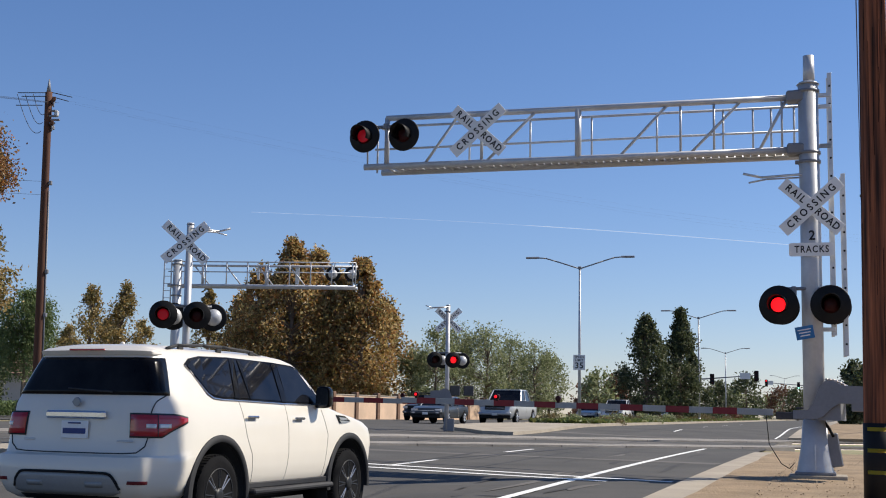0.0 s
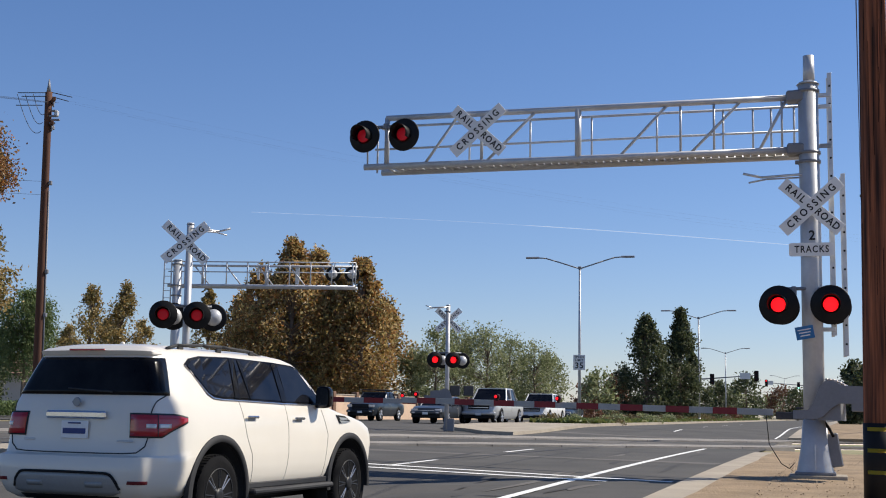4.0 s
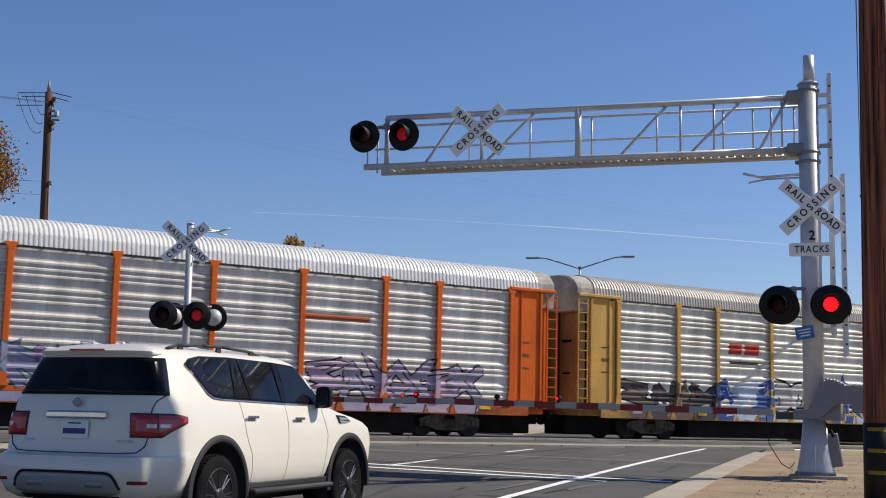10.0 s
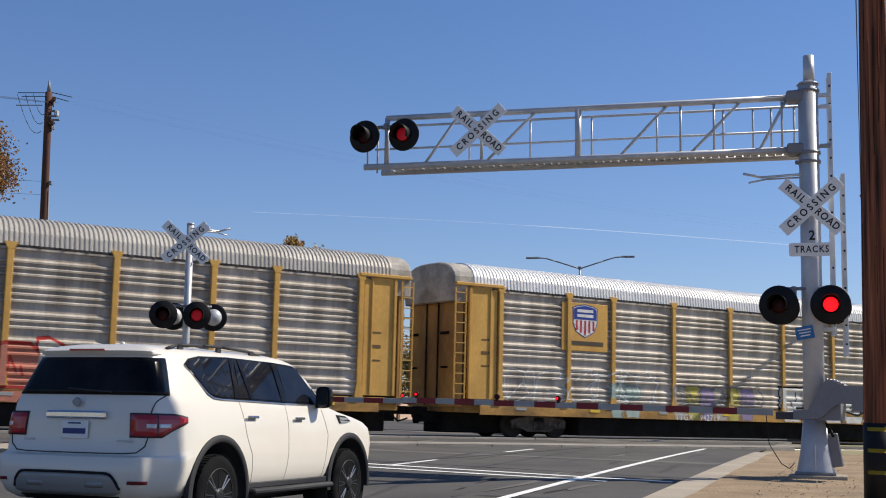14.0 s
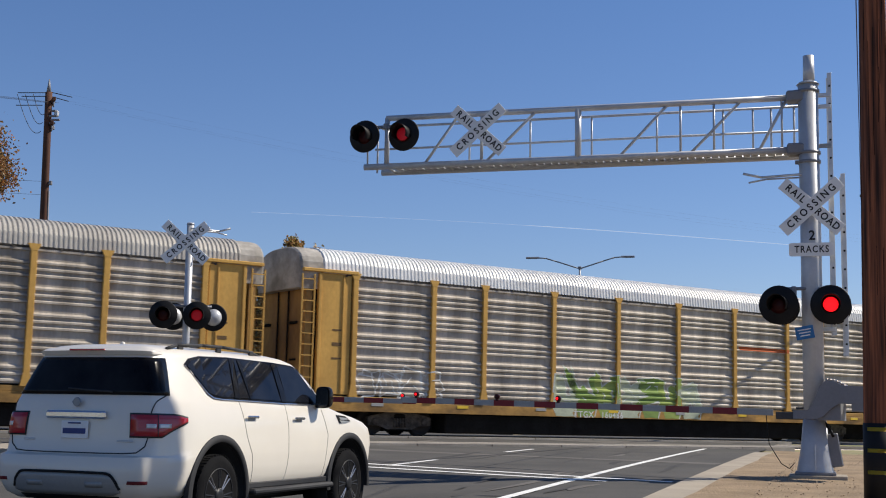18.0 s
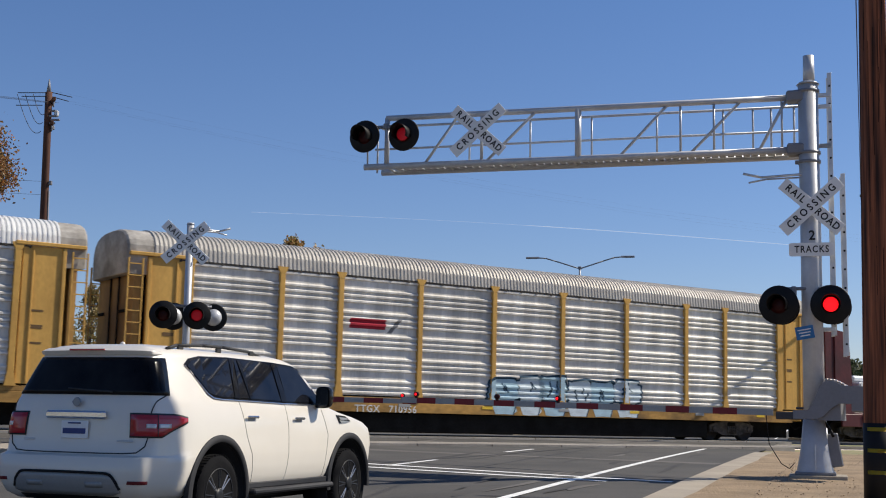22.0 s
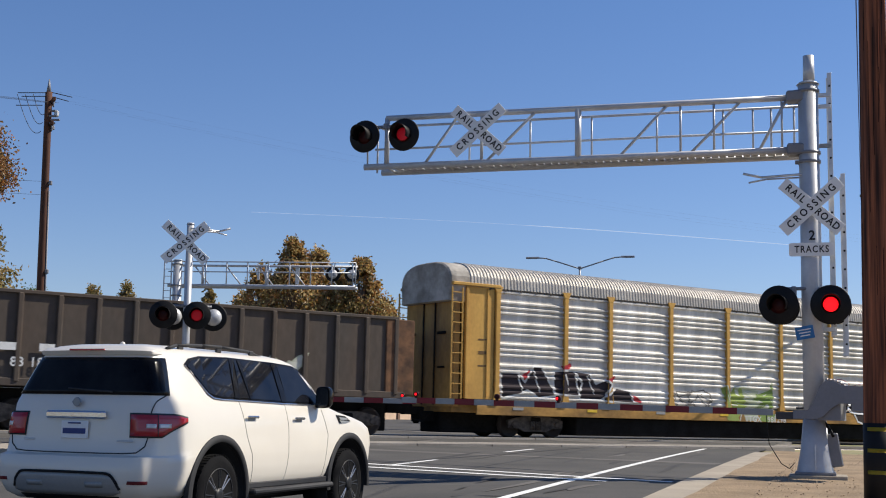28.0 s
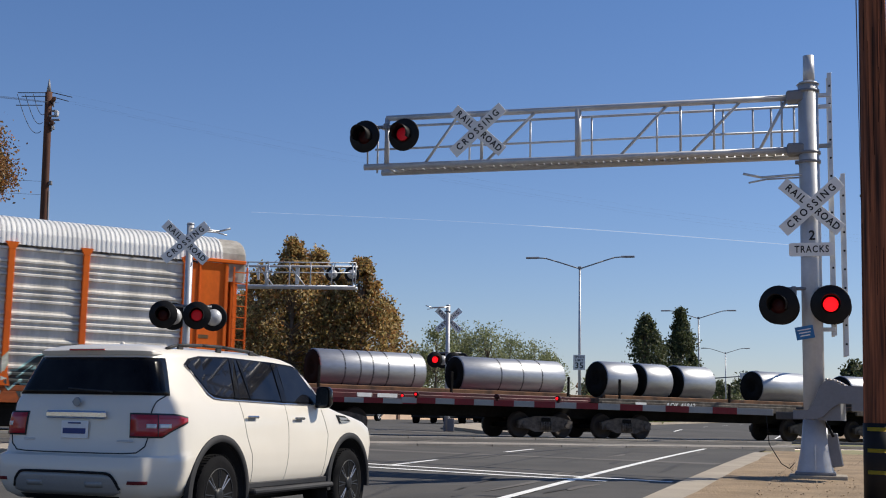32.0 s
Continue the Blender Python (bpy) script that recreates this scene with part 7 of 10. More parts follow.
# plain emblem panels
RED_SIGN = (0.3, 0.03, 0.03)
pnl = pbox(CARS[3], "sign_panel", (-5.86, -1.57, 3.78), (2.42, 0.03, 1.75), spray(RED_SIGN), 0.01, "dark red sign panel with pale bars")
for k, wd_ in enumerate((2.0, 1.45, 1.55)):
    pbox(pnl, "text_bar", (-7.0 + 0.1 + wd_ / 2, -1.59, 4.18 - 0.42 * k), (wd_, 0.006, 0.17), spray(CHALK), 0.002)
for car, xa, za in ((CARS[4], -7.93, 3.86), (CARS[5], -8.28, 3.74)):
    pnl = pbox(car, "sign_panel", (xa, -1.56, za), (1.74 if car is CARS[4] else 2.0, 0.03, 1.62), RACK_YELLOW, 0.01, "yellow panel with a red, white and blue shield")
    sh = [(-0.62, 0.52), (-0.4, 0.6), (0.0, 0.66), (0.4, 0.6), (0.62, 0.52), (0.6, -0.1), (0.46, -0.42), (0.0, -0.66), (-0.46, -0.42), (-0.6, -0.1)]
    f = 1.0 if car is CARS[4] else 0.82
    dz = 0.0 if car is CARS[4] else 0.2
    decal(pnl, "shield", [(xa + u * 1.08 * f, za + dz + v * 1.06 * f) for u, v in sh], (0.05, 0.08, 0.26), -1.576)
    decal(pnl, "shield", [(xa + u * f, za + dz + v * f) for u, v in sh], (0.75, 0.75, 0.75), -1.58)
    decal(pnl, "shield_top", [(xa + u * f * 0.97, za + dz + v * f) for u, v in [(-0.62, 0.5), (-0.4, 0.58), (0.0, 0.64), (0.4, 0.58), (0.62, 0.5), (0.61, 0.06), (-0.61, 0.06)]], (0.04, 0.07, 0.3), -1.584)
    for j in range(5):
        u = -0.44 + 0.22 * j
        lo = -0.36 - 0.22 * (1 - abs(u) / 0.5)
        decal(pnl, "stripe", [(xa + (u - 0.05) * f, za + dz + lo * f), (xa + (u + 0.05) * f, za + dz + lo * f), (xa + (u + 0.05) * f, za + dz + 0.02), (xa + (u - 0.05) * f, za + dz + 0.02)], (0.45, 0.04, 0.05), -1.584)
    for j in range(2):
        decal(pnl, "text_bar", rect(xa - 0.42 * f, xa + 0.42 * f, za + dz + (0.36 - 0.2 * j) * f, za + dz + (0.48 - 0.2 * j) * f), (0.72, 0.72, 0.72), -1.588)
    if car is CARS[5]:
        decal(pnl, "text_bar", rect(xa - 0.8, xa + 0.8, za - 0.62, za - 0.48), (0.1, 0.08, 0.06), -1.58)
# stencils and bars on panels
for c, x0, x1, z0, z1, col in ((7, -5.5, -4.7, 3.48, 3.6, INK), (7, -6.6, -5.4, 3.42, 3.46, INK), (7, -5.6, -4.4, 3.2, 3.3, INK), (7, -5.6, -4.36, 3.0, 3.16, INK), (8, 4.5, 7.07, 3.32, 3.46, (0.5, 0.13, 0.05)), (10, -6.3, -4.87, 3.13, 3.17, INK), (10, -6.3, -4.87, 3.55, 3.59, INK), (10, -6.3, -6.26, 3.13, 3.59, INK),
                           (10, -4.91, -4.87, 3.13, 3.59, INK), (10, -6.0, -5.2, 3.26, 3.46, INK), (11, -6.67, -5.42, 3.2, 3.5, (0.4, 0.03, 0.05)),
                           (0, 4.4, 5.9, 3.36, 3.5, (0.5, 0.13, 0.05)), (1, 4.22, 6.51, 3.4, 3.54, (0.5, 0.13, 0.05)), (14, 4.52, 6.74, 3.26, 3.38, (0.5, 0.13, 0.05)), (9, 4.88, 7.2, 3.45, 3.6, (0.5, 0.13, 0.05)), (2, -6.42, -5.75, 3.16, 3.56, (0.5, 0.06, 0.05)), (2, -5.6, -4.84, 3.16, 3.56, (0.5, 0.06, 0.05)), 
                           (2, -6.4, -4.9, 2.8, 2.9, INK)):
    decal(CARS[c], "stencil_bar", rect(x0, x1, z0, z1), col, -1.564)
decal(CARS[11], "stencil_bar", [(-5.36, 3.1), (-5.2, 3.1), (-4.84, 3.54), (-5.0, 3.54)], (0.2, 0.2, 0.2), -1.564)
for x0, x1 in ((-9.09, -8.95), (-7.53, -7.39)):
    decal(CARS[13], "stencil_bar", rect(x0, x1, 3.31, 3.86), INK, -1.6)
decal(CARS[13], "stencil_bar", rect(-8.8, -7.7, 3.44, 3.74), INK, -1.6)
# huge block letters
BLOCKS = (("M", -11.85, -8.0, [(0, 0), (0, 1), (0.42, 1), (0.5, 0.72), (0.6, 1), (1, 1), (1, 0), (0.66, 0), (0.62, 0.14), (0.58, 0), (0.37, 0), (0.33, 0.14), (0.29, 0)], ()),
          ("O", -7.62, -5.1, [(0, 0), (0.02, 0.8), (0.1, 0.94), (0.28, 1), (0.72, 1), (0.9, 0.94), (0.98, 0.8), (1, 0)], ([(0.42, 0.2), (0.45, 0.15), (0.52, 0.15), (0.55, 0.2), (0.55, 0.54), (0.5, 0.6), (0.44, 0.54)],)),
          ("R", -4.38, -1.5, [(0, 0), (0, 1), (0.55, 1), (0.72, 0.95), (0.78, 0.8), (0.76, 0.58), (0.92, 0.5), (1, 0.36), (1, 0), (0.56, 0), (0.5, 0.24), (0.43, 0.24), (0.42, 0)], ([(0.38, 0.4), (0.47, 0.4), (0.47, 0.62), (0.38, 0.62)],)),
          ("E", -0.62, 2.15, [(0, 0), (0, 1), (0.97, 1), (1, 0.64), (0.48, 0.64), (0.48, 0.44), (1, 0.44), (1, 0.22), (0.48, 0.22), (0.48, 0)], ()),
          ("N", 2.75, 6.75, [(0, 0), (0, 1), (0.42, 1), (0.62, 0.52), (0.64, 1), (1, 1), (1, 0), (0.62, 0), (0.36, 0.5), (0.36, 0)], ()))
for ch, x0, x1, out, slits in BLOCKS:
    place = lambda o, g=0.0: [(x0 - g + (x1 - x0 + 2 * g) * u, 1.2 - g * 2.4 + (2.88 + g * 3.0) * v) for u, v in o]
    white = coat("graffiti_letter", [place([(0, 0.125), (0.0, 0.99), (0.3, 1.0), (0.99, 0.99), (1.0, 0.125)], 0.2)], CHALK, CARS[9], CARS[9], -1.56, 0.002, "white edge of a tall painted letter")
    letter = coat("graffiti_letter", [place(out)], (0.045, 0.045, 0.048), CARS[9], CARS[9], -1.56, 0.005, "tall dark block letter with white edge")
    if slits:
        coat("graffiti_stroke", [place(o) for o in slits], CHALK, letter, CARS[9], -1.56, 0.008)
for x0, x1 in ((-12.0, -11.5), (-7.95, -7.5), (-4.9, -4.3), (-1.6, -1.1), (0.8, 1.3), (2.3, 2.7), (6.6, 7.0)):
    coat("graffiti_stroke", [[(x0, 1.15), (x1, 1.15), (x1 - 0.08, 0.72), (x0 + 0.05, 0.74)]], CHALK, CARS[9], CARS[9], -1.56, 0.004)
# white number stencils on the sills
for c, x, txt in ((0, -1.9, "693527"), (4, -5.6, "980766"), (5, -3.2, "942719"), (8, -2.4, "160486"), (9, -4.2, "953141"), (11, -5.5, "710956"), (12, 0.4, "981298"), (14, -8.6, "985"), (7, -5.8, "980599"), (3, -4.6, "604")):
    part("number", text_mesh(txt, 0.3, 0.002, 0.003), spray(CHALK), CARS[c], "white stencilled car number", pose(x + 0.75, -1.566, 0.8))
    part("letters", text_mesh("TTGX", 0.3, 0.002, 0.003), spray(CHALK), CARS[c], "", pose(x - 0.5, -1.566, 0.8))
# small stencils on the end panels
for c in range(15):
    for sx in (-1, 1):
        for k in range(3):
            pbox(CARS[c], "text_bar", (sx * 12.35, -1.565, 3.1 - 0.42 * k), (0.34, 0.006, 0.05 + 0.05 * (k == 1)), spray((0.16, 0.1, 0.05)), 0.001)
part("letters", text_mesh("B1", 0.36, 0.002, 0.006), spray(CHALK), CARS[0], "white stencil reading B1", pose(13.0, -1.575, 2.35))
pbox(CARS[0], "warning_label", (12.5, -1.566, 1.5), (0.45, 0.006, 0.3), LOCO_YELLOW, 0.001, "yellow warning label")


def bubble_letter(car, paths, dots, w, fill, line, face):
    """A letter drawn with a fat cap along smooth paths: a dark edge under a pale fill."""
    runs = [curve_through(p) for p in paths]
    bars = lambda g: [stroke(p, q, g, g) for r in runs for p, q in zip(r, r[1:])] + [ring_of(x, z, r + g - w) for x, z, r in dots]
    letter = coat("graffiti_letter", bars(w + 0.042), line, car, car, face, 0.002)
    bm = bmesh.new()
    for k, o in enumerate(bars(w)):
        prism(bm, o, "y", face - 0.03 - 0.0006 * k, face - 0.02)
    part("graffiti_fill", bm, spray(fill), letter)


SWASH = (
    (((3.37, 2.2), (3.1, 2.06), (3.08, 1.88), (3.3, 1.74), (3.76, 1.72), (3.93, 1.62), (3.76, 1.5), (3.2, 1.55)), ()),
    (((4.1, 1.9), (4.2, 1.72), (4.5, 1.56)), ((4.13, 2.16, 0.2),)),
    (((5.3, 2.22), (4.76, 2.18), (4.8, 1.9), (5.45, 1.84), (5.72, 1.74), (5.55, 1.56), (4.7, 1.5)), ()),
    (((5.98, 1.92), (6.08, 1.7), (6.0, 1.42)), ((6.04, 2.15, 0.18),)),
    (((6.4, 2.05), (6.72, 1.8), (6.95, 1.5)), ()), (((6.5, 1.45), (6.7, 1.9), (7.2, 2.12), (7.5, 1.96), (7.36, 1.8)), ()), (((6.85, 1.8), (7.3, 1.7), (7.45, 1.44)), ()),
)
for path, dots in SWASH:
    bubble_letter(HOPPERS[0], (path,), dots, 0.09, (0.64, 0.6, 0.53), (0.035, 0.035, 0.04), -1.545)
for x0, x1, z0, z1 in ((8.0, 8.35, 1.6, 1.9), (2.55, 2.9, 1.6, 2.0)):
    coat("graffiti_stroke", [stroke((x0, z0), (x0 + 0.1, z1), 0.014, 0.01), stroke((x0 + 0.1, z1), (x1, z0 + 0.05), 0.014, 0.01), stroke((x0, z0 + 0.15), (x1, z1 - 0.04), 0.012, 0.01)], (0.2, 0.19, 0.18), HOPPERS[0], HOPPERS[0], -1.545, 0.003)
pbox(HOPPERS[0], "notice_plate", (8.55, -1.545, 1.72), (0.36, 0.008, 0.24), SIGNBLACK, 0.001, "black stencilled data panel")
for x in (1.5, 9.95):
    pbox(HOPPERS[0], "reflector_strip", (x, -1.54, 1.75), (0.13, 0.008, 0.7), LOCO_YELLOW, 0.001, "worn yellow reflective strip")
graffiti(HOPPERS[2], 0.9, 2.3, 2.3, 3.4, "faint", 3, 62, -1.56)
graffiti(HOPPERS[2], 2.61, 5.72, 1.3, 2.5, "faint", 4, 63, -1.56)
graffiti(HOPPERS[2], 5.96, 8.6, 1.3, 2.5, "puff", 3, 64, -1.56)
graffiti(HOPPERS[2], 8.7, 9.9, 1.3, 2.0, "faint", 3, 69, -1.56)
side_marks(HOPPERS[2], 2.2, -1.56, 2.55, 0.26, SIGNBLACK, "CEMX", ())
graffiti(HOPPERS[3], 1.94, 9.86, 1.25, 2.45, "redblack", 6, 65, -1.56)
graffiti(GONDOLAS[1], 5.4, 7.0, 1.3, 2.05, "faint", 2, 66, -1.466)
graffiti(GONDOLAS[1], 7.5, 10.8, 1.25, 2.1, "pale", 3, 67, -1.466)
graffiti(GONDOLAS[0], 1.5, 6.5, 1.3, 2.3, "faint", 4, 68, -1.466)
for x, z, w, h in ((1.3, 3.2, 1.4, 0.8), (9.9, 3.0, 1.2, 1.2)):
    rg = random.Random(int(x * 10))
    out = [(x + math.cos(a) * w / 2 * rg.uniform(0.7, 1.1), z + math.sin(a) * h / 2 * rg.uniform(0.7, 1.1)) for a in (2 * math.pi * k / 16 for k in range(16))]
    bm = bmesh.new()
    prism(bm, out, "y", -1.556, -1.552)
    part("rust_stain", bm, RUST, HOPPERS[1], "orange-brown rust stain")
# ---- vehicles ----
SEAM = mat("panel gap shade", (0.3, 0.28, 0.25), 0.7, var=0.1)
PEARL = mat("pearl white car paint", (0.7, 0.655, 0.575), 0.3, var=0.03, scale=0.8, fine=3, coat=0.6)
CARGLASS = mat("tinted car glass", (0.004, 0.005, 0.009), 0.03, var=0.1, spec=0.22)
REARGLASS = mat("black tinted rear glass", (0.003, 0.003, 0.004), 0.08, var=0.1, spec=0.12)
CHROME = mat("chrome", (0.6, 0.62, 0.66), 0.16, 0.95, var=0.05)
PLASTIC = mat("dark grey plastic", (0.028, 0.028, 0.03), 0.65, var=0.15)
BUMPERGREY = mat("silver grey bumper insert", (0.3, 0.31, 0.31), 0.45, 0.2, var=0.1)
TAILRED = mat("red tail lamp glass", (0.42, 0.012, 0.024), 0.12, var=0.15, coat=0.5)
REFLECTRED = mat("dark red reflector", (0.14, 0.006, 0.01), 0.3, var=0.15)
TAILCLEAR = mat("clear lamp glass", (0.6, 0.58, 0.58), 0.15, 0.2, var=0.1, coat=0.5)
PLATEBLUE = mat("number plate print", (0.04, 0.06, 0.2), 0.5)
RIM = mat("dark machined rim", (0.008, 0.008, 0.009), 0.45, 0.0, var=0.1)
SPOKE = mat("machined spoke edge", (0.3, 0.3, 0.31), 0.25, 0.7, var=0.1)
RIMSILVER = mat("silver rim", (0.55, 0.56, 0.58), 0.3, 0.7, var=0.1)


def crisp(ob, deg=38):
    ob.data.set_sharp_from_angle(angle=radians(deg))
    return ob


def car_wheel(parent, x, y, r, wide, rim, side):
    """Tyre with tread blocks and a spoked rim; side -1 or 1 tells which way it faces."""
    near = rim is RIM
    bm = bmesh.new()
    lathe(bm, [(r * 0.66, -wide / 2), (r * 0.8, -wide / 2 - 0.008), (r * 0.94, -wide / 2 + 0.006), (r - 0.004, -wide / 2 + 0.035), (r - 0.004, wide / 2 - 0.035), (r * 0.94, wide / 2 - 0.006), (r * 0.8, wide / 2 + 0.008), (r * 0.66, wide / 2)], (0, 0, 0), "x", 40)
    if near:
        for k in range(56):
            a = 2 * math.pi * k / 56
            for o in (-0.085, 0.0, 0.085):
                box(bm, (o + 0.006 * math.sin(k * 1.7), 0, r - 0.004), (0.074, 0.03, 0.007), pose(0, 0, 0, math.degrees(a) + o * 25, 0, 0))
    w = part("wheel", bm, RUBBER, parent, "black tyre with spoked rim", pose(x, y, r, 0, 0, 0 if side > 0 else 180))
    bm = bmesh.new()
    lathe(bm, [(r * 0.66, wide / 2 - 0.012), (r * 0.675, wide / 2 + 0.006), (r * 0.64, wide / 2 + 0.006), (r * 0.61, wide / 2 - 0.07), (0.0005, wide / 2 - 0.08)], (0, 0, 0), "x", 36)
    part("rim", bm, rim, w)
    n = 8 if near else 6
    for k in range(n):
        bm = bmesh.new()
        a = 2 * math.pi * k / n
        for d in (-0.1, 0.1):
            c, s = math.cos(a + d), math.sin(a + d)
            tube(bm, (wide / 2 - 0.006, 0.07 * math.cos(a + d * 0.5), 0.07 * math.sin(a + d * 0.5)), (wide / 2 - 0.004, r * 0.63 * c, r * 0.63 * s), 0.013 if near else 0.02, 0.011 if near else 0.018, 6)
        part("spoke", bm, (SPOKE if k % 2 else rim) if near else rim, w)
    bm = bmesh.new()
    lathe(bm, [(0.085, wide / 2 - 0.03), (0.08, wide / 2 + 0.012), (0.04, wide / 2 + 0.02), (0.0005, wide / 2 + 0.02)], (0, 0, 0), "x", 18)
    part("hub_cap", bm, rim, w)
    return w


# plan outlines of the body at rising heights: z, half-width, rear y, front y, corner size
SUV_RINGS = ((0.40, 0.86, -1.10, 3.84, 0.5), (0.46, 0.94, -1.20, 3.92, 0.62), (0.56, 0.985, -1.255, 3.98, 0.66), (0.66, 1.005, -1.27, 4.0, 0.66), (0.76, 1.012, -1.265, 4.02, 0.66), (0.815, 1.014, -1.24, 4.02, 0.62), (0.835, 1.014, -1.15, 4.02, 0.52), (0.88, 1.013, -1.125, 4.02, 0.35), (0.98, 1.01, -1.11, 4.0, 0.35), (1.07, 1.004, -1.105, 3.95, 0.35), (1.14, 0.998, -1.1, 3.78, 0.35), (1.2, 0.99, -1.095, 3.48, 0.35),
             (1.26, 0.978, -1.085, 3.08, 0.35), (1.31, 0.966, -1.075, 2.82, 0.35), (1.345, 0.955, -1.065, 2.66, 0.35), (1.375, 0.945, -1.05, 2.6, 0.35), (1.5, 0.895, -1.01, 2.48, 0.38), (1.62, 0.845, -0.97, 2.36, 0.36), (1.74, 0.79, -0.93, 2.22, 0.34), (1.8, 0.76, -0.91, 2.1, 0.32), (1.845, 0.715, -0.875, 1.92, 0.3), (1.875, 0.64, -0.81, 1.68, 0.28), (1.9, 0.5, -0.66, 1.35, 0.24), (1.915, 0.25, -0.35, 0.8, 0.12), (1.92, 0.02, 0.0, 0.3, 0.01))
SUV_Z = [r[0] for r in SUV_RINGS]


SUV_CORNER = ((0.0, 0.0), (0.25, 0.008), (0.4, 0.03), (0.5, 0.07), (0.56, 0.13), (0.61, 0.22), (0.69, 0.35), (0.78, 0.5), (0.88, 0.68), (0.95, 0.84), (1.0, 1.0))


def suv_outline(z):
    """Half the plan outline at a height, from the middle of the tail round the side to the middle of the nose."""
    w, yr, yf, c = (float(np.interp(z, SUV_Z, [r[k] for r in SUV_RINGS])) for k in (1, 2, 3, 4))
    c = min(c, w * 0.96)
    low = float(np.interp(z, (0.8, 0.9), (1, 0)))
    e = 2 / (2.4 - 0.25 * low)
    cx, cy = min(0.2 + 0.02 * low, c * 0.6), min(0.55, c * 1.6)
    pts = [((w - cx) * k / 6, 0.0, yr) for k in range(6)]
    for u, v in SUV_CORNER:
        pts.append((w - cx + cx * u, 0.0, yr + cy * v))
    for k in range(1, 24):
        pts.append((w, 0.0, yr + cy + (yf - yr - cy - 0.3) * k / 24))
    d = min(c, float(np.interp(z, (0.4, 1.0, 1.3, 1.345, 1.8), (0.36, 0.36, 0.3, 0.16, 0.16))))
    for k in range(11):
        t = radians(9 * k)
        pts.append((w - d + d * max(0.0, math.cos(t)) ** e, 0.0, yf - d + d * math.sin(t) ** e))
    pts += [((w - d) * (6 - k) / 6, 0.0, yf) for k in range(1, 7)]
    out = []
    for x, _, y in pts:
        bow = 0.07 * (x / max(w, 0.1)) ** 2
        mid = (yr + yf) / 2
        out.append((x, y + bow if y < mid else y - bow * (1.0 if y > yf - 0.4 else 0.0)))
    return out


def suv_at(f, z, off=0.0, sy=1):
    """A point of the body's skin: f counts along the half outline, off stands off it."""
    o = suv_outline(z)
    k = min(len(o) - 2, max(0, int(f)))
    (x0, y0), (x1, y1) = o[k], o[k + 1]
    t = f - k
    nx, ny = y1 - y0, x0 - x1
    L = math.hypot(nx, ny) or 1.0
    return (sy * (x0 + (x1 - x0) * t + nx / L * off), y0 + (y1 - y0) * t + ny / L * off, z)


def suv_find(z, x=None, y=None):
    """Where along the half outline the tail reaches x, or the flank reaches y."""
    o = suv_outline(z)
    for k in range(len(o) // 2 + 20):
        (x0, y0), (x1, y1) = o[k], o[k + 1]
        if x is not None and x1 >= x:
            return k + (x - x0) / max(1e-6, x1 - x0)
        if y is not None and k > 5 and y1 >= y:
            return k + (y - y0) / max(1e-6, y1 - y0)
    return 16.0


def suv_side(y, z, off=0.0, sy=1):
    return suv_at(suv_find(z, y=y), z, off, sy)


def cut_holes(bm, holes):
    """Cuts cylinders along x out of a closed mesh."""
    c = bmesh.new()
    for y, z, r in holes:
        for x0, x1 in ((-1.4, -0.62), (0.62, 1.4)):
            tube(c, (x0, y, z), (x1, y, z), r, None, 40)
    bmesh.ops.recalc_face_normals(c, faces=c.faces)
    body, tool = bpy.data.objects.new("uncut", finish(bm, "uncut")), bpy.data.objects.new("tool", finish(c, "tool"))
    for ob in (body, tool):
        scene.collection.objects.link(ob)
    md = body.modifiers.new("cut", "BOOLEAN")
    md.object, md.operation, md.solver = tool, "DIFFERENCE", "EXACT"
    bpy.context.view_layer.update()
    me = bpy.data.meshes.new_from_object(body.evaluated_get(bpy.context.evaluated_depsgraph_get()))
    bpy.data.objects.remove(body)
    bpy.data.objects.remove(tool)
    me.materials.clear()
    return me


def skin_strip(bm, fs, zs, off, sy, thick=0.012):
    """A plate that lies on the body's skin: fs along the outline, zs a pair of heights for each."""
    rows = [[suv_at(f, z0 + (z1 - z0) * k / 4, off, sy) for k in range(5)] for f, (z0, z1) in zip(fs, zs)]
    loft(bm, rows, close=False, caps=False)
    bmesh.ops.recalc_face_normals(bm, faces=bm.faces)
    bmesh.ops.solidify(bm, geom=bm.faces[:], thickness=thick)


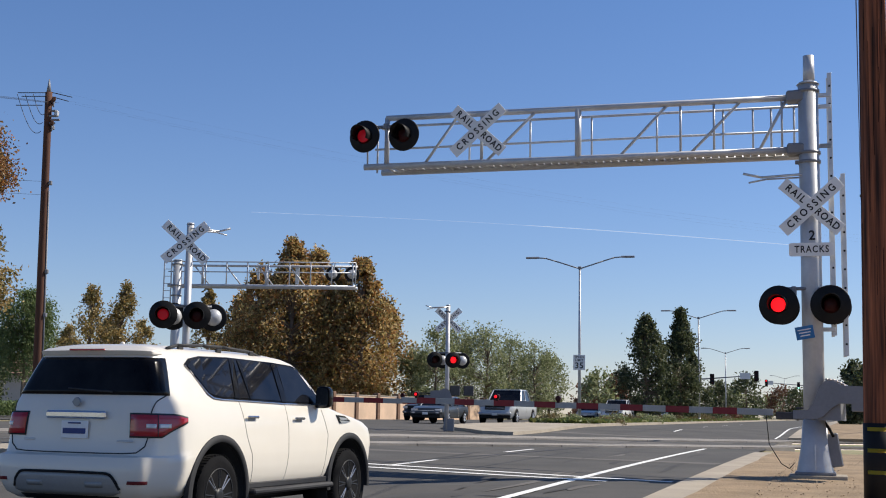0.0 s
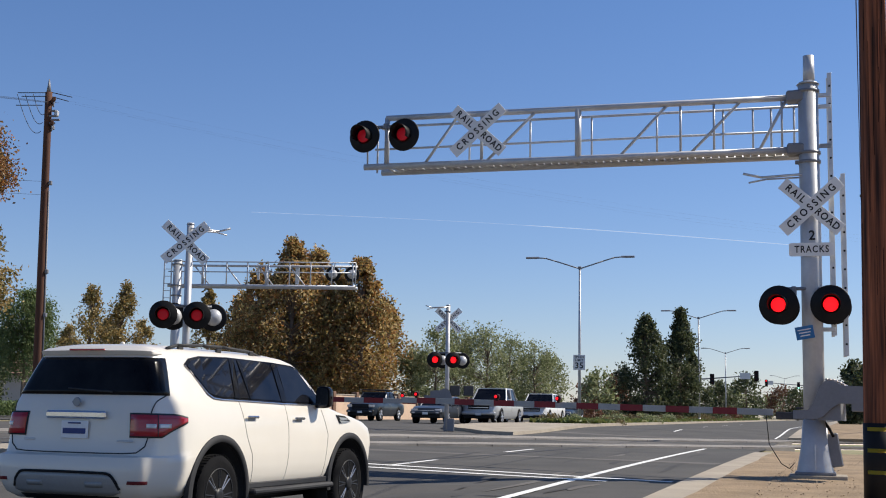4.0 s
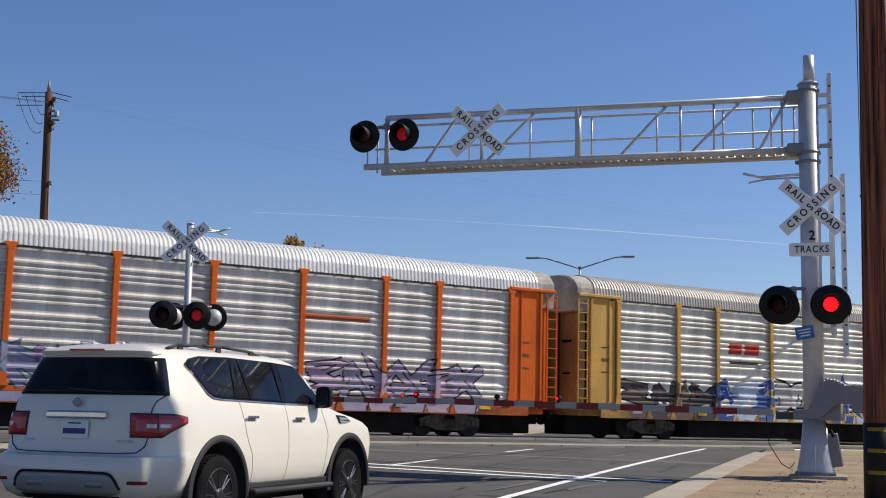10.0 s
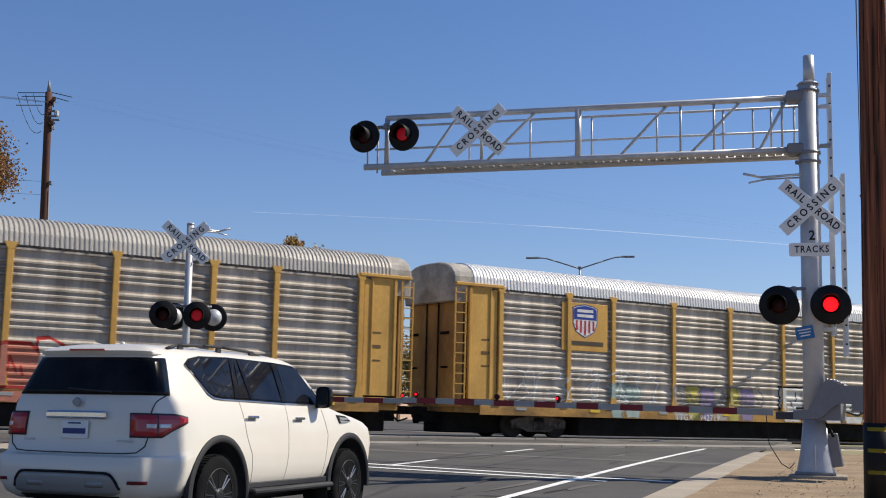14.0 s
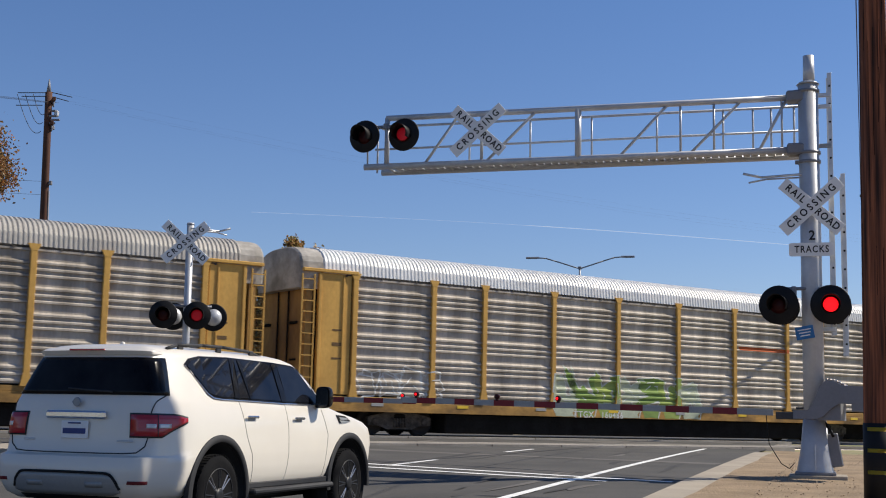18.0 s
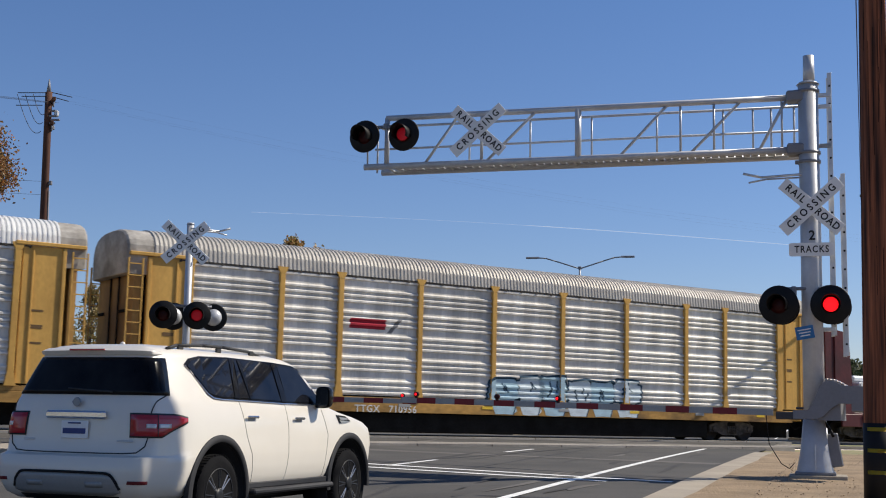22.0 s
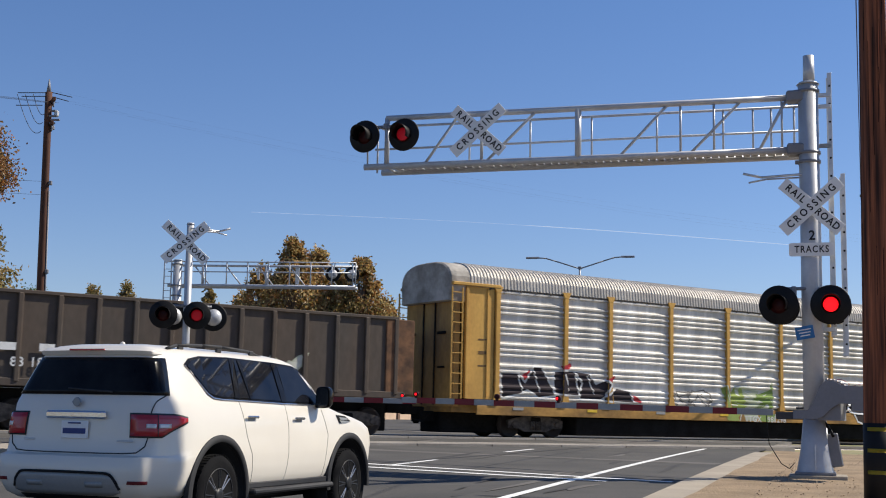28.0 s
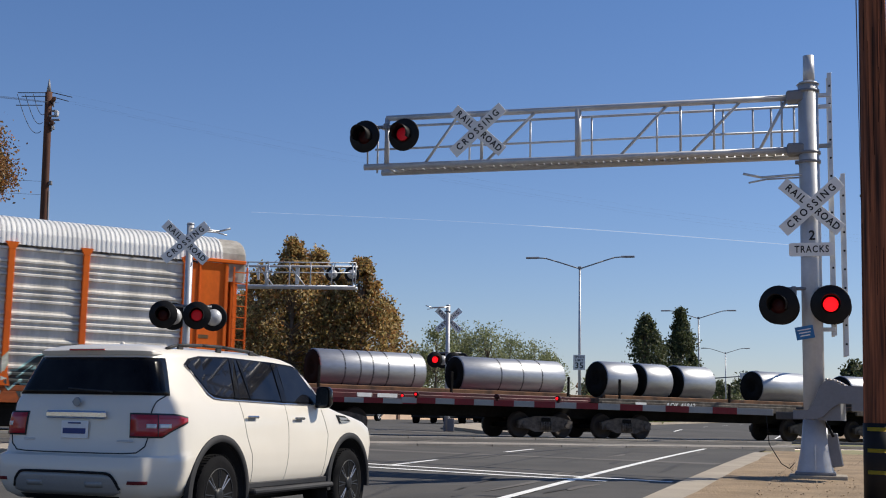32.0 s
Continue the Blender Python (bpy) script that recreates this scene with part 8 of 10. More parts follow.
def white_suv(m):
    t = thing("suv", m, "large pearl white SUV with tinted windows waiting at the gate", "car")
    rings = []
    zs = sorted(set(SUV_Z + [0.6, 0.7, 1.02, 1.43, 1.56, 1.68, 1.77]))
    for z in zs:
        h = suv_outline(z)
        rings.append([(x, y, z) for x, y in h] + [(-x, y, z) for x, y in reversed(h[1:-1])])
    bm = bmesh.new()
    loft(bm, rings)
    me = cut_holes(bm, [(0.02, 0.42, 0.54), (3.09, 0.42, 0.54)])
    ob = part("body", me, PEARL, t, "glossy pearl white body")
    for p in me.polygons:
        p.use_smooth = True
    crisp(ob, 34)
    for sy in (-1, 1):
        panes = ([(-0.38, 1.7), (-0.3, 1.75), (-0.1, 1.785), (0.1, 1.798), (0.5, 1.798), (0.38, 1.4), (0.1, 1.402), (-0.04, 1.412), (-0.12, 1.44)], [(0.56, 1.798), (1.0, 1.795), (1.42, 1.782), (1.4, 1.376), (0.44, 1.398)], [(1.5, 1.78), (1.85, 1.765), (2.0, 1.735), (2.36, 1.365), (1.48, 1.373)])
        for pn in panes:
            bm = bmesh.new()
            loft(bm, [[suv_side(y, z, o, sy) for y, z in pn] for o in (-0.02, 0.016)], smooth=False)
            part("side_window", bm, CARGLASS, t, "tinted side window")
        out = [(-0.42, 1.71), (-0.32, 1.772), (-0.1, 1.806), (0.5, 1.818), (1.45, 1.802), (1.9, 1.782), (2.05, 1.745), (2.44, 1.345), (1.45, 1.352), (0.44, 1.374), (0.1, 1.38), (-0.06, 1.392), (-0.15, 1.43)]
        bm = bmesh.new()
        loft(bm, [[suv_side(y, z, o, sy) for y, z in out] for o in (-0.02, 0.009)], smooth=False)
        part("window_surround", bm, REARGLASS, t)
        for pn in ([(0.48, 1.808), (0.58, 1.808), (0.46, 1.392), (0.36, 1.394)], [(1.4, 1.79), (1.52, 1.786), (1.5, 1.366), (1.38, 1.37)], [(0.64, 1.798), (0.68, 1.797), (0.72, 1.39), (0.68, 1.39)]):
            bm = bmesh.new()
            rows = [[suv_side(pn[0][0] + (pn[3][0] - pn[0][0]) * k / 5, pn[0][1] + (pn[3][1] - pn[0][1]) * k / 5, o, sy) for k in range(6)] + [suv_side(pn[2][0] + (pn[1][0] - pn[2][0]) * k / 5, pn[2][1] + (pn[1][1] - pn[2][1]) * k / 5, o, sy) for k in range(6)] for o in (-0.01, 0.022)]
            loft(bm, rows, smooth=False)
            part("window_pillar", bm, REARGLASS, t)
        bm = bmesh.new()
        rod(bm, [suv_side(y, z, 0.01, sy) for y, z in [(-0.42, 1.705), (-0.15, 1.426), (-0.06, 1.387), (0.1, 1.375), (0.44, 1.369), (1.45, 1.347), (2.44, 1.34)]], 0.008, 6)
        part("chrome_trim", bm, CHROME, t)
        for y in (0.02, 3.09):
            bm = bmesh.new()
            n = 26
            arc = [radians(-6 + 192 * k / n) for k in range(n + 1)]
            rings = [[(sy * x, y + r * math.cos(a), 0.42 + r * math.sin(a)) for x, r in ((0.955, 0.535), (1.024, 0.53), (1.036, 0.545), (1.036, 0.575), (1.024, 0.6), (0.97, 0.605))] for a in arc]
            loft(bm, rings)
            crisp(part("wheel_arch", bm, PLASTIC, t, "dark grey wheel arch cladding"), 40)
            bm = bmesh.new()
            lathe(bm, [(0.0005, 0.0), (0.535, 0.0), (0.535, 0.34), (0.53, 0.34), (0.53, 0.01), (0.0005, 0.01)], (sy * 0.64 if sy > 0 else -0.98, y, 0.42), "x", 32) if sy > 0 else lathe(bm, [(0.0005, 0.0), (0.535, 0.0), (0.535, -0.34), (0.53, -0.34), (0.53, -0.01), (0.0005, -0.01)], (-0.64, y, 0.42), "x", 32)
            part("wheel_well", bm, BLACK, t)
        for y in (0.0, 3.075):
            car_wheel(t, sy * 0.885, y, 0.415, 0.27, RIM, sy)
        pbox(t, "running_board", (sy * 0.99, 1.55, 0.43), (0.24, 1.9, 0.06), PLASTIC, 0.02, "dark running board")
        pbox(t, "sill_trim", (sy * 0.975, 1.55, 0.49), (0.06, 1.95, 0.06), PLASTIC, 0.008)
        for pts in ([(0.44, 1.37), (0.5, 1.2), (0.56, 1.0), (0.68, 0.8), (0.72, 0.5)], [(1.46, 1.34), (1.5, 1.1), (1.5, 0.8), (1.46, 0.5)], [(2.36, 1.29), (2.5, 1.0), (2.44, 0.7), (2.4, 0.5)]):
            bm = bmesh.new()
            fine_ = [(pts[i][0] + (pts[i + 1][0] - pts[i][0]) * q / 6, pts[i][1] + (pts[i + 1][1] - pts[i][1]) * q / 6) for i in range(len(pts) - 1) for q in range(6)] + [pts[-1]]
            rod(bm, [suv_side(y, z, 0.001, sy) for y, z in fine_], 0.0032, 5)
            part("door_seam", bm, SEAM, t)
        for y, z in ((0.66, 1.2), (1.74, 1.185)):
            h = pbox(t, "door_handle", (sy * 1.02, y, z), (0.03, 0.24, 0.028), CHROME, 0.012, "chrome door handle")
            pbox(h, "handle_cup", (sy * 0.992, y, z - 0.02), (0.012, 0.15, 0.05), BUMPERGREY, 0.004)
        bm = bmesh.new()
        rod(bm, [(sy * 0.66, -0.55, 1.86), (sy * 0.665, -0.38, 1.9), (sy * 0.665, 0.1, 1.922), (sy * 0.665, 0.5, 1.926), (sy * 0.655, 1.1, 1.905), (sy * 0.64, 1.55, 1.83)], 0.017, 8)
        part("roof_rail", bm, PLASTIC, t, "dark roof rail")
        for y in (-0.3, 0.45, 1.15):
            pbox(t, "rail_foot", (sy * 0.66, y, 1.885), (0.03, 0.1, 0.06), PLASTIC, 0.01)
        oval = [(math.copysign(abs(math.cos(q)) ** 0.55, math.cos(q)), math.copysign(abs(math.sin(q)) ** 0.55, math.sin(q))) for q in (2 * math.pi * k / 20 for k in range(20))]
        bm = bmesh.new()
        loft(bm, [[(sy * (1.085 + 0.098 * f * u), 2.24 + e, 1.43 + 0.125 * f * v) for u, v in oval] for e, f in ((-0.07, 0.94), (-0.05, 1.0), (0.02, 0.97), (0.07, 0.8), (0.1, 0.45))])
        mir = part("mirror", bm, REARGLASS, t, "gloss black door mirror")
        bm = bmesh.new()
        prism(bm, [(sy * (1.085 + 0.084 * u), 1.43 + 0.108 * v) for u, v in oval], "y", 2.164, 2.172)
        part("mirror_glass", bm, DARKGLASS, mir)
        pbox(mir, "mirror_arm", (sy * 1.0, 2.26, 1.33), (0.14, 0.07, 0.05), PLASTIC, 0.02)
        v_ = [(2.74, 1.23), (2.98, 1.215), (3.12, 1.155), (2.82, 1.13)]
        bm = bmesh.new()
        loft(bm, [[suv_side(y, z, o, sy) for y, z in v_] for o in (-0.01, 0.012)], smooth=False)
        v = part("fender_vent", bm, BLACK, t, "black fender vent with chrome bars")
        for q in (0.2, 0.6):
            bm = bmesh.new()
            w_ = [(2.79 + 0.03 * q, 1.225 - 0.1 * q), (2.99 + 0.06 * q, 1.212 - 0.09 * q), (3.02 + 0.08 * q, 1.185 - 0.06 * q), (2.83 + 0.03 * q, 1.19 - 0.09 * q)]
            loft(bm, [[suv_side(y, z, o, sy) for y, z in w_] for o in (-0.01, 0.017)], smooth=False)
            part("vent_bar", bm, BUMPERGREY, v)
        # tail lamps wrap round the corner
        f0, f1 = suv_find(1.1, x=0.65), suv_find(1.1, y=-0.6)
        us = [k / 14 for k in range(15)]
        for nm, grow, off in (("tail_lamp", 0.0, 0.02), ("lamp_bezel", 0.016, 0.012)):
            bm = bmesh.new()
            zz = []
            for u in us:
                hi = 1.215 - 0.005 * u if u < 0.82 else 1.211 - (u - 0.82) / 0.18 * 0.03
                lo = 1.015 if u < 0.6 else 1.015 + (u - 0.6) / 0.4 * 0.14
                zz.append((lo - grow, hi + grow))
            skin_strip(bm, [f0 - grow * 6 + (f1 - f0 + grow * 12) * u for u in us], zz, off, sy)
            if nm == "tail_lamp":
                tl = part(nm, bm, TAILRED, t, "red wraparound tail lamp")
            else:
                part(nm, bm, PLASTIC, tl)
        for u0, u1 in ((0.16, 0.4), (0.47, 0.74)):
            bm = bmesh.new()
            fs = [f0 + (f1 - f0) * (u0 + (u1 - u0) * k / 5) for k in range(6)]
            skin_strip(bm, fs, [(1.09, 1.13)] * 6, 0.024, sy, 0.006)
            part("clear_strip", bm, TAILCLEAR, tl)
        bm = bmesh.new()
        f = f0 + (f1 - f0) * 0.435
        skin_strip(bm, [f - 0.09, f + 0.09], [(1.0, 1.225)] * 2, 0.025, sy, 0.004)
        part("lamp_seam", bm, PLASTIC, tl)
        bm = bmesh.new()
        g0, g1 = suv_find(0.56, x=0.73), suv_find(0.56, x=0.89)
        skin_strip(bm, [g0 + (g1 - g0) * k / 6 for k in range(7)], [(0.572, 0.602)] * 7, 0.01, sy)
        part("rear_reflector", bm, REFLECTRED, t)
    # rear window wraps round the corners
    bm = bmesh.new()
    rows = []
    for k in range(9):
        z = 1.4 + 0.36 * k / 8
        e = 12.15
        fs = [e * (-1 + j / 10) for j in range(21)]
        rows.append([suv_at(abs(f), z, 0.014, -1 if f < 0 else 1) for f in fs])
    loft(bm, rows, close=False, caps=False)
    bmesh.ops.recalc_face_normals(bm, faces=bm.faces)
    bmesh.ops.solidify(bm, geom=bm.faces[:], thickness=0.012)
    part("rear_window", bm, REARGLASS, t, "dark tinted rear window")
    bm = bmesh.new()
    fs_ = [k * 0.6 - 12 for k in range(41)]
    fade = lambda f: max(0.0, 1 - (abs(f) / 12) ** 4)
    lip = [(suv_at(abs(f), 1.8, 0.004 + 0.055 * fade(f), -1 if f < 0 else 1), fade(f)) for f in fs_]
    inner = [(0.62 * (1 - 2 * k / 12), -0.45) for k in range(13)]
    rings = [[(x, y + 0.03 * q, 1.8 - 0.016 * q) for (x, y, z), q in lip] + [(x, y, 1.8) for x, y in inner], [(x, y, 1.802 + 0.022 * q) for (x, y, z), q in lip] + [(x, y, 1.85) for x, y in inner], [(x * 0.965, y + 0.06, 1.806 + 0.05 * q) for (x, y, z), q in lip] + [(x * 0.97, y, 1.893) for x, y in inner]]
    loft(bm, rings)
    crisp(part("spoiler", bm, PEARL, t, "white roof spoiler"), 50)
    pbox(t, "brake_light", (0, -0.993, 1.83), (0.44, 0.02, 0.018), TAILRED, 0.004)
    pbox(t, "chrome_bar", (0.0, -1.115, 1.205), (0.74, 0.05, 0.075), CHROME, 0.018, "chrome strip above the plate")
    pl = pbox(t, "number_plate", (0.0, -1.125, 1.062), (0.33, 0.015, 0.165), SIGNWHITE, 0.005, "white plate with dark bars")
    pbox(pl, "text_bar", (0.0, -1.135, 1.05), (0.28, 0.006, 0.052), PLATEBLUE, 0.002)
    pbox(pl, "text_bar", (0.0, -1.135, 1.125), (0.16, 0.006, 0.014), PLATEBLUE, 0.002)
    bm = bmesh.new()
    lathe(bm, [(0.03, -0.01), (0.042, -0.012), (0.046, 0.0), (0.03, 0.0)], (0.0, -1.11, 1.325), "y", 20)
    box(bm, (0, -1.115, 1.325), (0.11, 0.012, 0.018), None, 0.004)
    part("badge", bm, BUMPERGREY, t)
    pbox(t, "badge", (-0.58, -1.1, 0.965), (0.14, 0.008, 0.018), SIGNBACK, 0.003)
    pbox(t, "badge", (0.6, -1.1, 0.965), (0.2, 0.008, 0.018), SIGNBACK, 0.003)
    bm = bmesh.new()
    gx = ((0.868, 1.395), (0.855, 1.3), (0.845, 1.22), (0.84, 1.0), (0.82, 0.92), (0.74, 0.86), (0.6, 0.85), (0.3, 0.848), (0.0, 0.848))
    gate = [suv_at(suv_find(z, x=x), z, 0.003, 1) for x, z in ((p[0] + (q[0] - p[0]) * k / 6, p[1] + (q[1] - p[1]) * k / 6) for p, q in zip(gx, gx[1:]) for k in range(6))] + [suv_at(0.0, 0.848, 0.003, 1)]
    rod(bm, gate + [(-x, y, z) for x, y, z in reversed(gate[:-1])], 0.006, 6)
    part("tailgate_seam", bm, PLASTIC, t)
    bm = bmesh.new()
    skin = lambda x, z, o: suv_at(suv_find(z, x=abs(x) + 1e-4), z, o, -1 if x < 0 else 1)
    top_ = lambda x: float(np.interp(abs(x), (0.0, 0.5, 0.56, 0.61, 0.64), (0.664, 0.66, 0.645, 0.58, 0.51)))
    low_ = lambda x: float(np.interp(abs(x), (0.0, 0.55, 0.64), (0.455, 0.46, 0.49)))
    loft(bm, [[skin(x, low_(x) + (top_(x) - low_(x)) * k / 5, 0.012) for k in range(6)] for x in (-0.64 + 1.28 * j / 32 for j in range(33))], close=False, caps=False)
    bmesh.ops.recalc_face_normals(bm, faces=bm.faces)
    bmesh.ops.solidify(bm, geom=bm.faces[:], thickness=0.02)
    part("bumper_insert", bm, BUMPERGREY, t, "grey lower bumper insert")
    bm = bmesh.new()
    rod(bm, [skin(x, top_(x) + 0.01, 0.01) for x in (-0.64 + 1.28 * j / 40 for j in range(41))], 0.014, 6)
    part("insert_trim", bm, BLACK, t)
    for x0, x1 in ((-0.46, -0.26), (0.26, 0.46)):
        bm = bmesh.new()
        loft(bm, [[skin(x, z, 0.016) for z in (0.535, 0.56, 0.585)] for x in (x0 + (x1 - x0) * j / 5 for j in range(6))], close=False, caps=False)
        bmesh.ops.recalc_face_normals(bm, faces=bm.faces)
        bmesh.ops.solidify(bm, geom=bm.faces[:], thickness=0.012)
        part("insert_pad", bm, BUMPERGREY, t)
    bm = bmesh.new()
    loft(bm, [[skin(x, z, 0.006) for z in (0.402, 0.42, 0.44, 0.452)] for x in (-0.6 + 1.2 * j / 24 for j in range(25))], close=False, caps=False)
    bmesh.ops.recalc_face_normals(bm, faces=bm.faces)
    bmesh.ops.solidify(bm, geom=bm.faces[:], thickness=0.012)
    part("lower_valance", bm, BLACK, t)
    pbox(t, "underbody", (0, 1.4, 0.36), (1.15, 4.8, 0.16), BLACK, 0.03)
    bm = bmesh.new()
    lathe(bm, [(0.03, 0.0), (0.028, 0.18), (0.0005, 0.18)], (0.45, -1.1, 0.36), "y", 12)
    part("exhaust_pipe", bm, PLASTIC, t)
    bm = bmesh.new()
    lathe(bm, [(0.0005, 0.035), (0.02, 0.028), (0.035, 0.0), (0.0005, 0.0)], (0.0, -0.4, 1.905), "z", 14)
    part("roof_antenna", bm, PEARL, t)
    bm = bmesh.new()
    rod(bm, [(0.4, -1.075, 1.425), (0.1, -1.075, 1.44), (-0.15, -1.07, 1.455)], 0.009, 6)
    part("rear_wiper", bm, PLASTIC, t)
    return t


SUV_AT = pose(-3.27, 13.9, -0.27, 0, 0, -22.2) @ Matrix.Diagonal((1, 1, 1.06, 1))
white_suv(SUV_AT)


def small_car(m, paint, label, category, L, W, H, belt, hood, cab, deck, rims=RIMSILVER, truck=False, rack=False, front_dark=False):
    """A distant car facing +y. hood: front hood height; cab: y of windscreen foot, roof front, roof rear, rear foot; deck: rear height."""
    t = thing("pickup_truck" if truck else "car", m, label, category)
    r = 0.33 if not truck else 0.4
    y0, y1 = -L / 2, L / 2
    bm = bmesh.new()
    rings = []
    for y, top, f, low in ((y0, deck * 0.72, 0.82, 0.5), (y0 + 0.08, deck - 0.03, 0.94, 0.34), (y0 + 0.5, deck, 1.0, 0.3), (cab[3], belt, 1.0, 0.28), (cab[0], belt, 1.0, 0.28), (y1 - 0.6, hood + 0.02, 0.98, 0.3), (y1 - 0.15, hood - 0.08, 0.9, 0.32), (y1, hood * 0.7, 0.78, 0.42)):
        w = W / 2 * f
        h = [(0, low), (w * 0.88, low), (w, low + 0.18), (w, top - 0.18), (w * 0.95, top - 0.03), (w * 0.8, top), (0, top + 0.015)]
        rings.append([(x, y, z) for x, z in h] + [(-x, y, z) for x, z in reversed(h[1:-1])])
    loft(bm, rings)
    crisp(part("body", bm, paint, t), 35)
    bm = bmesh.new()
    wr, wb = W * 0.39, W * 0.47
    base = [(wb, cab[3]), (wb, cab[0]), (-wb, cab[0]), (-wb, cab[3])]
    top = [(wr, cab[2]), (wr, cab[1]), (-wr, cab[1]), (-wr, cab[2])]
    loft(bm, [[(x, y, belt - 0.02) for x, y in base], [(x, y, H - 0.05) for x, y in top]], smooth=False)
    part("glasshouse", bm, CARGLASS, t, "dark windows")
    bm = bmesh.new()
    loft(bm, [[(x * 1.03, y * 1.0 + (0.03 if k else -0.03) * 0, H - 0.07) for k, (x, y) in enumerate(top)], [(x * 0.9, y, H) for x, y in top]], smooth=False)
    part("roof", bm, paint, t)
    for sx in (-1, 1):
        for (bx, by), (tx, ty) in (((wb, cab[0]), (wr, cab[1])), ((wb, cab[3]), (wr, cab[2])), ((wb, (cab[0] + cab[3]) / 2), (wr, (cab[1] + cab[2]) / 2))):
            bm = bmesh.new()
            tube(bm, (sx * (bx + 0.005), by, belt - 0.02), (sx * (tx + 0.005), ty, H - 0.05), 0.035, None, 6)
            part("pillar", bm, paint, t)
        for wy in (y0 + 0.95 if not truck else y0 + 1.2, y1 - 0.9):
            # black disc on the uncut flank draws the shade of the wheel opening
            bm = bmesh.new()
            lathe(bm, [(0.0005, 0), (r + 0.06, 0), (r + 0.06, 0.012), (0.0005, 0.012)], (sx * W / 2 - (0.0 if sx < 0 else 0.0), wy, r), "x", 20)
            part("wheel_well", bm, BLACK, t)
            car_wheel(t, sx * (W / 2 - 0.08), wy, r, 0.22, rims, sx)
        pbox(t, "headlight", (sx * (W / 2 - 0.26), y1 - 0.06, hood - 0.2), (0.36, 0.1, 0.16), TAILCLEAR, 0.03, "clear headlight")
        pbox(t, "door_mirror", (sx * (W / 2 + 0.08), cab[0] - 0.25, belt + 0.05), (0.18, 0.1, 0.14), paint, 0.03)
    gh = 0.2 if not truck else 0.34
    pbox(t, "grille", (0, y1 + 0.0, hood - 0.26), (W * 0.56, 0.1, gh), BLACK, 0.02, "dark grille")
    for k in range(2 if truck else 1):
        pbox(t, "grille_bar", (0, y1 + 0.055, hood - 0.2 - 0.14 * k), (W * 0.54, 0.03, 0.035), PLASTIC if front_dark else CHROME, 0.008)
    pbox(t, "bumper", (0, y1 + 0.02, 0.56), (W * 0.92, 0.18, 0.17), PLASTIC if front_dark else paint, 0.05)
    pbox(t, "air_dam", (0, y1 - 0.02, 0.38), (W * 0.86, 0.16, 0.2), BLACK, 0.04)
    pbox(t, "windscreen_sunshade", (0, (cab[0] + cab[1]) / 2, (belt + H) / 2), (W * 0.05, 0.03, 0.03), BLACK, 0.005)
    for sx in (-1, 1):
        pbox(t, "fog_lamp", (sx * W * 0.36, y1 + 0.11, 0.55), (0.16, 0.03, 0.07), TAILCLEAR, 0.01)
        pbox(t, "door_line", (sx * (W / 2 + 0.002), (cab[0] + cab[3]) / 2 + 0.1, belt - 0.35), (0.006, 0.018, 0.5), SEAM, 0.001)
        pbox(t, "door_handle", (sx * (W / 2 + 0.015), (cab[0] + cab[3]) / 2 + 0.35, belt - 0.14), (0.03, 0.18, 0.035), SEAM, 0.008)
    pbox(t, "number_plate", (0, y1 + 0.105, 0.52), (0.3, 0.012, 0.13), SIGNWHITE, 0.004)
    if rack:
        bm = bmesh.new()
        for x in (-W * 0.42, W * 0.42):
            for y in (cab[1] + 0.1, y0 + 0.2):
                tube(bm, (x, y, belt), (x, y, H + 0.12), 0.025, None, 6)
            tube(bm, (x, cab[1] + 0.5, H + 0.12), (x, y0, H + 0.12), 0.025, None, 6)
        for y in (cab[1] + 0.1, (cab[2] + y0) / 2, y0 + 0.2):
            tube(bm, (-W * 0.42, y, H + 0.12), (W * 0.42, y, H + 0.12), 0.025, None, 6)
        part("roof_rack", bm, PLASTIC, t, "dark ladder rack")
    return t


SLATE = mat("slate grey car paint", (0.05, 0.058, 0.07), 0.35, 0.3, var=0.1, coat=0.4)
SILVERCAR = mat("silver car paint", (0.5, 0.51, 0.52), 0.35, 0.3, var=0.08, coat=0.4)
NAVY = mat("dark navy car paint", (0.02, 0.028, 0.04), 0.3, 0.2, var=0.1, coat=0.4)
WHITECAR = mat("white car paint", (0.72, 0.72, 0.72), 0.35, var=0.05, coat=0.4)
TRAFFIC = []
FACE = 180 - 18.0


def oncoming(x, y, extra=0.0):
    p = Vector((x, y)) + Vector((EA.x, EA.y)) * extra
    return pose(p.x, p.y, height(p.x, p.y), 0, 0, FACE)


sedan = small_car(oncoming(0.0, 66.2), SLATE, "dark slate sedan stopped beyond the tracks", "car", 4.7, 1.78, 1.4, 0.92, 0.86, (0.75, 0.15, -0.95, -1.65), 0.95)
silver = small_car(oncoming(3.9, 72.4), SILVERCAR, "silver crew-cab pickup creeping up to the gate", "pickup truck", 5.8, 2.03, 1.93, 1.22, 1.2, (0.95, 0.35, -1.1, -1.35), 1.18, truck=True)
navy = small_car(oncoming(-3.6, 74.0), NAVY, "dark pickup with a ladder rack rolling to a stop", "pickup truck", 5.2, 1.85, 1.72, 1.1, 1.06, (0.85, 0.3, -0.9, -1.15), 1.05, truck=True, rack=True, front_dark=True)
white_truck = small_car(oncoming(6.6, 81.0), WHITECAR, "white pickup queuing behind the silver one", "pickup truck", 5.6, 1.98, 1.85, 1.18, 1.14, (0.9, 0.3, -1.0, -1.3), 1.12, truck=True)
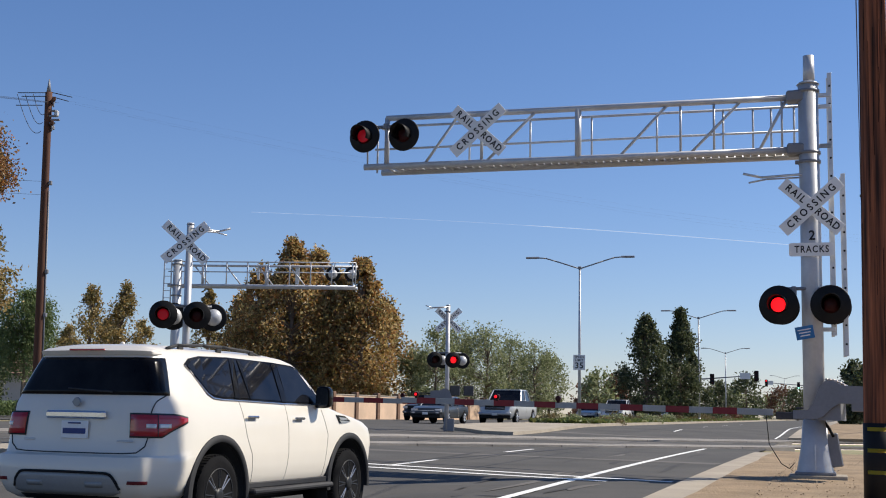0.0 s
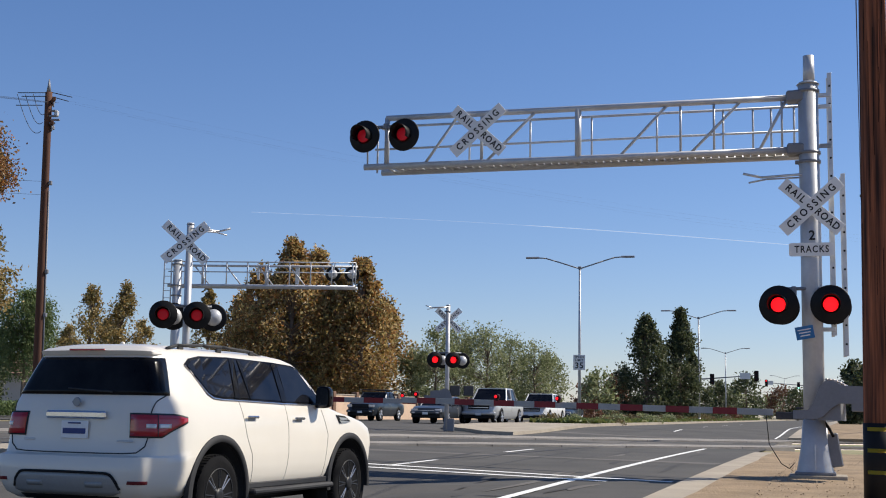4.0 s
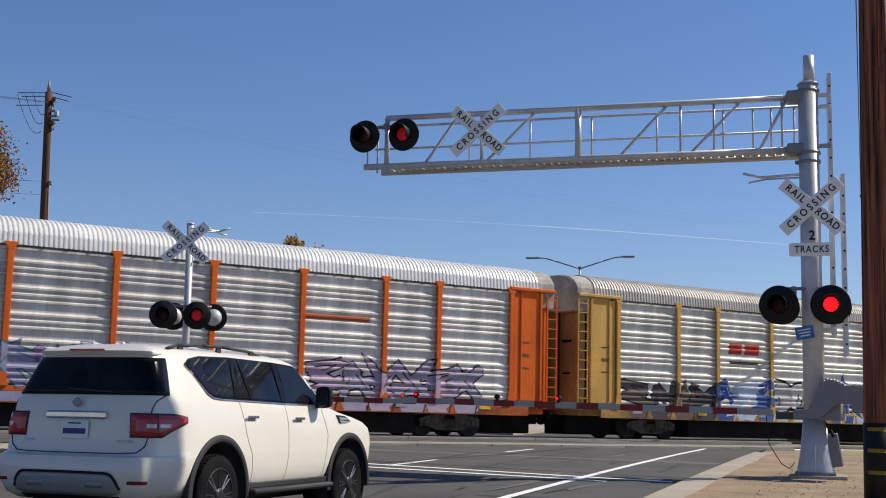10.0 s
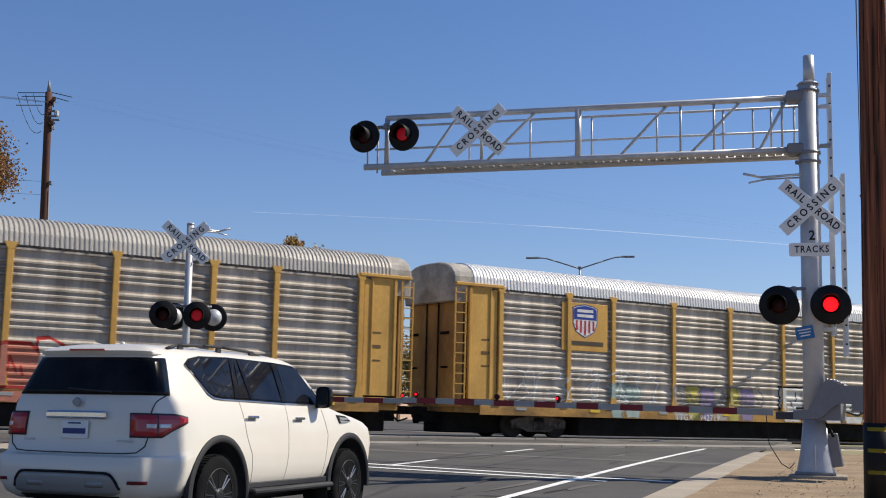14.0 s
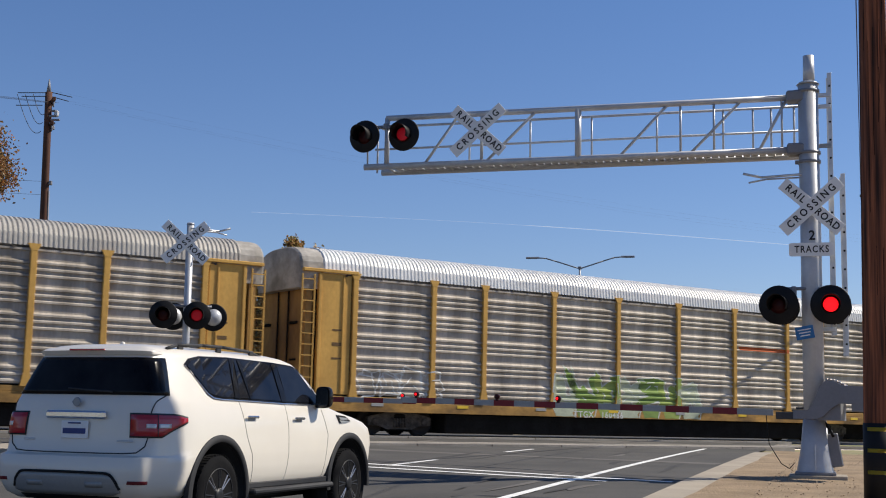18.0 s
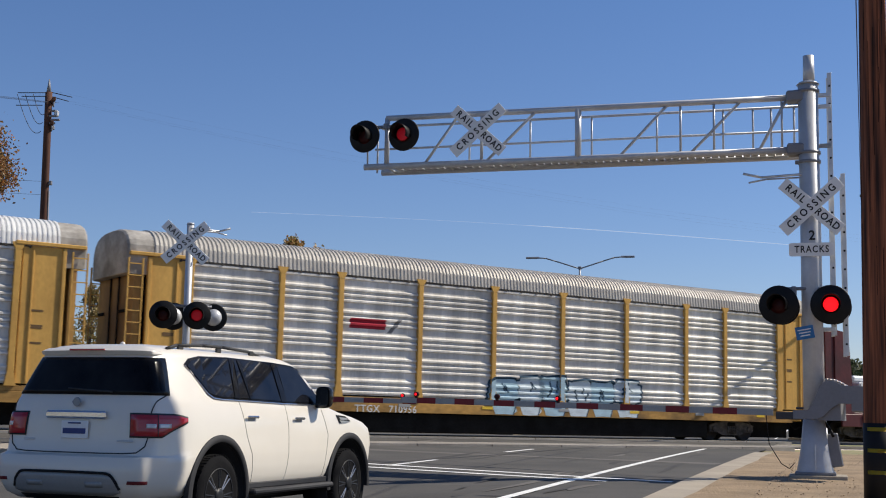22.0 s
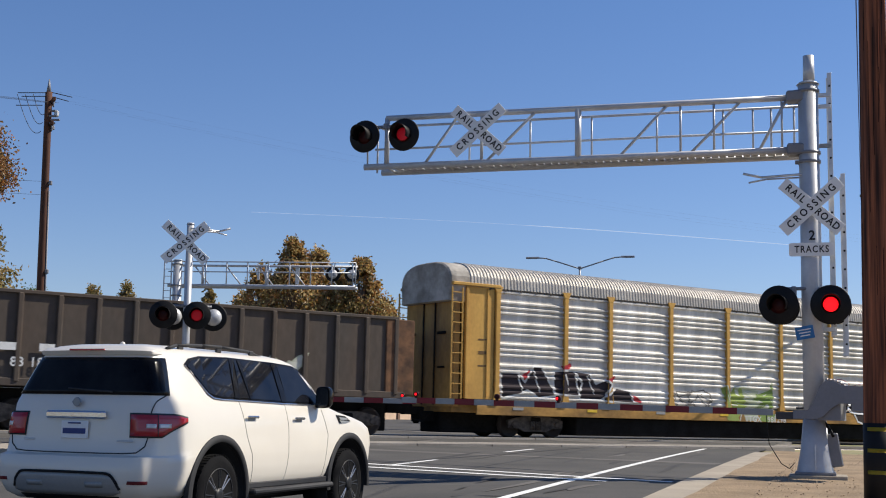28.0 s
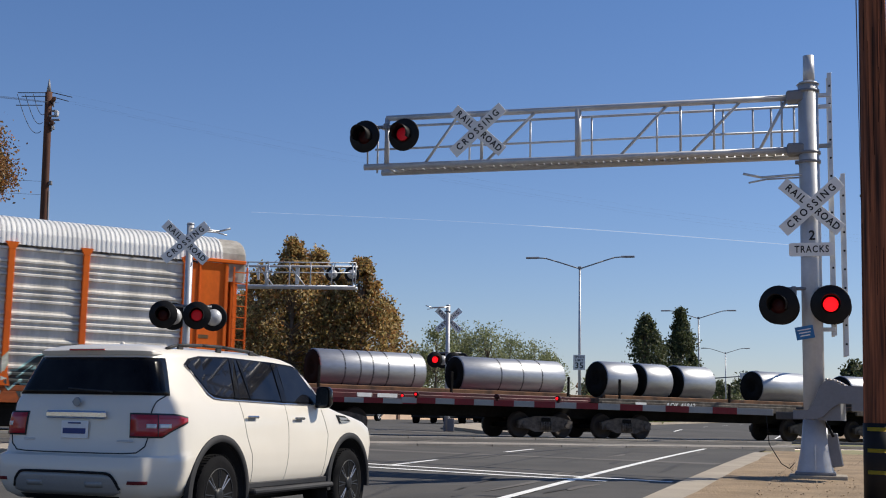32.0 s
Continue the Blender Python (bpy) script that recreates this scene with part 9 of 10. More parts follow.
grey_car = small_car(oncoming(2.6, 77.0), SILVERCAR, "grey-blue sedan queuing beyond the tracks", "car", 4.6, 1.78, 1.42, 0.92, 0.86, (0.75, 0.15, -0.95, -1.6), 0.95)
late_car = small_car(oncoming(9.6, 95.0), NAVY, "dark sedan queuing behind the white pickup", "car", 4.6, 1.8, 1.45, 0.94, 0.88, (0.75, 0.15, -0.95, -1.6), 0.97)
TRAFFIC += [(silver, (3.9, 72.4), ((0, 0.0), (1, -0.9), (2, -2.2), (3, -2.4), (3.5, -2.8), (5.5, -3.8), (8, -4.0), (32, -4.0))),
            (navy, (-4.4, 74.6), ((0, 11.5), (1, 8.8), (2, 5.4), (3, 3.3), (3.5, 2.5), (5.5, 0.0), (7, -1.2), (9, -1.6), (32, -1.6))),
            (white_truck, (6.6, 81.0), ((0, 27.0), (1, 13.0), (2, 3.4), (3, 0.6), (3.5, 0.0), (5.5, -1.5), (8, -2.0), (32, -2.0))),
            (late_car, (9.6, 95.0), ((0, 46.0), (1, 31.0), (2, 14.0), (3, 2.6), (3.5, 0.4), (5.5, -1.5), (8, -2.0), (32, -2.0))),
            (grey_car, (2.6, 78.0), ((0, 34.0), (1, 21.5), (2, 10.0), (3, 3.6), (3.5, 2.0), (5.5, 0.4), (8, 0.0), (32, 0.0)))]
# ---- poles, lamps, wall, house ----
def utility_pole(x, y, z, top, r, material, label, cross=True):
    t = thing("utility_pole", pose(x, y, z), label, "utility pole")
    bm = bmesh.new()
    n = 10
    loft(bm, [[((r * (1 - 0.25 * k / n)) * math.cos(a), (r * (1 - 0.25 * k / n)) * math.sin(a), top * k / n) for a in (2 * math.pi * j / 20 for j in range(20))] for k in range(n + 1)])
    part("pole", bm, material, t, "round timber pole")
    return t


left_pole = utility_pole(-14.65, 45.97, 0.35, 12.35, 0.172, TIMBER, "brown timber utility pole with crossarms and insulators")
left_pole.matrix_basis = pose(-14.65, 45.97, 0.35, 0, -0.95, 0)
for zc, l, az in ((12.0, 1.5, -66), (11.1, 1.3, -70)):
    bm = bmesh.new()
    box(bm, (-0.12 * l, 0.14, zc), (l, 0.12, 0.14), pose(0, 0, 0, 0, 0, az), 0.015)
    arm = part("crossarm", bm, TIMBER, left_pole)
    for k in (-0.5, 0.28):
        bm = bmesh.new()
        c = pose(0, 0, 0, 0, 0, az) @ Vector((l * k, 0.14, zc - 0.3))
        lathe(bm, [(0.015, 0), (0.035, 0.05), (0.02, 0.1), (0.035, 0.14), (0.015, 0.24)], c, "z", 10)
        part("insulator", bm, GREYBOX, arm)
for zc, a, b in ((12.36, -1.2, 0.0), (12.22, -1.05, 0.0), (11.88, -1.25, -0.25), (12.36, 0.0, 0.85), (12.2, 0.0, 0.72)):
    bm = bmesh.new()
    tube(bm, (a, 0.1, zc + (0.0 if a < 0 else 0.03)), (b, 0.1, zc - (0.0 if a < 0 else 0.17)), 0.016, None, 8)
    part("insulator_rod", bm, GRILLE, left_pole)
pbox(left_pole, "arrester", (0.34, -0.05, 11.52), (0.16, 0.14, 0.24), SIGNBACK, 0.04, "small white arrester")
for xc, zc, l in ((0.22, 11.42, 0.3), (0.3, 11.28, 0.34), (0.2, 11.15, 0.2), (0.24, 11.62, 0.16)):
    pbox(left_pole, "bracket", (xc, -0.08, zc), (l, 0.1, 0.07), GREYBOX, 0.01)
bm = bmesh.new()
tube(bm, (0, 0, 12.3), (0, 0, 12.85), 0.1, 0.02, 10)
part("pole_cap", bm, GREYBOX, left_pole)
for zc in (11.0, 5.6, 4.0, 8.9):
    pbox(left_pole, "pole_fitting", (0.2, -0.02, zc), (0.12, 0.14, 0.16), GREYBOX, 0.02)
bm = bmesh.new()
tube(bm, (0.2, -0.03, 0.3), (0.16, -0.03, 8.6), 0.03, None, 8)
part("riser_pipe", bm, GREYBOX, left_pole)
bm = bmesh.new()
for k in range(3):
    pts = [(-1.2 + 0.3 * k + (0.95 - 0.25 * k) * j / 10, 0.05, 12.3 - (1.5 - 0.35 * k) * math.sin(math.pi * 0.6 * j / 10)) for j in range(11)]
    rod(bm, pts, 0.012, 5)
part("jumper_wire", bm, WIRE, left_pole)

right_pole = utility_pole(5.135, 14.85, 0.0, 11.5, 0.182, TIMBER_NEAR, "thick dark timber utility pole with a banded base")
right_pole.matrix_basis = pose(5.135, 14.85, 0.0, 0, 0.54, 0)
bm = bmesh.new()
lathe(bm, [(0.178, 0.18), (0.186, 0.18), (0.186, 1.05), (0.178, 1.05)], (0, 0, 0), "z", 24)
part("dark_sleeve", bm, BLACK, right_pole, "black sleeve round the pole's foot")
for zc in (0.98, 0.735, 0.485):
    bm = bmesh.new()
    n = 9
    ring = [[(0.19 * math.cos(a), 0.19 * math.sin(a), zz) for a in (radians(205 + 105 * j / n) for j in range(n + 1))] for zz in (zc - 0.022, zc + 0.022)]
    loft(bm, ring, close=False, caps=False)
    bmesh.ops.solidify(bm, geom=bm.faces[:], thickness=-0.003)
    part("reflector_band", bm, YELLOW, right_pole, "worn yellow reflective band")
rk = random.Random(21)
for k in range(34):
    a, z0, ln_ = radians(rk.uniform(180, 360)), rk.uniform(1.1, 7.5), rk.uniform(0.5, 2.2)
    bm = bmesh.new()
    pts = [(math.cos(a + rk.uniform(-0.03, 0.03)) * (0.182 * (1 - 0.25 * z / 11.5) - 0.001), math.sin(a) * (0.182 * (1 - 0.25 * z / 11.5) - 0.001), z) for z in (z0 + ln_ * j / 5 for j in range(6))]
    rod(bm, pts, rk.uniform(0.002, 0.0045), 5)
    part("drying_crack", bm, UNDER, right_pole)
bm = bmesh.new()
tube(bm, (0.17, -0.13, 0.05), (0.16, -0.12, 9.0), 0.03, None, 10)
part("conduit_pipe", bm, SIGNBACK, right_pole)
for zc in (0.85, 3.0, 5.5):
    pbox(right_pole, "pipe_clamp", (0.165, -0.13, zc), (0.09, 0.07, 0.05), GREYBOX, 0.01)

bm = bmesh.new()


def wire(bm, a, b, sag, r=0.012, n=18):
    a, b = Vector(a), Vector(b)
    rod(bm, [a.lerp(b, k / n) - Vector((0, 0, sag * 4 * (k / n) * (1 - k / n))) for k in range(n + 1)], r, 4)


top = Vector((-14.85, 45.97, 12.5))
for k, (dx, dz) in enumerate(((-1.0, 0.1), (0.0, 0.4), (1.0, 0.1))):
    bm = bmesh.new()
    wire(bm, top + Vector((dx * 0.54, dx * 0.84, dz - 0.1)), (48 + dx, 90 + dx, 13.3 + dz), 1.6, 0.0012)
    tagged(new("power_line", finish(bm, "power_line", WIRE)), "thin power line strung from the timber pole", "power line", "power lines")
for zc in (9.3, 8.8):
    bm = bmesh.new()
    wire(bm, (-14.6, 45.97, zc), (-50, 24, zc + 0.3), 0.7, 0.006)
    tagged(new("power_line", finish(bm, "power_line", WIRE)), "thin cable leaving the timber pole", "power line", "power lines")
for k in range(3):
    bm = bmesh.new()
    wire(bm, top + Vector((0.2 * k, 0, -0.2)), (-52 + 3 * k, 20, 13.0), 0.8, 0.006)
    tagged(new("power_line", finish(bm, "power_line", WIRE)), "thin power line strung from the timber pole", "power line", "power lines")
# a thick cable goes on over the tracks and throws a slanting shadow on the train
# unseen pole, added only to hold the far end of this cable
utility_pole(40.0, 81.9, 0.4, 10.4, 0.18, TIMBER, "added timber pole, out of view, holding the cable end")
bm = bmesh.new()
wire(bm, (14.8, 44.0, 8.95), (40.0, 81.9, 9.6), 0.12, 0.058)
tagged(new("power_line", finish(bm, "power_line", WIRE)), "thick black cable strung over the tracks", "power line", "power lines")
bm = bmesh.new()
wire(bm, (5.05, 15.0, 7.6), (14.8, 44.0, 9.0), 0.2, 0.012)
wire(bm, (14.8, 44.0, 9.0), (14.9, 44.0, 0.8), 0.0, 0.012)
tagged(new("power_line", finish(bm, "power_line", WIRE)), "dark cable running down beside the timber pole", "power line", "power lines")


def street_lamp(x, y, z, h, arm, group="double street lamps"):
    t = thing("street_lamp", pose(x, y, z, 0, 0, -14), "tall grey double-armed street lamp", "street lamp", group)
    bm = bmesh.new()
    tube(bm, (0, 0, 0), (0, 0, h), 0.11, 0.06, 12)
    tube(bm, (0, 0, 0), (0, 0, 0.5), 0.16, 0.13, 12)
    part("pole", bm, ALU, t)
    pbox(t, "pole_cap", (0, 0, h), (0.2, 0.16, 0.2), GREYBOX, 0.03)
    for k in (-1, 1):
        bm = bmesh.new()
        rod(bm, [(0, 0, h - 0.05), (k * arm * 0.55, 0, h + 0.42), (k * arm * 0.8, 0, h + 0.62), (k * arm, 0, h + 0.66)], 0.04, 8)
        part("arm", bm, GREYBOX, t)
        bm = bmesh.new()
        loft(bm, [[(k * (arm + d), yy * w, h + 0.66 + zz) for yy, zz in ((-1, 0.02), (0, 0.07), (1, 0.02), (1, -0.05), (-1, -0.05))] for d, w in ((-0.1, 0.06), (0.1, 0.14), (0.55, 0.16), (0.7, 0.08))], smooth=False)
        part("lamp_head", bm, GREYBOX, t, "flat grey lamp head")
    return t


lamp1 = street_lamp(8.44, 76.87, 0.45, 9.55, 2.65)
for x, y in ((23.26, 113.79), (39.85, 176.67), (79.0, 290.0)):
    street_lamp(x, y, 0.4, 9.5, 2.65)
sp = thing("speed_sign", pose(8.4, 76.7, 4.2, 0, 0, -6), "white speed limit sign reading 35 on a lamp pole", "road sign")
plate_sign(sp, pose(0, 0, 0), 0.72, 0.92, SIGNWHITE)
part("letters", text_mesh("SPEED", 0.19, 0.002, 0.002), SIGNBLACK, sp, "", pose(0, -0.007, 0.32))
part("letters", text_mesh("LIMIT", 0.19, 0.002, 0.002), SIGNBLACK, sp, "", pose(0, -0.007, 0.13))
part("letters", text_mesh("35", 0.5, 0.002, 0.01), SIGNBLACK, sp, "", pose(0, -0.007, -0.2))


def traffic_signal(x, y, z, arm, heads, label, up=6.3):
    t = thing("traffic_signal", pose(x, y, z, 0, 0, -18), label, "traffic light")
    bm = bmesh.new()
    tube(bm, (0, 0, 0), (0, 0, up + 0.3), 0.14, 0.1, 10)
    part("pole", bm, GREYBOX, t)
    bm = bmesh.new()
    tube(bm, (0, 0, up), (arm, 0, up + 0.6), 0.09, 0.05, 8)
    part("mast_arm", bm, GREYBOX, t)
    for hx, kind in heads:
        zc = up + 0.6 * hx / arm
        if kind == "sign":
            plate_sign(t, pose(hx, -0.1, zc), 1.2, 0.7, SIGNWHITE, "street_sign", "pale street sign")
            continue
        h = pbox(t, "signal_head", (hx, -0.12, zc - 0.1), (0.5, 0.25, 1.25), BLACK, 0.04, "black three-lamp signal head")
        for k, dz in enumerate((0.3, -0.1, -0.5)):
            bm = bmesh.new()
            lathe(bm, [(0.0005, -0.01), (0.13, 0.0), (0.0005, 0.01)], (hx, -0.25, zc + dz), "y", 12)
            part("signal_lens", bm, {"red": (GLOWRED, LENS, LENS), "green": (LENS, LENS, GLOWGREEN), "off": (LENS, LENS, LENS)}[kind][k], h)
    return t


GLOWGREEN = mat("lit green lamp", (0.3, 1.0, 0.7), 0.4, emit=2.5)
traffic_signal(30.0, 150.0, 0.4, 7.6, ((2.2, "off"), (6.0, "sign"), (7.3, "off")), "far traffic signal on a long mast arm", 4.95)
traffic_signal(66.5, 226.0, 0.4, -8.2, ((-1.2, "off"), (-2.4, "green"), (-7.4, "sign"), (-8.0, "red")), "far traffic signal with street sign on a mast arm")

WALLTAN = mat("tan stucco wall", (0.66, 0.47, 0.33), 0.9, var=0.12, scale=0.8, fine=12, col2=(0.54, 0.39, 0.28))
PILASTER = mat("brown wall post", (0.2, 0.12, 0.08), 0.9, var=0.2)
w0, w1 = Vector((-11.5, 78.0)), Vector((5.0, 112.0))
wd = (w1 - w0).normalized()
ang = math.degrees(math.atan2(wd.y, wd.x))
wl_ = thing("boundary_wall", pose(w0.x, w0.y, 0.42, 0, 0, ang), "tan stucco boundary wall with brown posts", "wall", kind="structure")
n = 12
ln = (w1 - w0).length
for k in range(n):
    pbox(wl_, "wall_panel", (ln / n * (k + 0.5), 0, 0.84), (ln / n - 0.2, 0.18, 1.68), WALLTAN, 0.02)
    pbox(wl_, "wall_cap", (ln / n * (k + 0.5), 0, 1.72), (ln / n - 0.2, 0.26, 0.08), CONCRETE, 0.02)
    pbox(wl_, "wall_post", (ln / n * k, 0, 0.95), (0.4, 0.4, 1.95), PILASTER, 0.03)

bm = bmesh.new()
sx_, sy_ = steps(-90, 6, 3.0), steps(54, 98.6, 3.0)
cells = {(i, j): bm.verts.new((x, y, height(x, y) - 0.03)) for i, x in enumerate(sx_) for j, y in enumerate(sy_)}
for i in range(len(sx_) - 1):
    for j in range(len(sy_) - 1):
        x, y = sx_[i], sy_[j]
        if TN.x * x + TN.y * y > 42 and EB.x * x + EB.y * y < -26.5:
            bm.faces.new((cells[i, j], cells[i + 1, j], cells[i + 1, j + 1], cells[i, j + 1]))
bmesh.ops.delete(bm, geom=[v for v in bm.verts if not v.link_faces], context="VERTS")
structure("side_road", bm, ASPHALT, "grey asphalt side street beyond the tracks", "road")
bm = bmesh.new()
box(bm, (-54.0, 81.0, 0.49), (76.0, 2.0, 0.3), None, 0.03)
structure("pavement_far", bm, CONCRETE, "pale pavement and kerb of the side street", "pavement")

HOUSEWALL = mat("pale stucco", (0.55, 0.47, 0.38), 0.9, var=0.1, scale=1, fine=10)
TILE = mat("clay roof tile", (0.36, 0.23, 0.16), 0.85, var=0.25, scale=2, fine=12, each=0.12)
house = thing("house", pose(-34.5, 96.0, 0.4, 0, 0, 12), "single-storey stucco house with tiled hip roof", "house")
pbox(house, "wall", (0, 0, 1.4), (16, 9, 2.8), HOUSEWALL, 0.03)
bm = bmesh.new()
loft(bm, [[(-8.6, -5.1, 2.8), (8.6, -5.1, 2.8), (8.6, 5.1, 2.8), (-8.6, 5.1, 2.8)], [(-4.5, -0.1, 4.6), (4.5, -0.1, 4.6), (4.5, 0.1, 4.6), (-4.5, 0.1, 4.6)]], smooth=False)
rf = part("roof", bm, TILE, house, "brown clay tile roof")
for j in range(9):
    f = (j + 0.5) / 9
    pbox(rf, "tile_course", (0, -5.1 + 5.0 * f, 2.84 + 1.8 * f), (17.2 - 8.2 * f, 0.5, 0.06), TILE, 0.02, "", pose(0, 0, 0))
for x in (-5, 0.5, 5):
    wnd = pbox(house, "window", (x, -4.52, 1.5), (1.4, 0.06, 1.1), SIGNWHITE, 0.02)
    pbox(wnd, "pane", (x, -4.56, 1.5), (1.2, 0.03, 0.95), DARKGLASS, 0.005)

# median beyond the tracks: concrete nose, kerbed planting
bm = bmesh.new()
strip(bm, steps(46.5, 64, 1.5), lambda a: -13.4 - 3.0 * smooth((a - 46.5) / 4), -12.2, 0.13, 0.2, nb=3)
structure("median_nose", bm, CONCRETE, "tan concrete median nose beyond the tracks", "median")
bm = bmesh.new()
for lo, hi in ((-16.4, -16.15), (-12.45, -12.2)):
    strip(bm, steps(64, 300, 4), lo, hi, 0.15, 0.25)
structure("median_kerb", bm, CONCRETE, "pale concrete median kerb", "kerb")
bm = bmesh.new()
strip(bm, steps(64, 300, 3), -16.15, -12.45, 0.12, nb=4)
structure("median_soil", bm, EARTH, "planted median soil", "median")
bm = bmesh.new()
strip(bm, steps(19, 30.0, 1.2), -15.2, -13.2, 0.14, 0.2)
structure("median_near", bm, CONCRETE, "concrete median before the tracks", "median")

# stop lines
for a0, da, b0, b1 in ((20.49, 1.5, -2.75, -9.6), (19.95, 1.1, -3.7, -9.6)):
    bm = bmesh.new()
    vs = []
    for k in range(9):
        f = k / 8
        a, b = a0 + da * f, b0 + (b1 - b0) * f
        vs.append((bm.verts.new(on_road(a - 0.1, b, 0.006)), bm.verts.new(on_road(a + 0.12, b, 0.006))))
    for p, q in zip(vs, vs[1:]):
        bm.faces.new((p[0], q[0], q[1], p[1]))
    structure("stop_line", bm, PAINTLINE, "white painted stop line", "road marking")

TAR = mat("black tar seam", (0.02, 0.02, 0.022), 0.6, var=0.2)
for pts in ([(22.1, -8.43), (24.1, -8.17), (27.0, -7.82), (30.5, -7.54), (33.6, -7.37), (38.5, -6.95)], [(12.0, -7.6), (14.6, -7.2), (15.9, -5.6), (16.2, -2.6)], [(58, -9.5), (66, -8.6), (75, -7.2)]):
    bm = bmesh.new()
    vs = []
    for p, q in zip(pts, pts[1:]):
        for k in range(5):
            f = k / 5
            a, b = p[0] + (q[0] - p[0]) * f, p[1] + (q[1] - p[1]) * f
            vs.append((bm.verts.new(on_road(a, b, 0.004)), bm.verts.new(on_road(a + 0.09, b + 0.09, 0.004))))
    for p, q in zip(vs, vs[1:]):
        bm.faces.new((p[0], q[0], q[1], p[1]))
    structure("tar_seam", bm, TAR, "dark sealed crack in the asphalt", "road seam")
STREAK = mat("tyre-darkened asphalt", (0.055, 0.052, 0.05), 0.85, var=0.35, scale=1.2, fine=30)
PALEROAD = mat("sun-bleached asphalt", (0.14, 0.13, 0.118), 0.92, var=0.3, scale=0.8, fine=30, bump=0.004)
rk = random.Random(77)
for k in range(26):
    a, b, ln_, w_ = rk.uniform(15, 36), rk.uniform(-13, -3.2), rk.uniform(1.5, 6.0), rk.uniform(0.03, 0.09)
    drift = rk.uniform(-0.06, 0.06)
    bm = bmesh.new()
    vs = []
    for j in range(9):
        f = j / 8
        mid = b + drift * ln_ * f + 0.05 * math.sin(f * 5 + k)
        vs.append((bm.verts.new(on_road(a + ln_ * f, mid - w_ * (1 - abs(2 * f - 1) ** 3), 0.0035)), bm.verts.new(on_road(a + ln_ * f, mid + w_ * (1 - abs(2 * f - 1) ** 3), 0.0035))))
    for p, q in zip(vs, vs[1:]):
        bm.faces.new((p[0], p[1], q[1], q[0]))
    structure("tyre_mark", bm, STREAK if k % 3 else PALEROAD, "faint tyre streak on the asphalt", "road marking")
for a0, a1, b0, b1 in ((40.2, 42.6, -16.0, -3.0), (45.4, 46.3, -20.0, -4.0), (27.4, 28.1, -12.0, -2.8), (52.0, 53.2, -12.0, -3.0)):
    bm = bmesh.new()
    strip(bm, steps(a0, a1, 0.5), b0, b1, 0.003, nb=6)
    for v in bm.verts:
        v.co.x += 0.12 * math.sin(v.co.y * 2.1)
    structure("road_patch", bm, PALEROAD, "pale worn patch of asphalt by the crossing", "road patch")
# ---- trees and shrubs ----
BARK = mat("grey-brown bark", (0.2, 0.15, 0.11), 0.9, var=0.3, scale=3, fine=20, bump=0.01)


def leaf_mat(name, cols, rough=0.6, through=0.35):
    """Leaves whose colour changes from leaf to leaf."""
    m = bpy.data.materials.new(name)
    m.use_nodes = True
    n, l = m.node_tree.nodes, m.node_tree.links
    p = n["Principled BSDF"]
    p.inputs["Roughness"].default_value = rough
    g, ramp = n.new("ShaderNodeNewGeometry"), n.new("ShaderNodeValToRGB")
    ramp.color_ramp.interpolation = "LINEAR"
    el = ramp.color_ramp.elements
    while len(el) < len(cols):
        el.new(0.5)
    for k, c in enumerate(cols):
        el[k].position, el[k].color = k / (len(cols) - 1), (*c, 1)
    l.new(g.outputs["Random Per Island"], ramp.inputs[0])
    l.new(ramp.outputs[0], p.inputs["Base Color"])
    tr, mx = n.new("ShaderNodeBsdfTranslucent"), n.new("ShaderNodeMixShader")
    l.new(ramp.outputs[0], tr.inputs[0])
    mx.inputs[0].default_value = through
    l.new(p.outputs[0], mx.inputs[1])
    l.new(tr.outputs[0], mx.inputs[2])
    l.new(mx.outputs[0], n["Material Output"].inputs[0])
    return m


LEAF_BROWN = leaf_mat("autumn plane leaves", [(0.1, 0.055, 0.025), (0.46, 0.23, 0.08), (0.42, 0.3, 0.09), (0.07, 0.06, 0.022), (0.8, 0.6, 0.28), (0.2, 0.18, 0.055), (0.52, 0.26, 0.1)], 0.5, 0.5)
LEAF_OLIVE = leaf_mat("fading plane leaves", [(0.14, 0.11, 0.04), (0.46, 0.3, 0.11), (0.3, 0.25, 0.08), (0.1, 0.09, 0.035), (0.6, 0.46, 0.22)], 0.5, 0.45)
LEAF_GREEN = leaf_mat("light green leaves", [(0.1, 0.13, 0.05), (0.27, 0.3, 0.13), (0.42, 0.43, 0.24), (0.15, 0.17, 0.075)])
LEAF_WILLOW = leaf_mat("soft grey-green leaves", [(0.09, 0.14, 0.045), (0.14, 0.19, 0.065), (0.19, 0.23, 0.09)])
LEAF_DARK = leaf_mat("dark green leaves", [(0.025, 0.04, 0.016), (0.07, 0.09, 0.035), (0.14, 0.16, 0.07), (0.04, 0.055, 0.024), (0.2, 0.2, 0.1)])
LEAF_RUST = leaf_mat("dark rust-red plane leaves", [(0.1, 0.04, 0.02), (0.38, 0.16, 0.06), (0.3, 0.19, 0.06), (0.07, 0.05, 0.025), (0.46, 0.25, 0.1)], 0.5, 0.4)
LEAF_RED = leaf_mat("reddish brown leaves", [(0.13, 0.06, 0.04), (0.2, 0.09, 0.05), (0.1, 0.08, 0.04)])
GRASS = leaf_mat("green grass", [(0.09, 0.13, 0.03), (0.15, 0.18, 0.05), (0.2, 0.2, 0.07)])
SHRUB = leaf_mat("dry shrub leaves", [(0.2, 0.15, 0.07), (0.13, 0.12, 0.045), (0.26, 0.18, 0.1)])


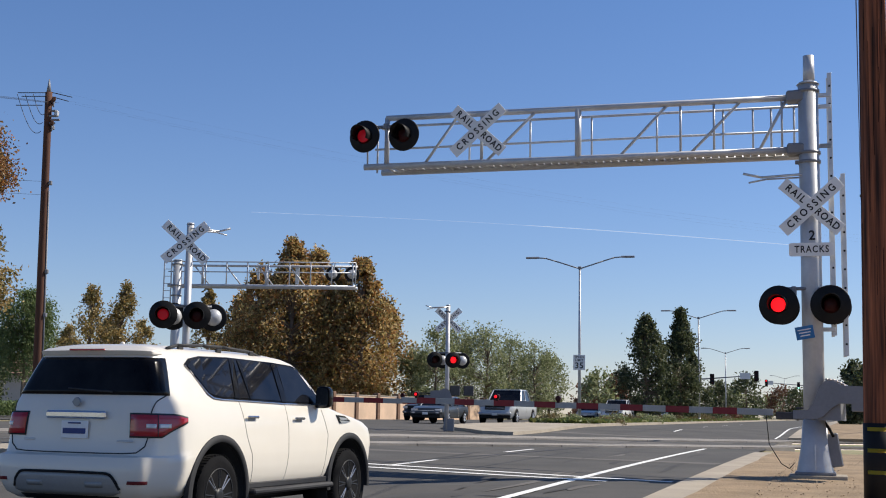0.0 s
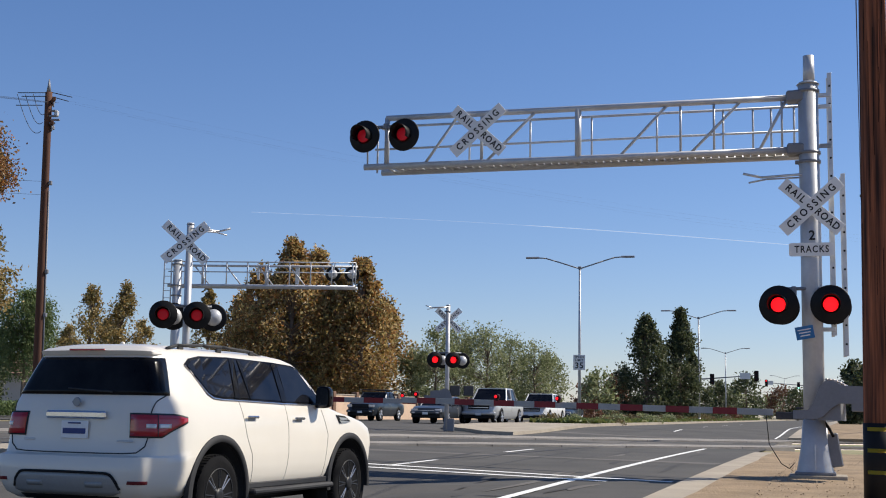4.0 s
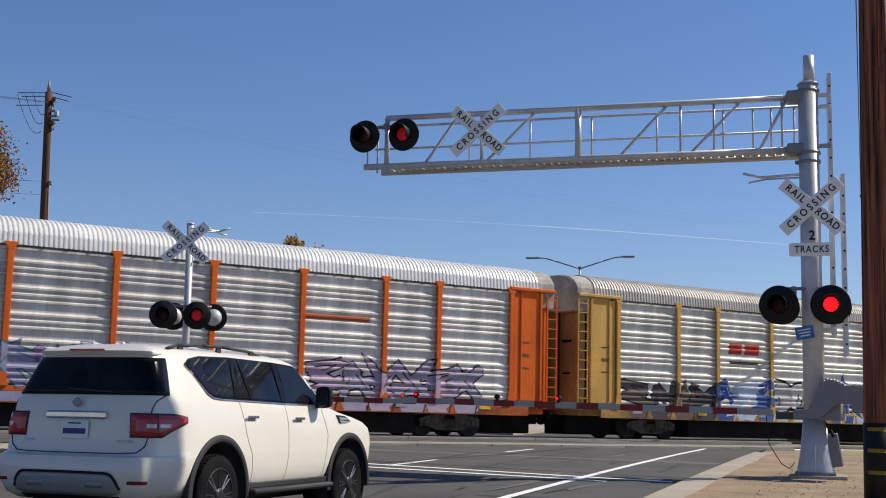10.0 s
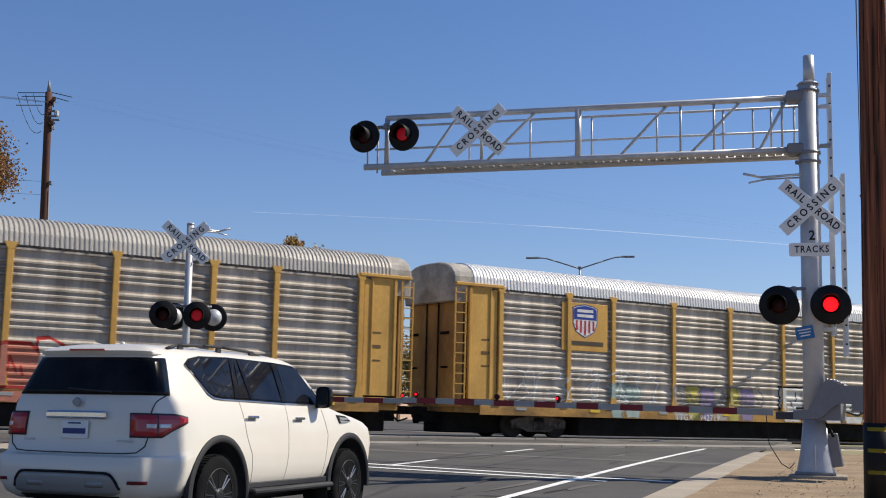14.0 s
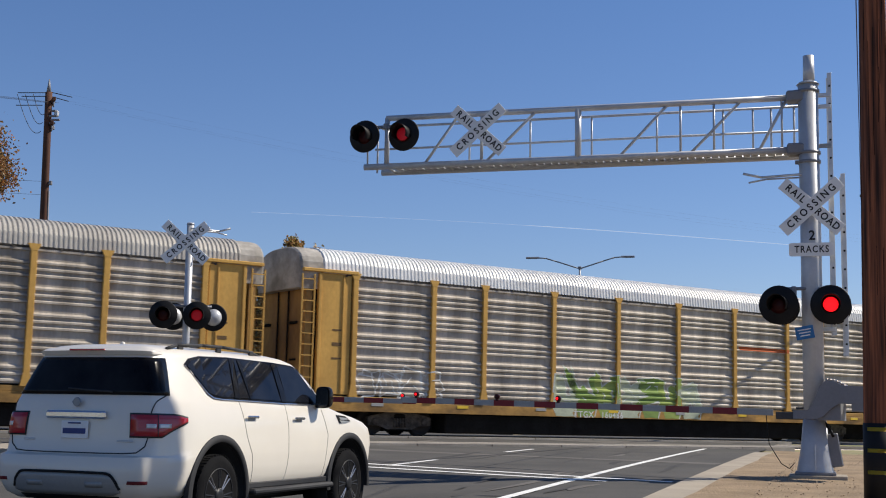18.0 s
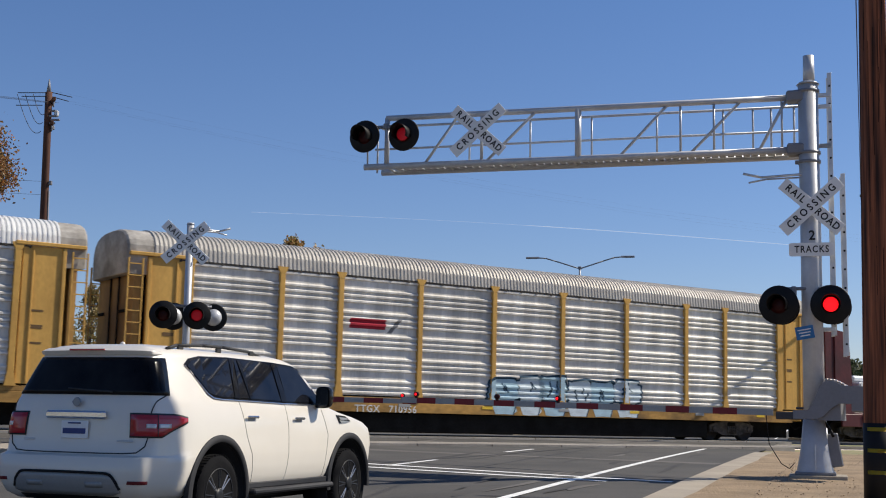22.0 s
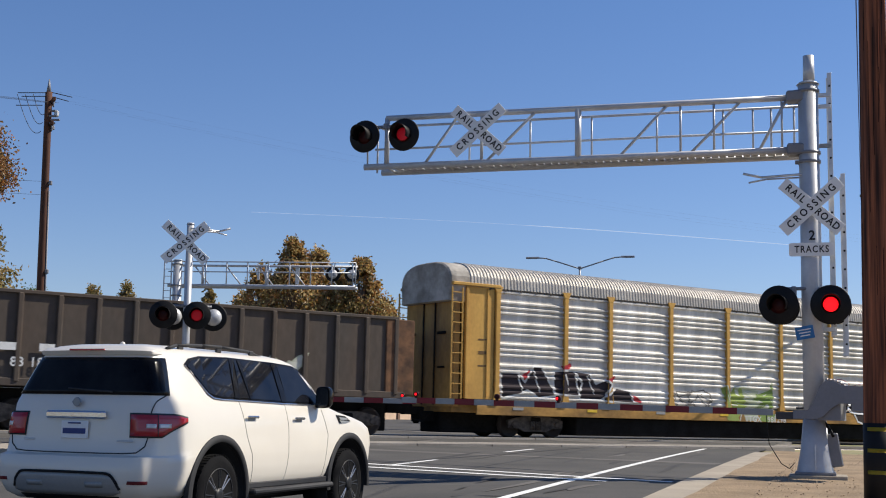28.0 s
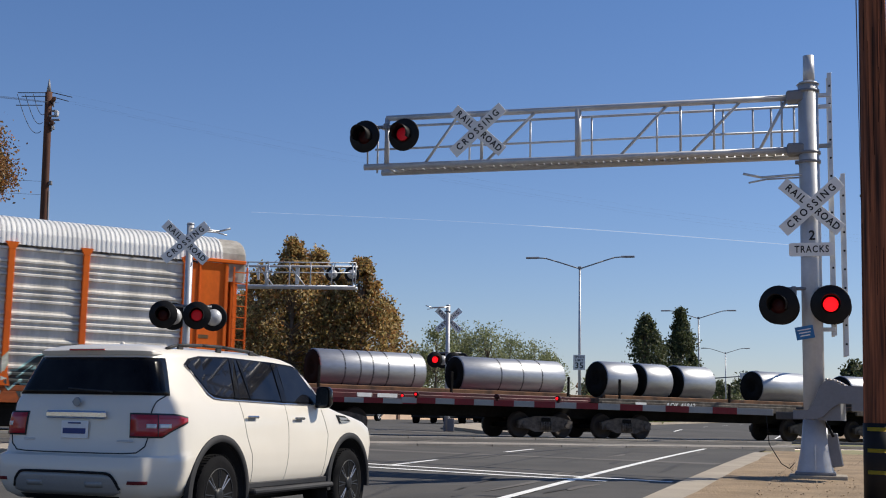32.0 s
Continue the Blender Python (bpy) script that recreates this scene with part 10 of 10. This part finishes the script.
def leaf_cloud(name, pts, size, material, rng, flat=0.0):
    """One mesh of many small folded leaves at the given points."""
    pts = np.asarray(pts)
    n = len(pts)
    d = rng.normal(size=(n, 3))
    d[:, 2] *= 1 - flat
    d /= np.linalg.norm(d, axis=1)[:, None]
    e = np.cross(d, rng.normal(size=(n, 3)))
    e /= np.linalg.norm(e, axis=1)[:, None]
    s = size * rng.uniform(0.55, 1.3, size=(n, 1))
    nrm = np.cross(d, e) * s * 0.18
    v = np.stack([pts - d * s * 0.5, pts + e * s * 0.32 + nrm, pts + d * s * 0.5, pts - e * s * 0.32 + nrm], axis=1).reshape(-1, 3)
    i = np.arange(n)[:, None] * 4
    faces = np.concatenate([i + np.array([[0, 1, 2]]), i + np.array([[0, 2, 3]])], axis=0)
    me = bpy.data.meshes.new(name)
    me.from_pydata(v.tolist(), [], faces.tolist())
    me.materials.append(material)
    return me


def tree(x, y, h, wide, material, label, seed, kind="round", leaves=5000, size=0.22, low=0.18, z=None, gaps=0.5, twigs=True):
    """Tapered trunk with limbs; leaves sit in clumps round the limbs' ends, so the outline is uneven."""
    rng = np.random.default_rng(seed)
    z = height(x, y) if z is None else z
    h *= 0.93
    t = thing("tree", pose(x, y, z), label, "tree")
    bm = bmesh.new()
    r = 0.018 * h + 0.05
    lean = rng.normal(size=2) * 0.02 * h
    trunk = [Vector((0, 0, -0.1)), Vector((lean[0] * 0.3, lean[1] * 0.3, h * 0.3)), Vector((lean[0], lean[1], h * 0.62)), Vector((lean[0] * 1.2, lean[1] * 1.2, h * 0.9))]
    for k, (a, b) in enumerate(zip(trunk, trunk[1:])):
        tube(bm, a, b, r * (1, 0.7, 0.45)[k], r * (0.7, 0.45, 0.12)[k], 9)
    part("trunk", bm, BARK, t)
    pts = []
    n_cl = 46 if leaves < 8000 else 96
    bm = bmesh.new()
    for k in range(n_cl):
        f = rng.uniform(low, 1.0) if k > 5 else rng.uniform(0.75, 1.0)
        if kind == "cone":
            prof = (1 - f) ** 0.7 * 1.1
        elif kind == "column":
            prof = 0.55 + 0.45 * math.sin(math.pi * min(1, max(0, (f - low) / (1 - low))) ** 0.8)
            prof *= 1 if f < 0.8 else (1.02 - f) / 0.22
        elif kind == "plane":
            prof = min(1.0, (1.03 - f) / 0.55) ** 0.9 * (0.75 + 0.25 * min(1, (f - low) / 0.2))
        else:
            u = (f - low) / (1 - low)
            prof = math.sqrt(max(0.02, 1 - (2 * u - 0.95) ** 2))
        a = rng.uniform(0, 2 * math.pi)
        rad = wide * prof * rng.uniform(0.35, 1.0) ** 0.6
        c = np.array([math.cos(a) * rad, math.sin(a) * rad, f * h])
        base = trunk[1].lerp(trunk[3], min(1, max(0, (f - 0.35) * 1.2)))
        tube(bm, base, Vector(c), r * 0.22, r * 0.05, 5)
        spread = wide * (0.3 if leaves < 8000 else 0.23) * rng.uniform(0.7, 1.25) * (0.55 if f > 0.78 and kind == "plane" else 1.0)
        m = int(leaves / n_cl * rng.uniform(0.6, 1.4))
        q = rng.normal(size=(m, 3)) * spread * np.array([0.62, 0.62, 0.72])
        if kind == "droop":
            q[:, 2] -= np.abs(rng.normal(size=m)) * h * 0.16
        p = c + q
        # sprigs that stick out
        if twigs:
            for _ in range(5):
                d = rng.normal(size=3)
                d[2] = abs(d[2]) * (1.4 if kind in ("plane", "cone", "column") else 0.5)
                d /= np.linalg.norm(d)
                u = rng.uniform(0, 1, size=(max(3, m // 16), 1))
                p = np.vstack([p, c + d * u * spread * 1.8 + rng.normal(size=(len(u), 3)) * 0.09])
        pts.append(p)
    part("branchwork", bm, BARK, t)
    pts = np.vstack(pts)
    pts = pts[(pts[:, 2] > low * h * 0.5) & (pts[:, 2] < h * 1.16)]
    keep = np.array([noise.noise(Vector(p) * (1.1 / max(0.5, wide * 0.32))) > -gaps + 0.1 for p in pts])
    pts = pts[keep]
    ob = new("crown", leaf_cloud("crown", pts, size, material, rng))
    ob.parent = t
    return t


def seen_at(px, depth):
    """Plan place of a direction given by its share across the picture, at a depth in metres."""
    k = (px - 784) / 2225.0
    return k * depth, depth


for px, dep, top, w, seed, lv in ((462, 108, 13.6, 3.2, 11, 6000), (518, 104, 15.7, 3.6, 12, 8500), (562, 107, 14.7, 3.6, 13, 8500), (604, 105, 12.4, 3.6, 18, 7500), (640, 104, 14.0, 3.2, 14, 8000), (432, 116, 11.6, 3.0, 15, 5000), (682, 112, 10.4, 3.1, 16, 5500), (535, 116, 11.4, 5.6, 17, 6500)):
    x, y = seen_at(px, dep)
    tree(x, y, top, w, LEAF_BROWN, "bushy plane tree with rust-brown autumn leaves", seed, "plane", int(lv * 1.45), 0.3, 0.08, gaps=0.5)
for px, dep, top, w, seed in ((160, 116, 12.0, 2.3, 21), (222, 113, 12.2, 2.3, 22), (195, 124, 9.6, 2.7, 23), (125, 128, 9.2, 2.2, 24), (370, 119, 12.8, 1.6, 25), (258, 122, 9.2, 2.0, 26)):
    x, y = seen_at(px, dep)
    tree(x, y, top, w, LEAF_OLIVE, "slim plane tree with fading olive and brown leaves", seed, "plane", 5200, 0.25, 0.15, gaps=0.4)
x, y = seen_at(-88, 50)
tree(x, y, 13.1, 2.05, LEAF_RUST, "tall plane tree with rust-brown leaves", 31, "round", 15000, 0.15, 0.71, gaps=0.8)
x, y = seen_at(-66, 58)
tree(x, y, 9.4, 1.9, LEAF_OLIVE, "plane tree with fading green and brown leaves", 32, "round", 6000, 0.2, 0.5, gaps=0.8)
x, y = seen_at(50, 66)
tree(x, y, 6.9, 1.55, LEAF_WILLOW, "drooping soft green pepper tree", 33, "droop", 14000, 0.13, 0.55, gaps=0.95)
x, y = seen_at(-15, 74)
tree(x, y, 5.0, 1.2, LEAF_DARK, "dark evergreen tree by the house", 34, "round", 3600, 0.22, 0.15)
for px, dep, top, w, seed, ma in ((735, 112, 6.0, 1.8, 41, LEAF_GREEN), (775, 104, 7.6, 2.0, 42, LEAF_GREEN), (810, 112, 8.4, 2.2, 43, LEAF_GREEN), (862, 110, 8.0, 2.6, 44, LEAF_GREEN), (905, 116, 7.6, 2.4, 45, LEAF_GREEN), (950, 112, 7.0, 2.0, 46, LEAF_GREEN), (975, 118, 6.2, 1.7, 47, LEAF_GREEN), (835, 124, 7.0, 3.0, 48, LEAF_DARK), (925, 126, 6.2, 3.0, 49, LEAF_DARK), (760, 122, 5.6, 2.6, 50, LEAF_DARK)):
    x, y = seen_at(px, dep)
    tree(x, y, top, w, ma, "feathery light green street tree" if ma is LEAF_GREEN else "dense dark green tree", seed, "round", 4600 if ma is LEAF_GREEN else 4600, 0.2, 0.12, gaps=0.4)
for px, dep, top, w, seed, lv in ((1146, 110, 9.6, 2.4, 51, 6400), (1206, 112, 10.6, 1.9, 52, 5600), (1226, 118, 6.6, 1.7, 53, 3600)):
    x, y = seen_at(px, dep)
    tree(x, y, top, w, LEAF_DARK, "upright dark green pear tree", seed, "plane", int(lv * 1.7), 0.25, 0.1, gaps=0.6)
for px, dep, top, w, seed, ma in ((1062, 160, 6.2, 2.2, 61, LEAF_GREEN), (1090, 165, 5.6, 2.0, 62, LEAF_RED), (1275, 190, 5.6, 2.6, 63, LEAF_DARK), (1322, 200, 7.2, 2.9, 64, LEAF_DARK), (1300, 210, 5.4, 2.6, 65, LEAF_GREEN), (1382, 260, 6.8, 3.0, 66, LEAF_RED), (1412, 250, 6.4, 2.6, 67, LEAF_DARK), (1365, 280, 5.2, 3.2, 68, LEAF_GREEN), (1040, 170, 4.4, 2.0, 69, LEAF_RED), (1180, 170, 5.0, 3.0, 70, LEAF_DARK), (1105, 190, 4.2, 3.0, 71, LEAF_DARK)):
    x, y = seen_at(px, dep)
    tree(x, y, top, w, ma, "distant leafy street tree beside the road", seed, "round", 1600, 0.5, 0.12, twigs=False)
for px, dep, top, w, seed in ((1512, 120, 6.2, 1.3, 72), (1500, 110, 3.6, 1.2, 73), (1530, 105, 5.0, 1.5, 74)):
    x, y = seen_at(px, dep)
    tree(x, y, top, w, LEAF_DARK, "dark green roadside tree", seed, "round", 2200, 0.35, 0.05)


def shrub(x, y, h, w, material, label, seed, n=420, size=0.16):
    rng = np.random.default_rng(seed)
    p = rng.normal(size=(n, 3))
    p /= np.linalg.norm(p, axis=1)[:, None]
    p *= rng.uniform(0.5, 1.0, size=(n, 1)) * np.array([w, w, h])
    p[:, 2] = np.abs(p[:, 2])
    ob = new("shrub", leaf_cloud("shrub", p, size, material, rng))
    ob.matrix_basis = pose(x, y, height(x, y) + 0.08)
    return tagged(ob, label, "shrub", "shrubs on the median")


rs = random.Random(8)
for k in range(34):
    a, b = rs.uniform(65, 150), rs.uniform(-15.8, -12.8)
    x, y = road_xy(a, b)
    green = rs.random() < 0.35
    shrub(x, y, rs.uniform(0.35, 0.75), rs.uniform(0.5, 1.1), LEAF_GREEN if green else SHRUB, "low green shrub on the median" if green else "low dry brown shrub on the median", 100 + k)
for k in range(9):
    x, y = seen_at(-10 + 9 * k, 64 + rs.uniform(-2, 2))
    tagged(shrub(x, y, 0.75, 0.8, LEAF_WILLOW, "rounded green hedge bush", 150 + k, 700, 0.14), group="hedge bushes")
for k in range(14):
    x, y = seen_at(1040 + 21 * k, 150 + 3 * k)
    tagged(shrub(x, y, rs.uniform(1.2, 2.2), rs.uniform(1.5, 2.6), LEAF_DARK if k % 3 else LEAF_RED, "far dark roadside bush", 170 + k, 500, 0.4), group="far bushes")
# grass blades on the median and the far verge
rng = np.random.default_rng(4)
n = 9000
aa, bb = 65 + rng.uniform(0, 1, n) ** 1.3 * 120, rng.uniform(-16.1, -12.5, n)
P = np.array([(EA.x * a + EB.x * b, EA.y * a + EB.y * b) for a, b in zip(aa, bb)])
Z = np.array([height(x, y) + 0.22 for x, y in P])
ob = tagged(new("grass", leaf_cloud("grass", np.column_stack([P, Z]), 0.4, GRASS, rng)), "green and straw grass on the median", "grass", kind="stuff")
# pebbles and dry litter on the verge
n = 2400
aa, bb = rng.uniform(13, 36, n), -1.25 + rng.uniform(0, 1, n) ** 1.5 * 9
P = np.array([(EA.x * a + EB.x * b, EA.y * a + EB.y * b) for a, b in zip(aa, bb)])
Z = np.array([height(x, y) + 0.075 for x, y in P])
LITTER = leaf_mat("pebbles and dry litter", [(0.34, 0.26, 0.18), (0.42, 0.33, 0.23), (0.3, 0.22, 0.15)], 0.9, 0.0)
tagged(new("dirt_litter", leaf_cloud("dirt_litter", np.column_stack([P, Z]), 0.03, LITTER, rng, 0.7)), "small stones and dry leaf litter on the verge", "gravel", kind="stuff")

# contrail high in the sky
TRAIL = bpy.data.materials.new("thin contrail")
TRAIL.use_nodes = True
_n, _l = TRAIL.node_tree.nodes, TRAIL.node_tree.links
_t, _m = _n.new("ShaderNodeBsdfTransparent"), _n.new("ShaderNodeMixShader")
_n["Principled BSDF"].inputs["Base Color"].default_value = (0.9, 0.9, 0.9, 1)
_n["Principled BSDF"].inputs["Emission Color"].default_value = (0.8, 0.88, 1.0, 1)
_n["Principled BSDF"].inputs["Emission Strength"].default_value = 0.55
_m.inputs[0].default_value = 0.4
_l.new(_t.outputs[0], _m.inputs[1])
_l.new(_n["Principled BSDF"].outputs[0], _m.inputs[2])
_l.new(_m.outputs[0], _n["Material Output"].inputs[0])
bm = bmesh.new()
D = 4000.0
pts = []
for k in range(25):
    f = k / 24
    px, py = 445 + 955 * f, 375 + 58 * f - 6 * math.sin(math.pi * f)
    rx, ry = (px - 784) / 2225, (441 - py) / 2225
    cr, sr = math.cos(radians(0.985)), math.sin(radians(0.985))
    rx, ry = rx * cr - ry * sr, rx * sr + ry * cr
    cp, sp_ = math.cos(0.1285), math.sin(0.1285)
    pts.append(Vector((rx, cp - ry * sp_, sp_ + ry * cp)) * D)
vs = [(bm.verts.new(p + Vector((0, 0, (0.45 if k < 13 else 1.5) * (1 - 0.3 * k / 24)))), bm.verts.new(p - Vector((0, 0, (0.45 if k < 13 else 1.5) * (1 - 0.3 * k / 24))))) for k, p in enumerate(pts)]
for a, b in zip(vs, vs[1:]):
    bm.faces.new((a[0], b[0], b[1], a[1]))
structure("backdrop_contrail", bm, TRAIL, "thin white contrail across the blue sky", "contrail")


# ---- what moves ----
def motions():
    for car, s0, z in TRAIN:
        rows = []
        for k in range(0, 33, 2):
            s = s0 - train_shift(k)
            x, y = track_xy(s, FAR_Q)
            rows.append((float(k), pose(x, y, 0.497 + SLOPE * s + z, 0, math.degrees(-SLOPE), 90 - math.degrees(TRACK_AZ))))
        walk(car, rows)
    for car, (x, y), rows in TRAFFIC:
        walk(car, [(float(t), oncoming(x, y, d)) for t, d in rows])
    # lamps blink in turn: a lit disc stands before its dark lens, and draws back behind it when it is off
    for led, turn in FLASH:
        home = led.matrix_basis.copy()
        on, off = home @ pose(0, -0.034, 0), home @ pose(0, 0.05, 0)
        rows, lit = [], turn == 0
        rows.append((0.0, on if lit else off))
        k = 0
        while True:
            t = FLASH_START + 0.5 * FLASH_PERIOD * (k + 1)
            k += 1
            if t > 31.9:
                break
            if t < 0.05:
                continue
            # a lamp goes out a moment after the other one comes on
            n = math.ceil((t + (0.0235 if lit else -0.0125)) * FPS)
            rows.append(((n - 1) / FPS, on if lit else off))
            lit = not lit
            rows.append((n / FPS, on if lit else off))
        rows.append((32.0, on if lit else off))
        walk(led, rows)


motions()
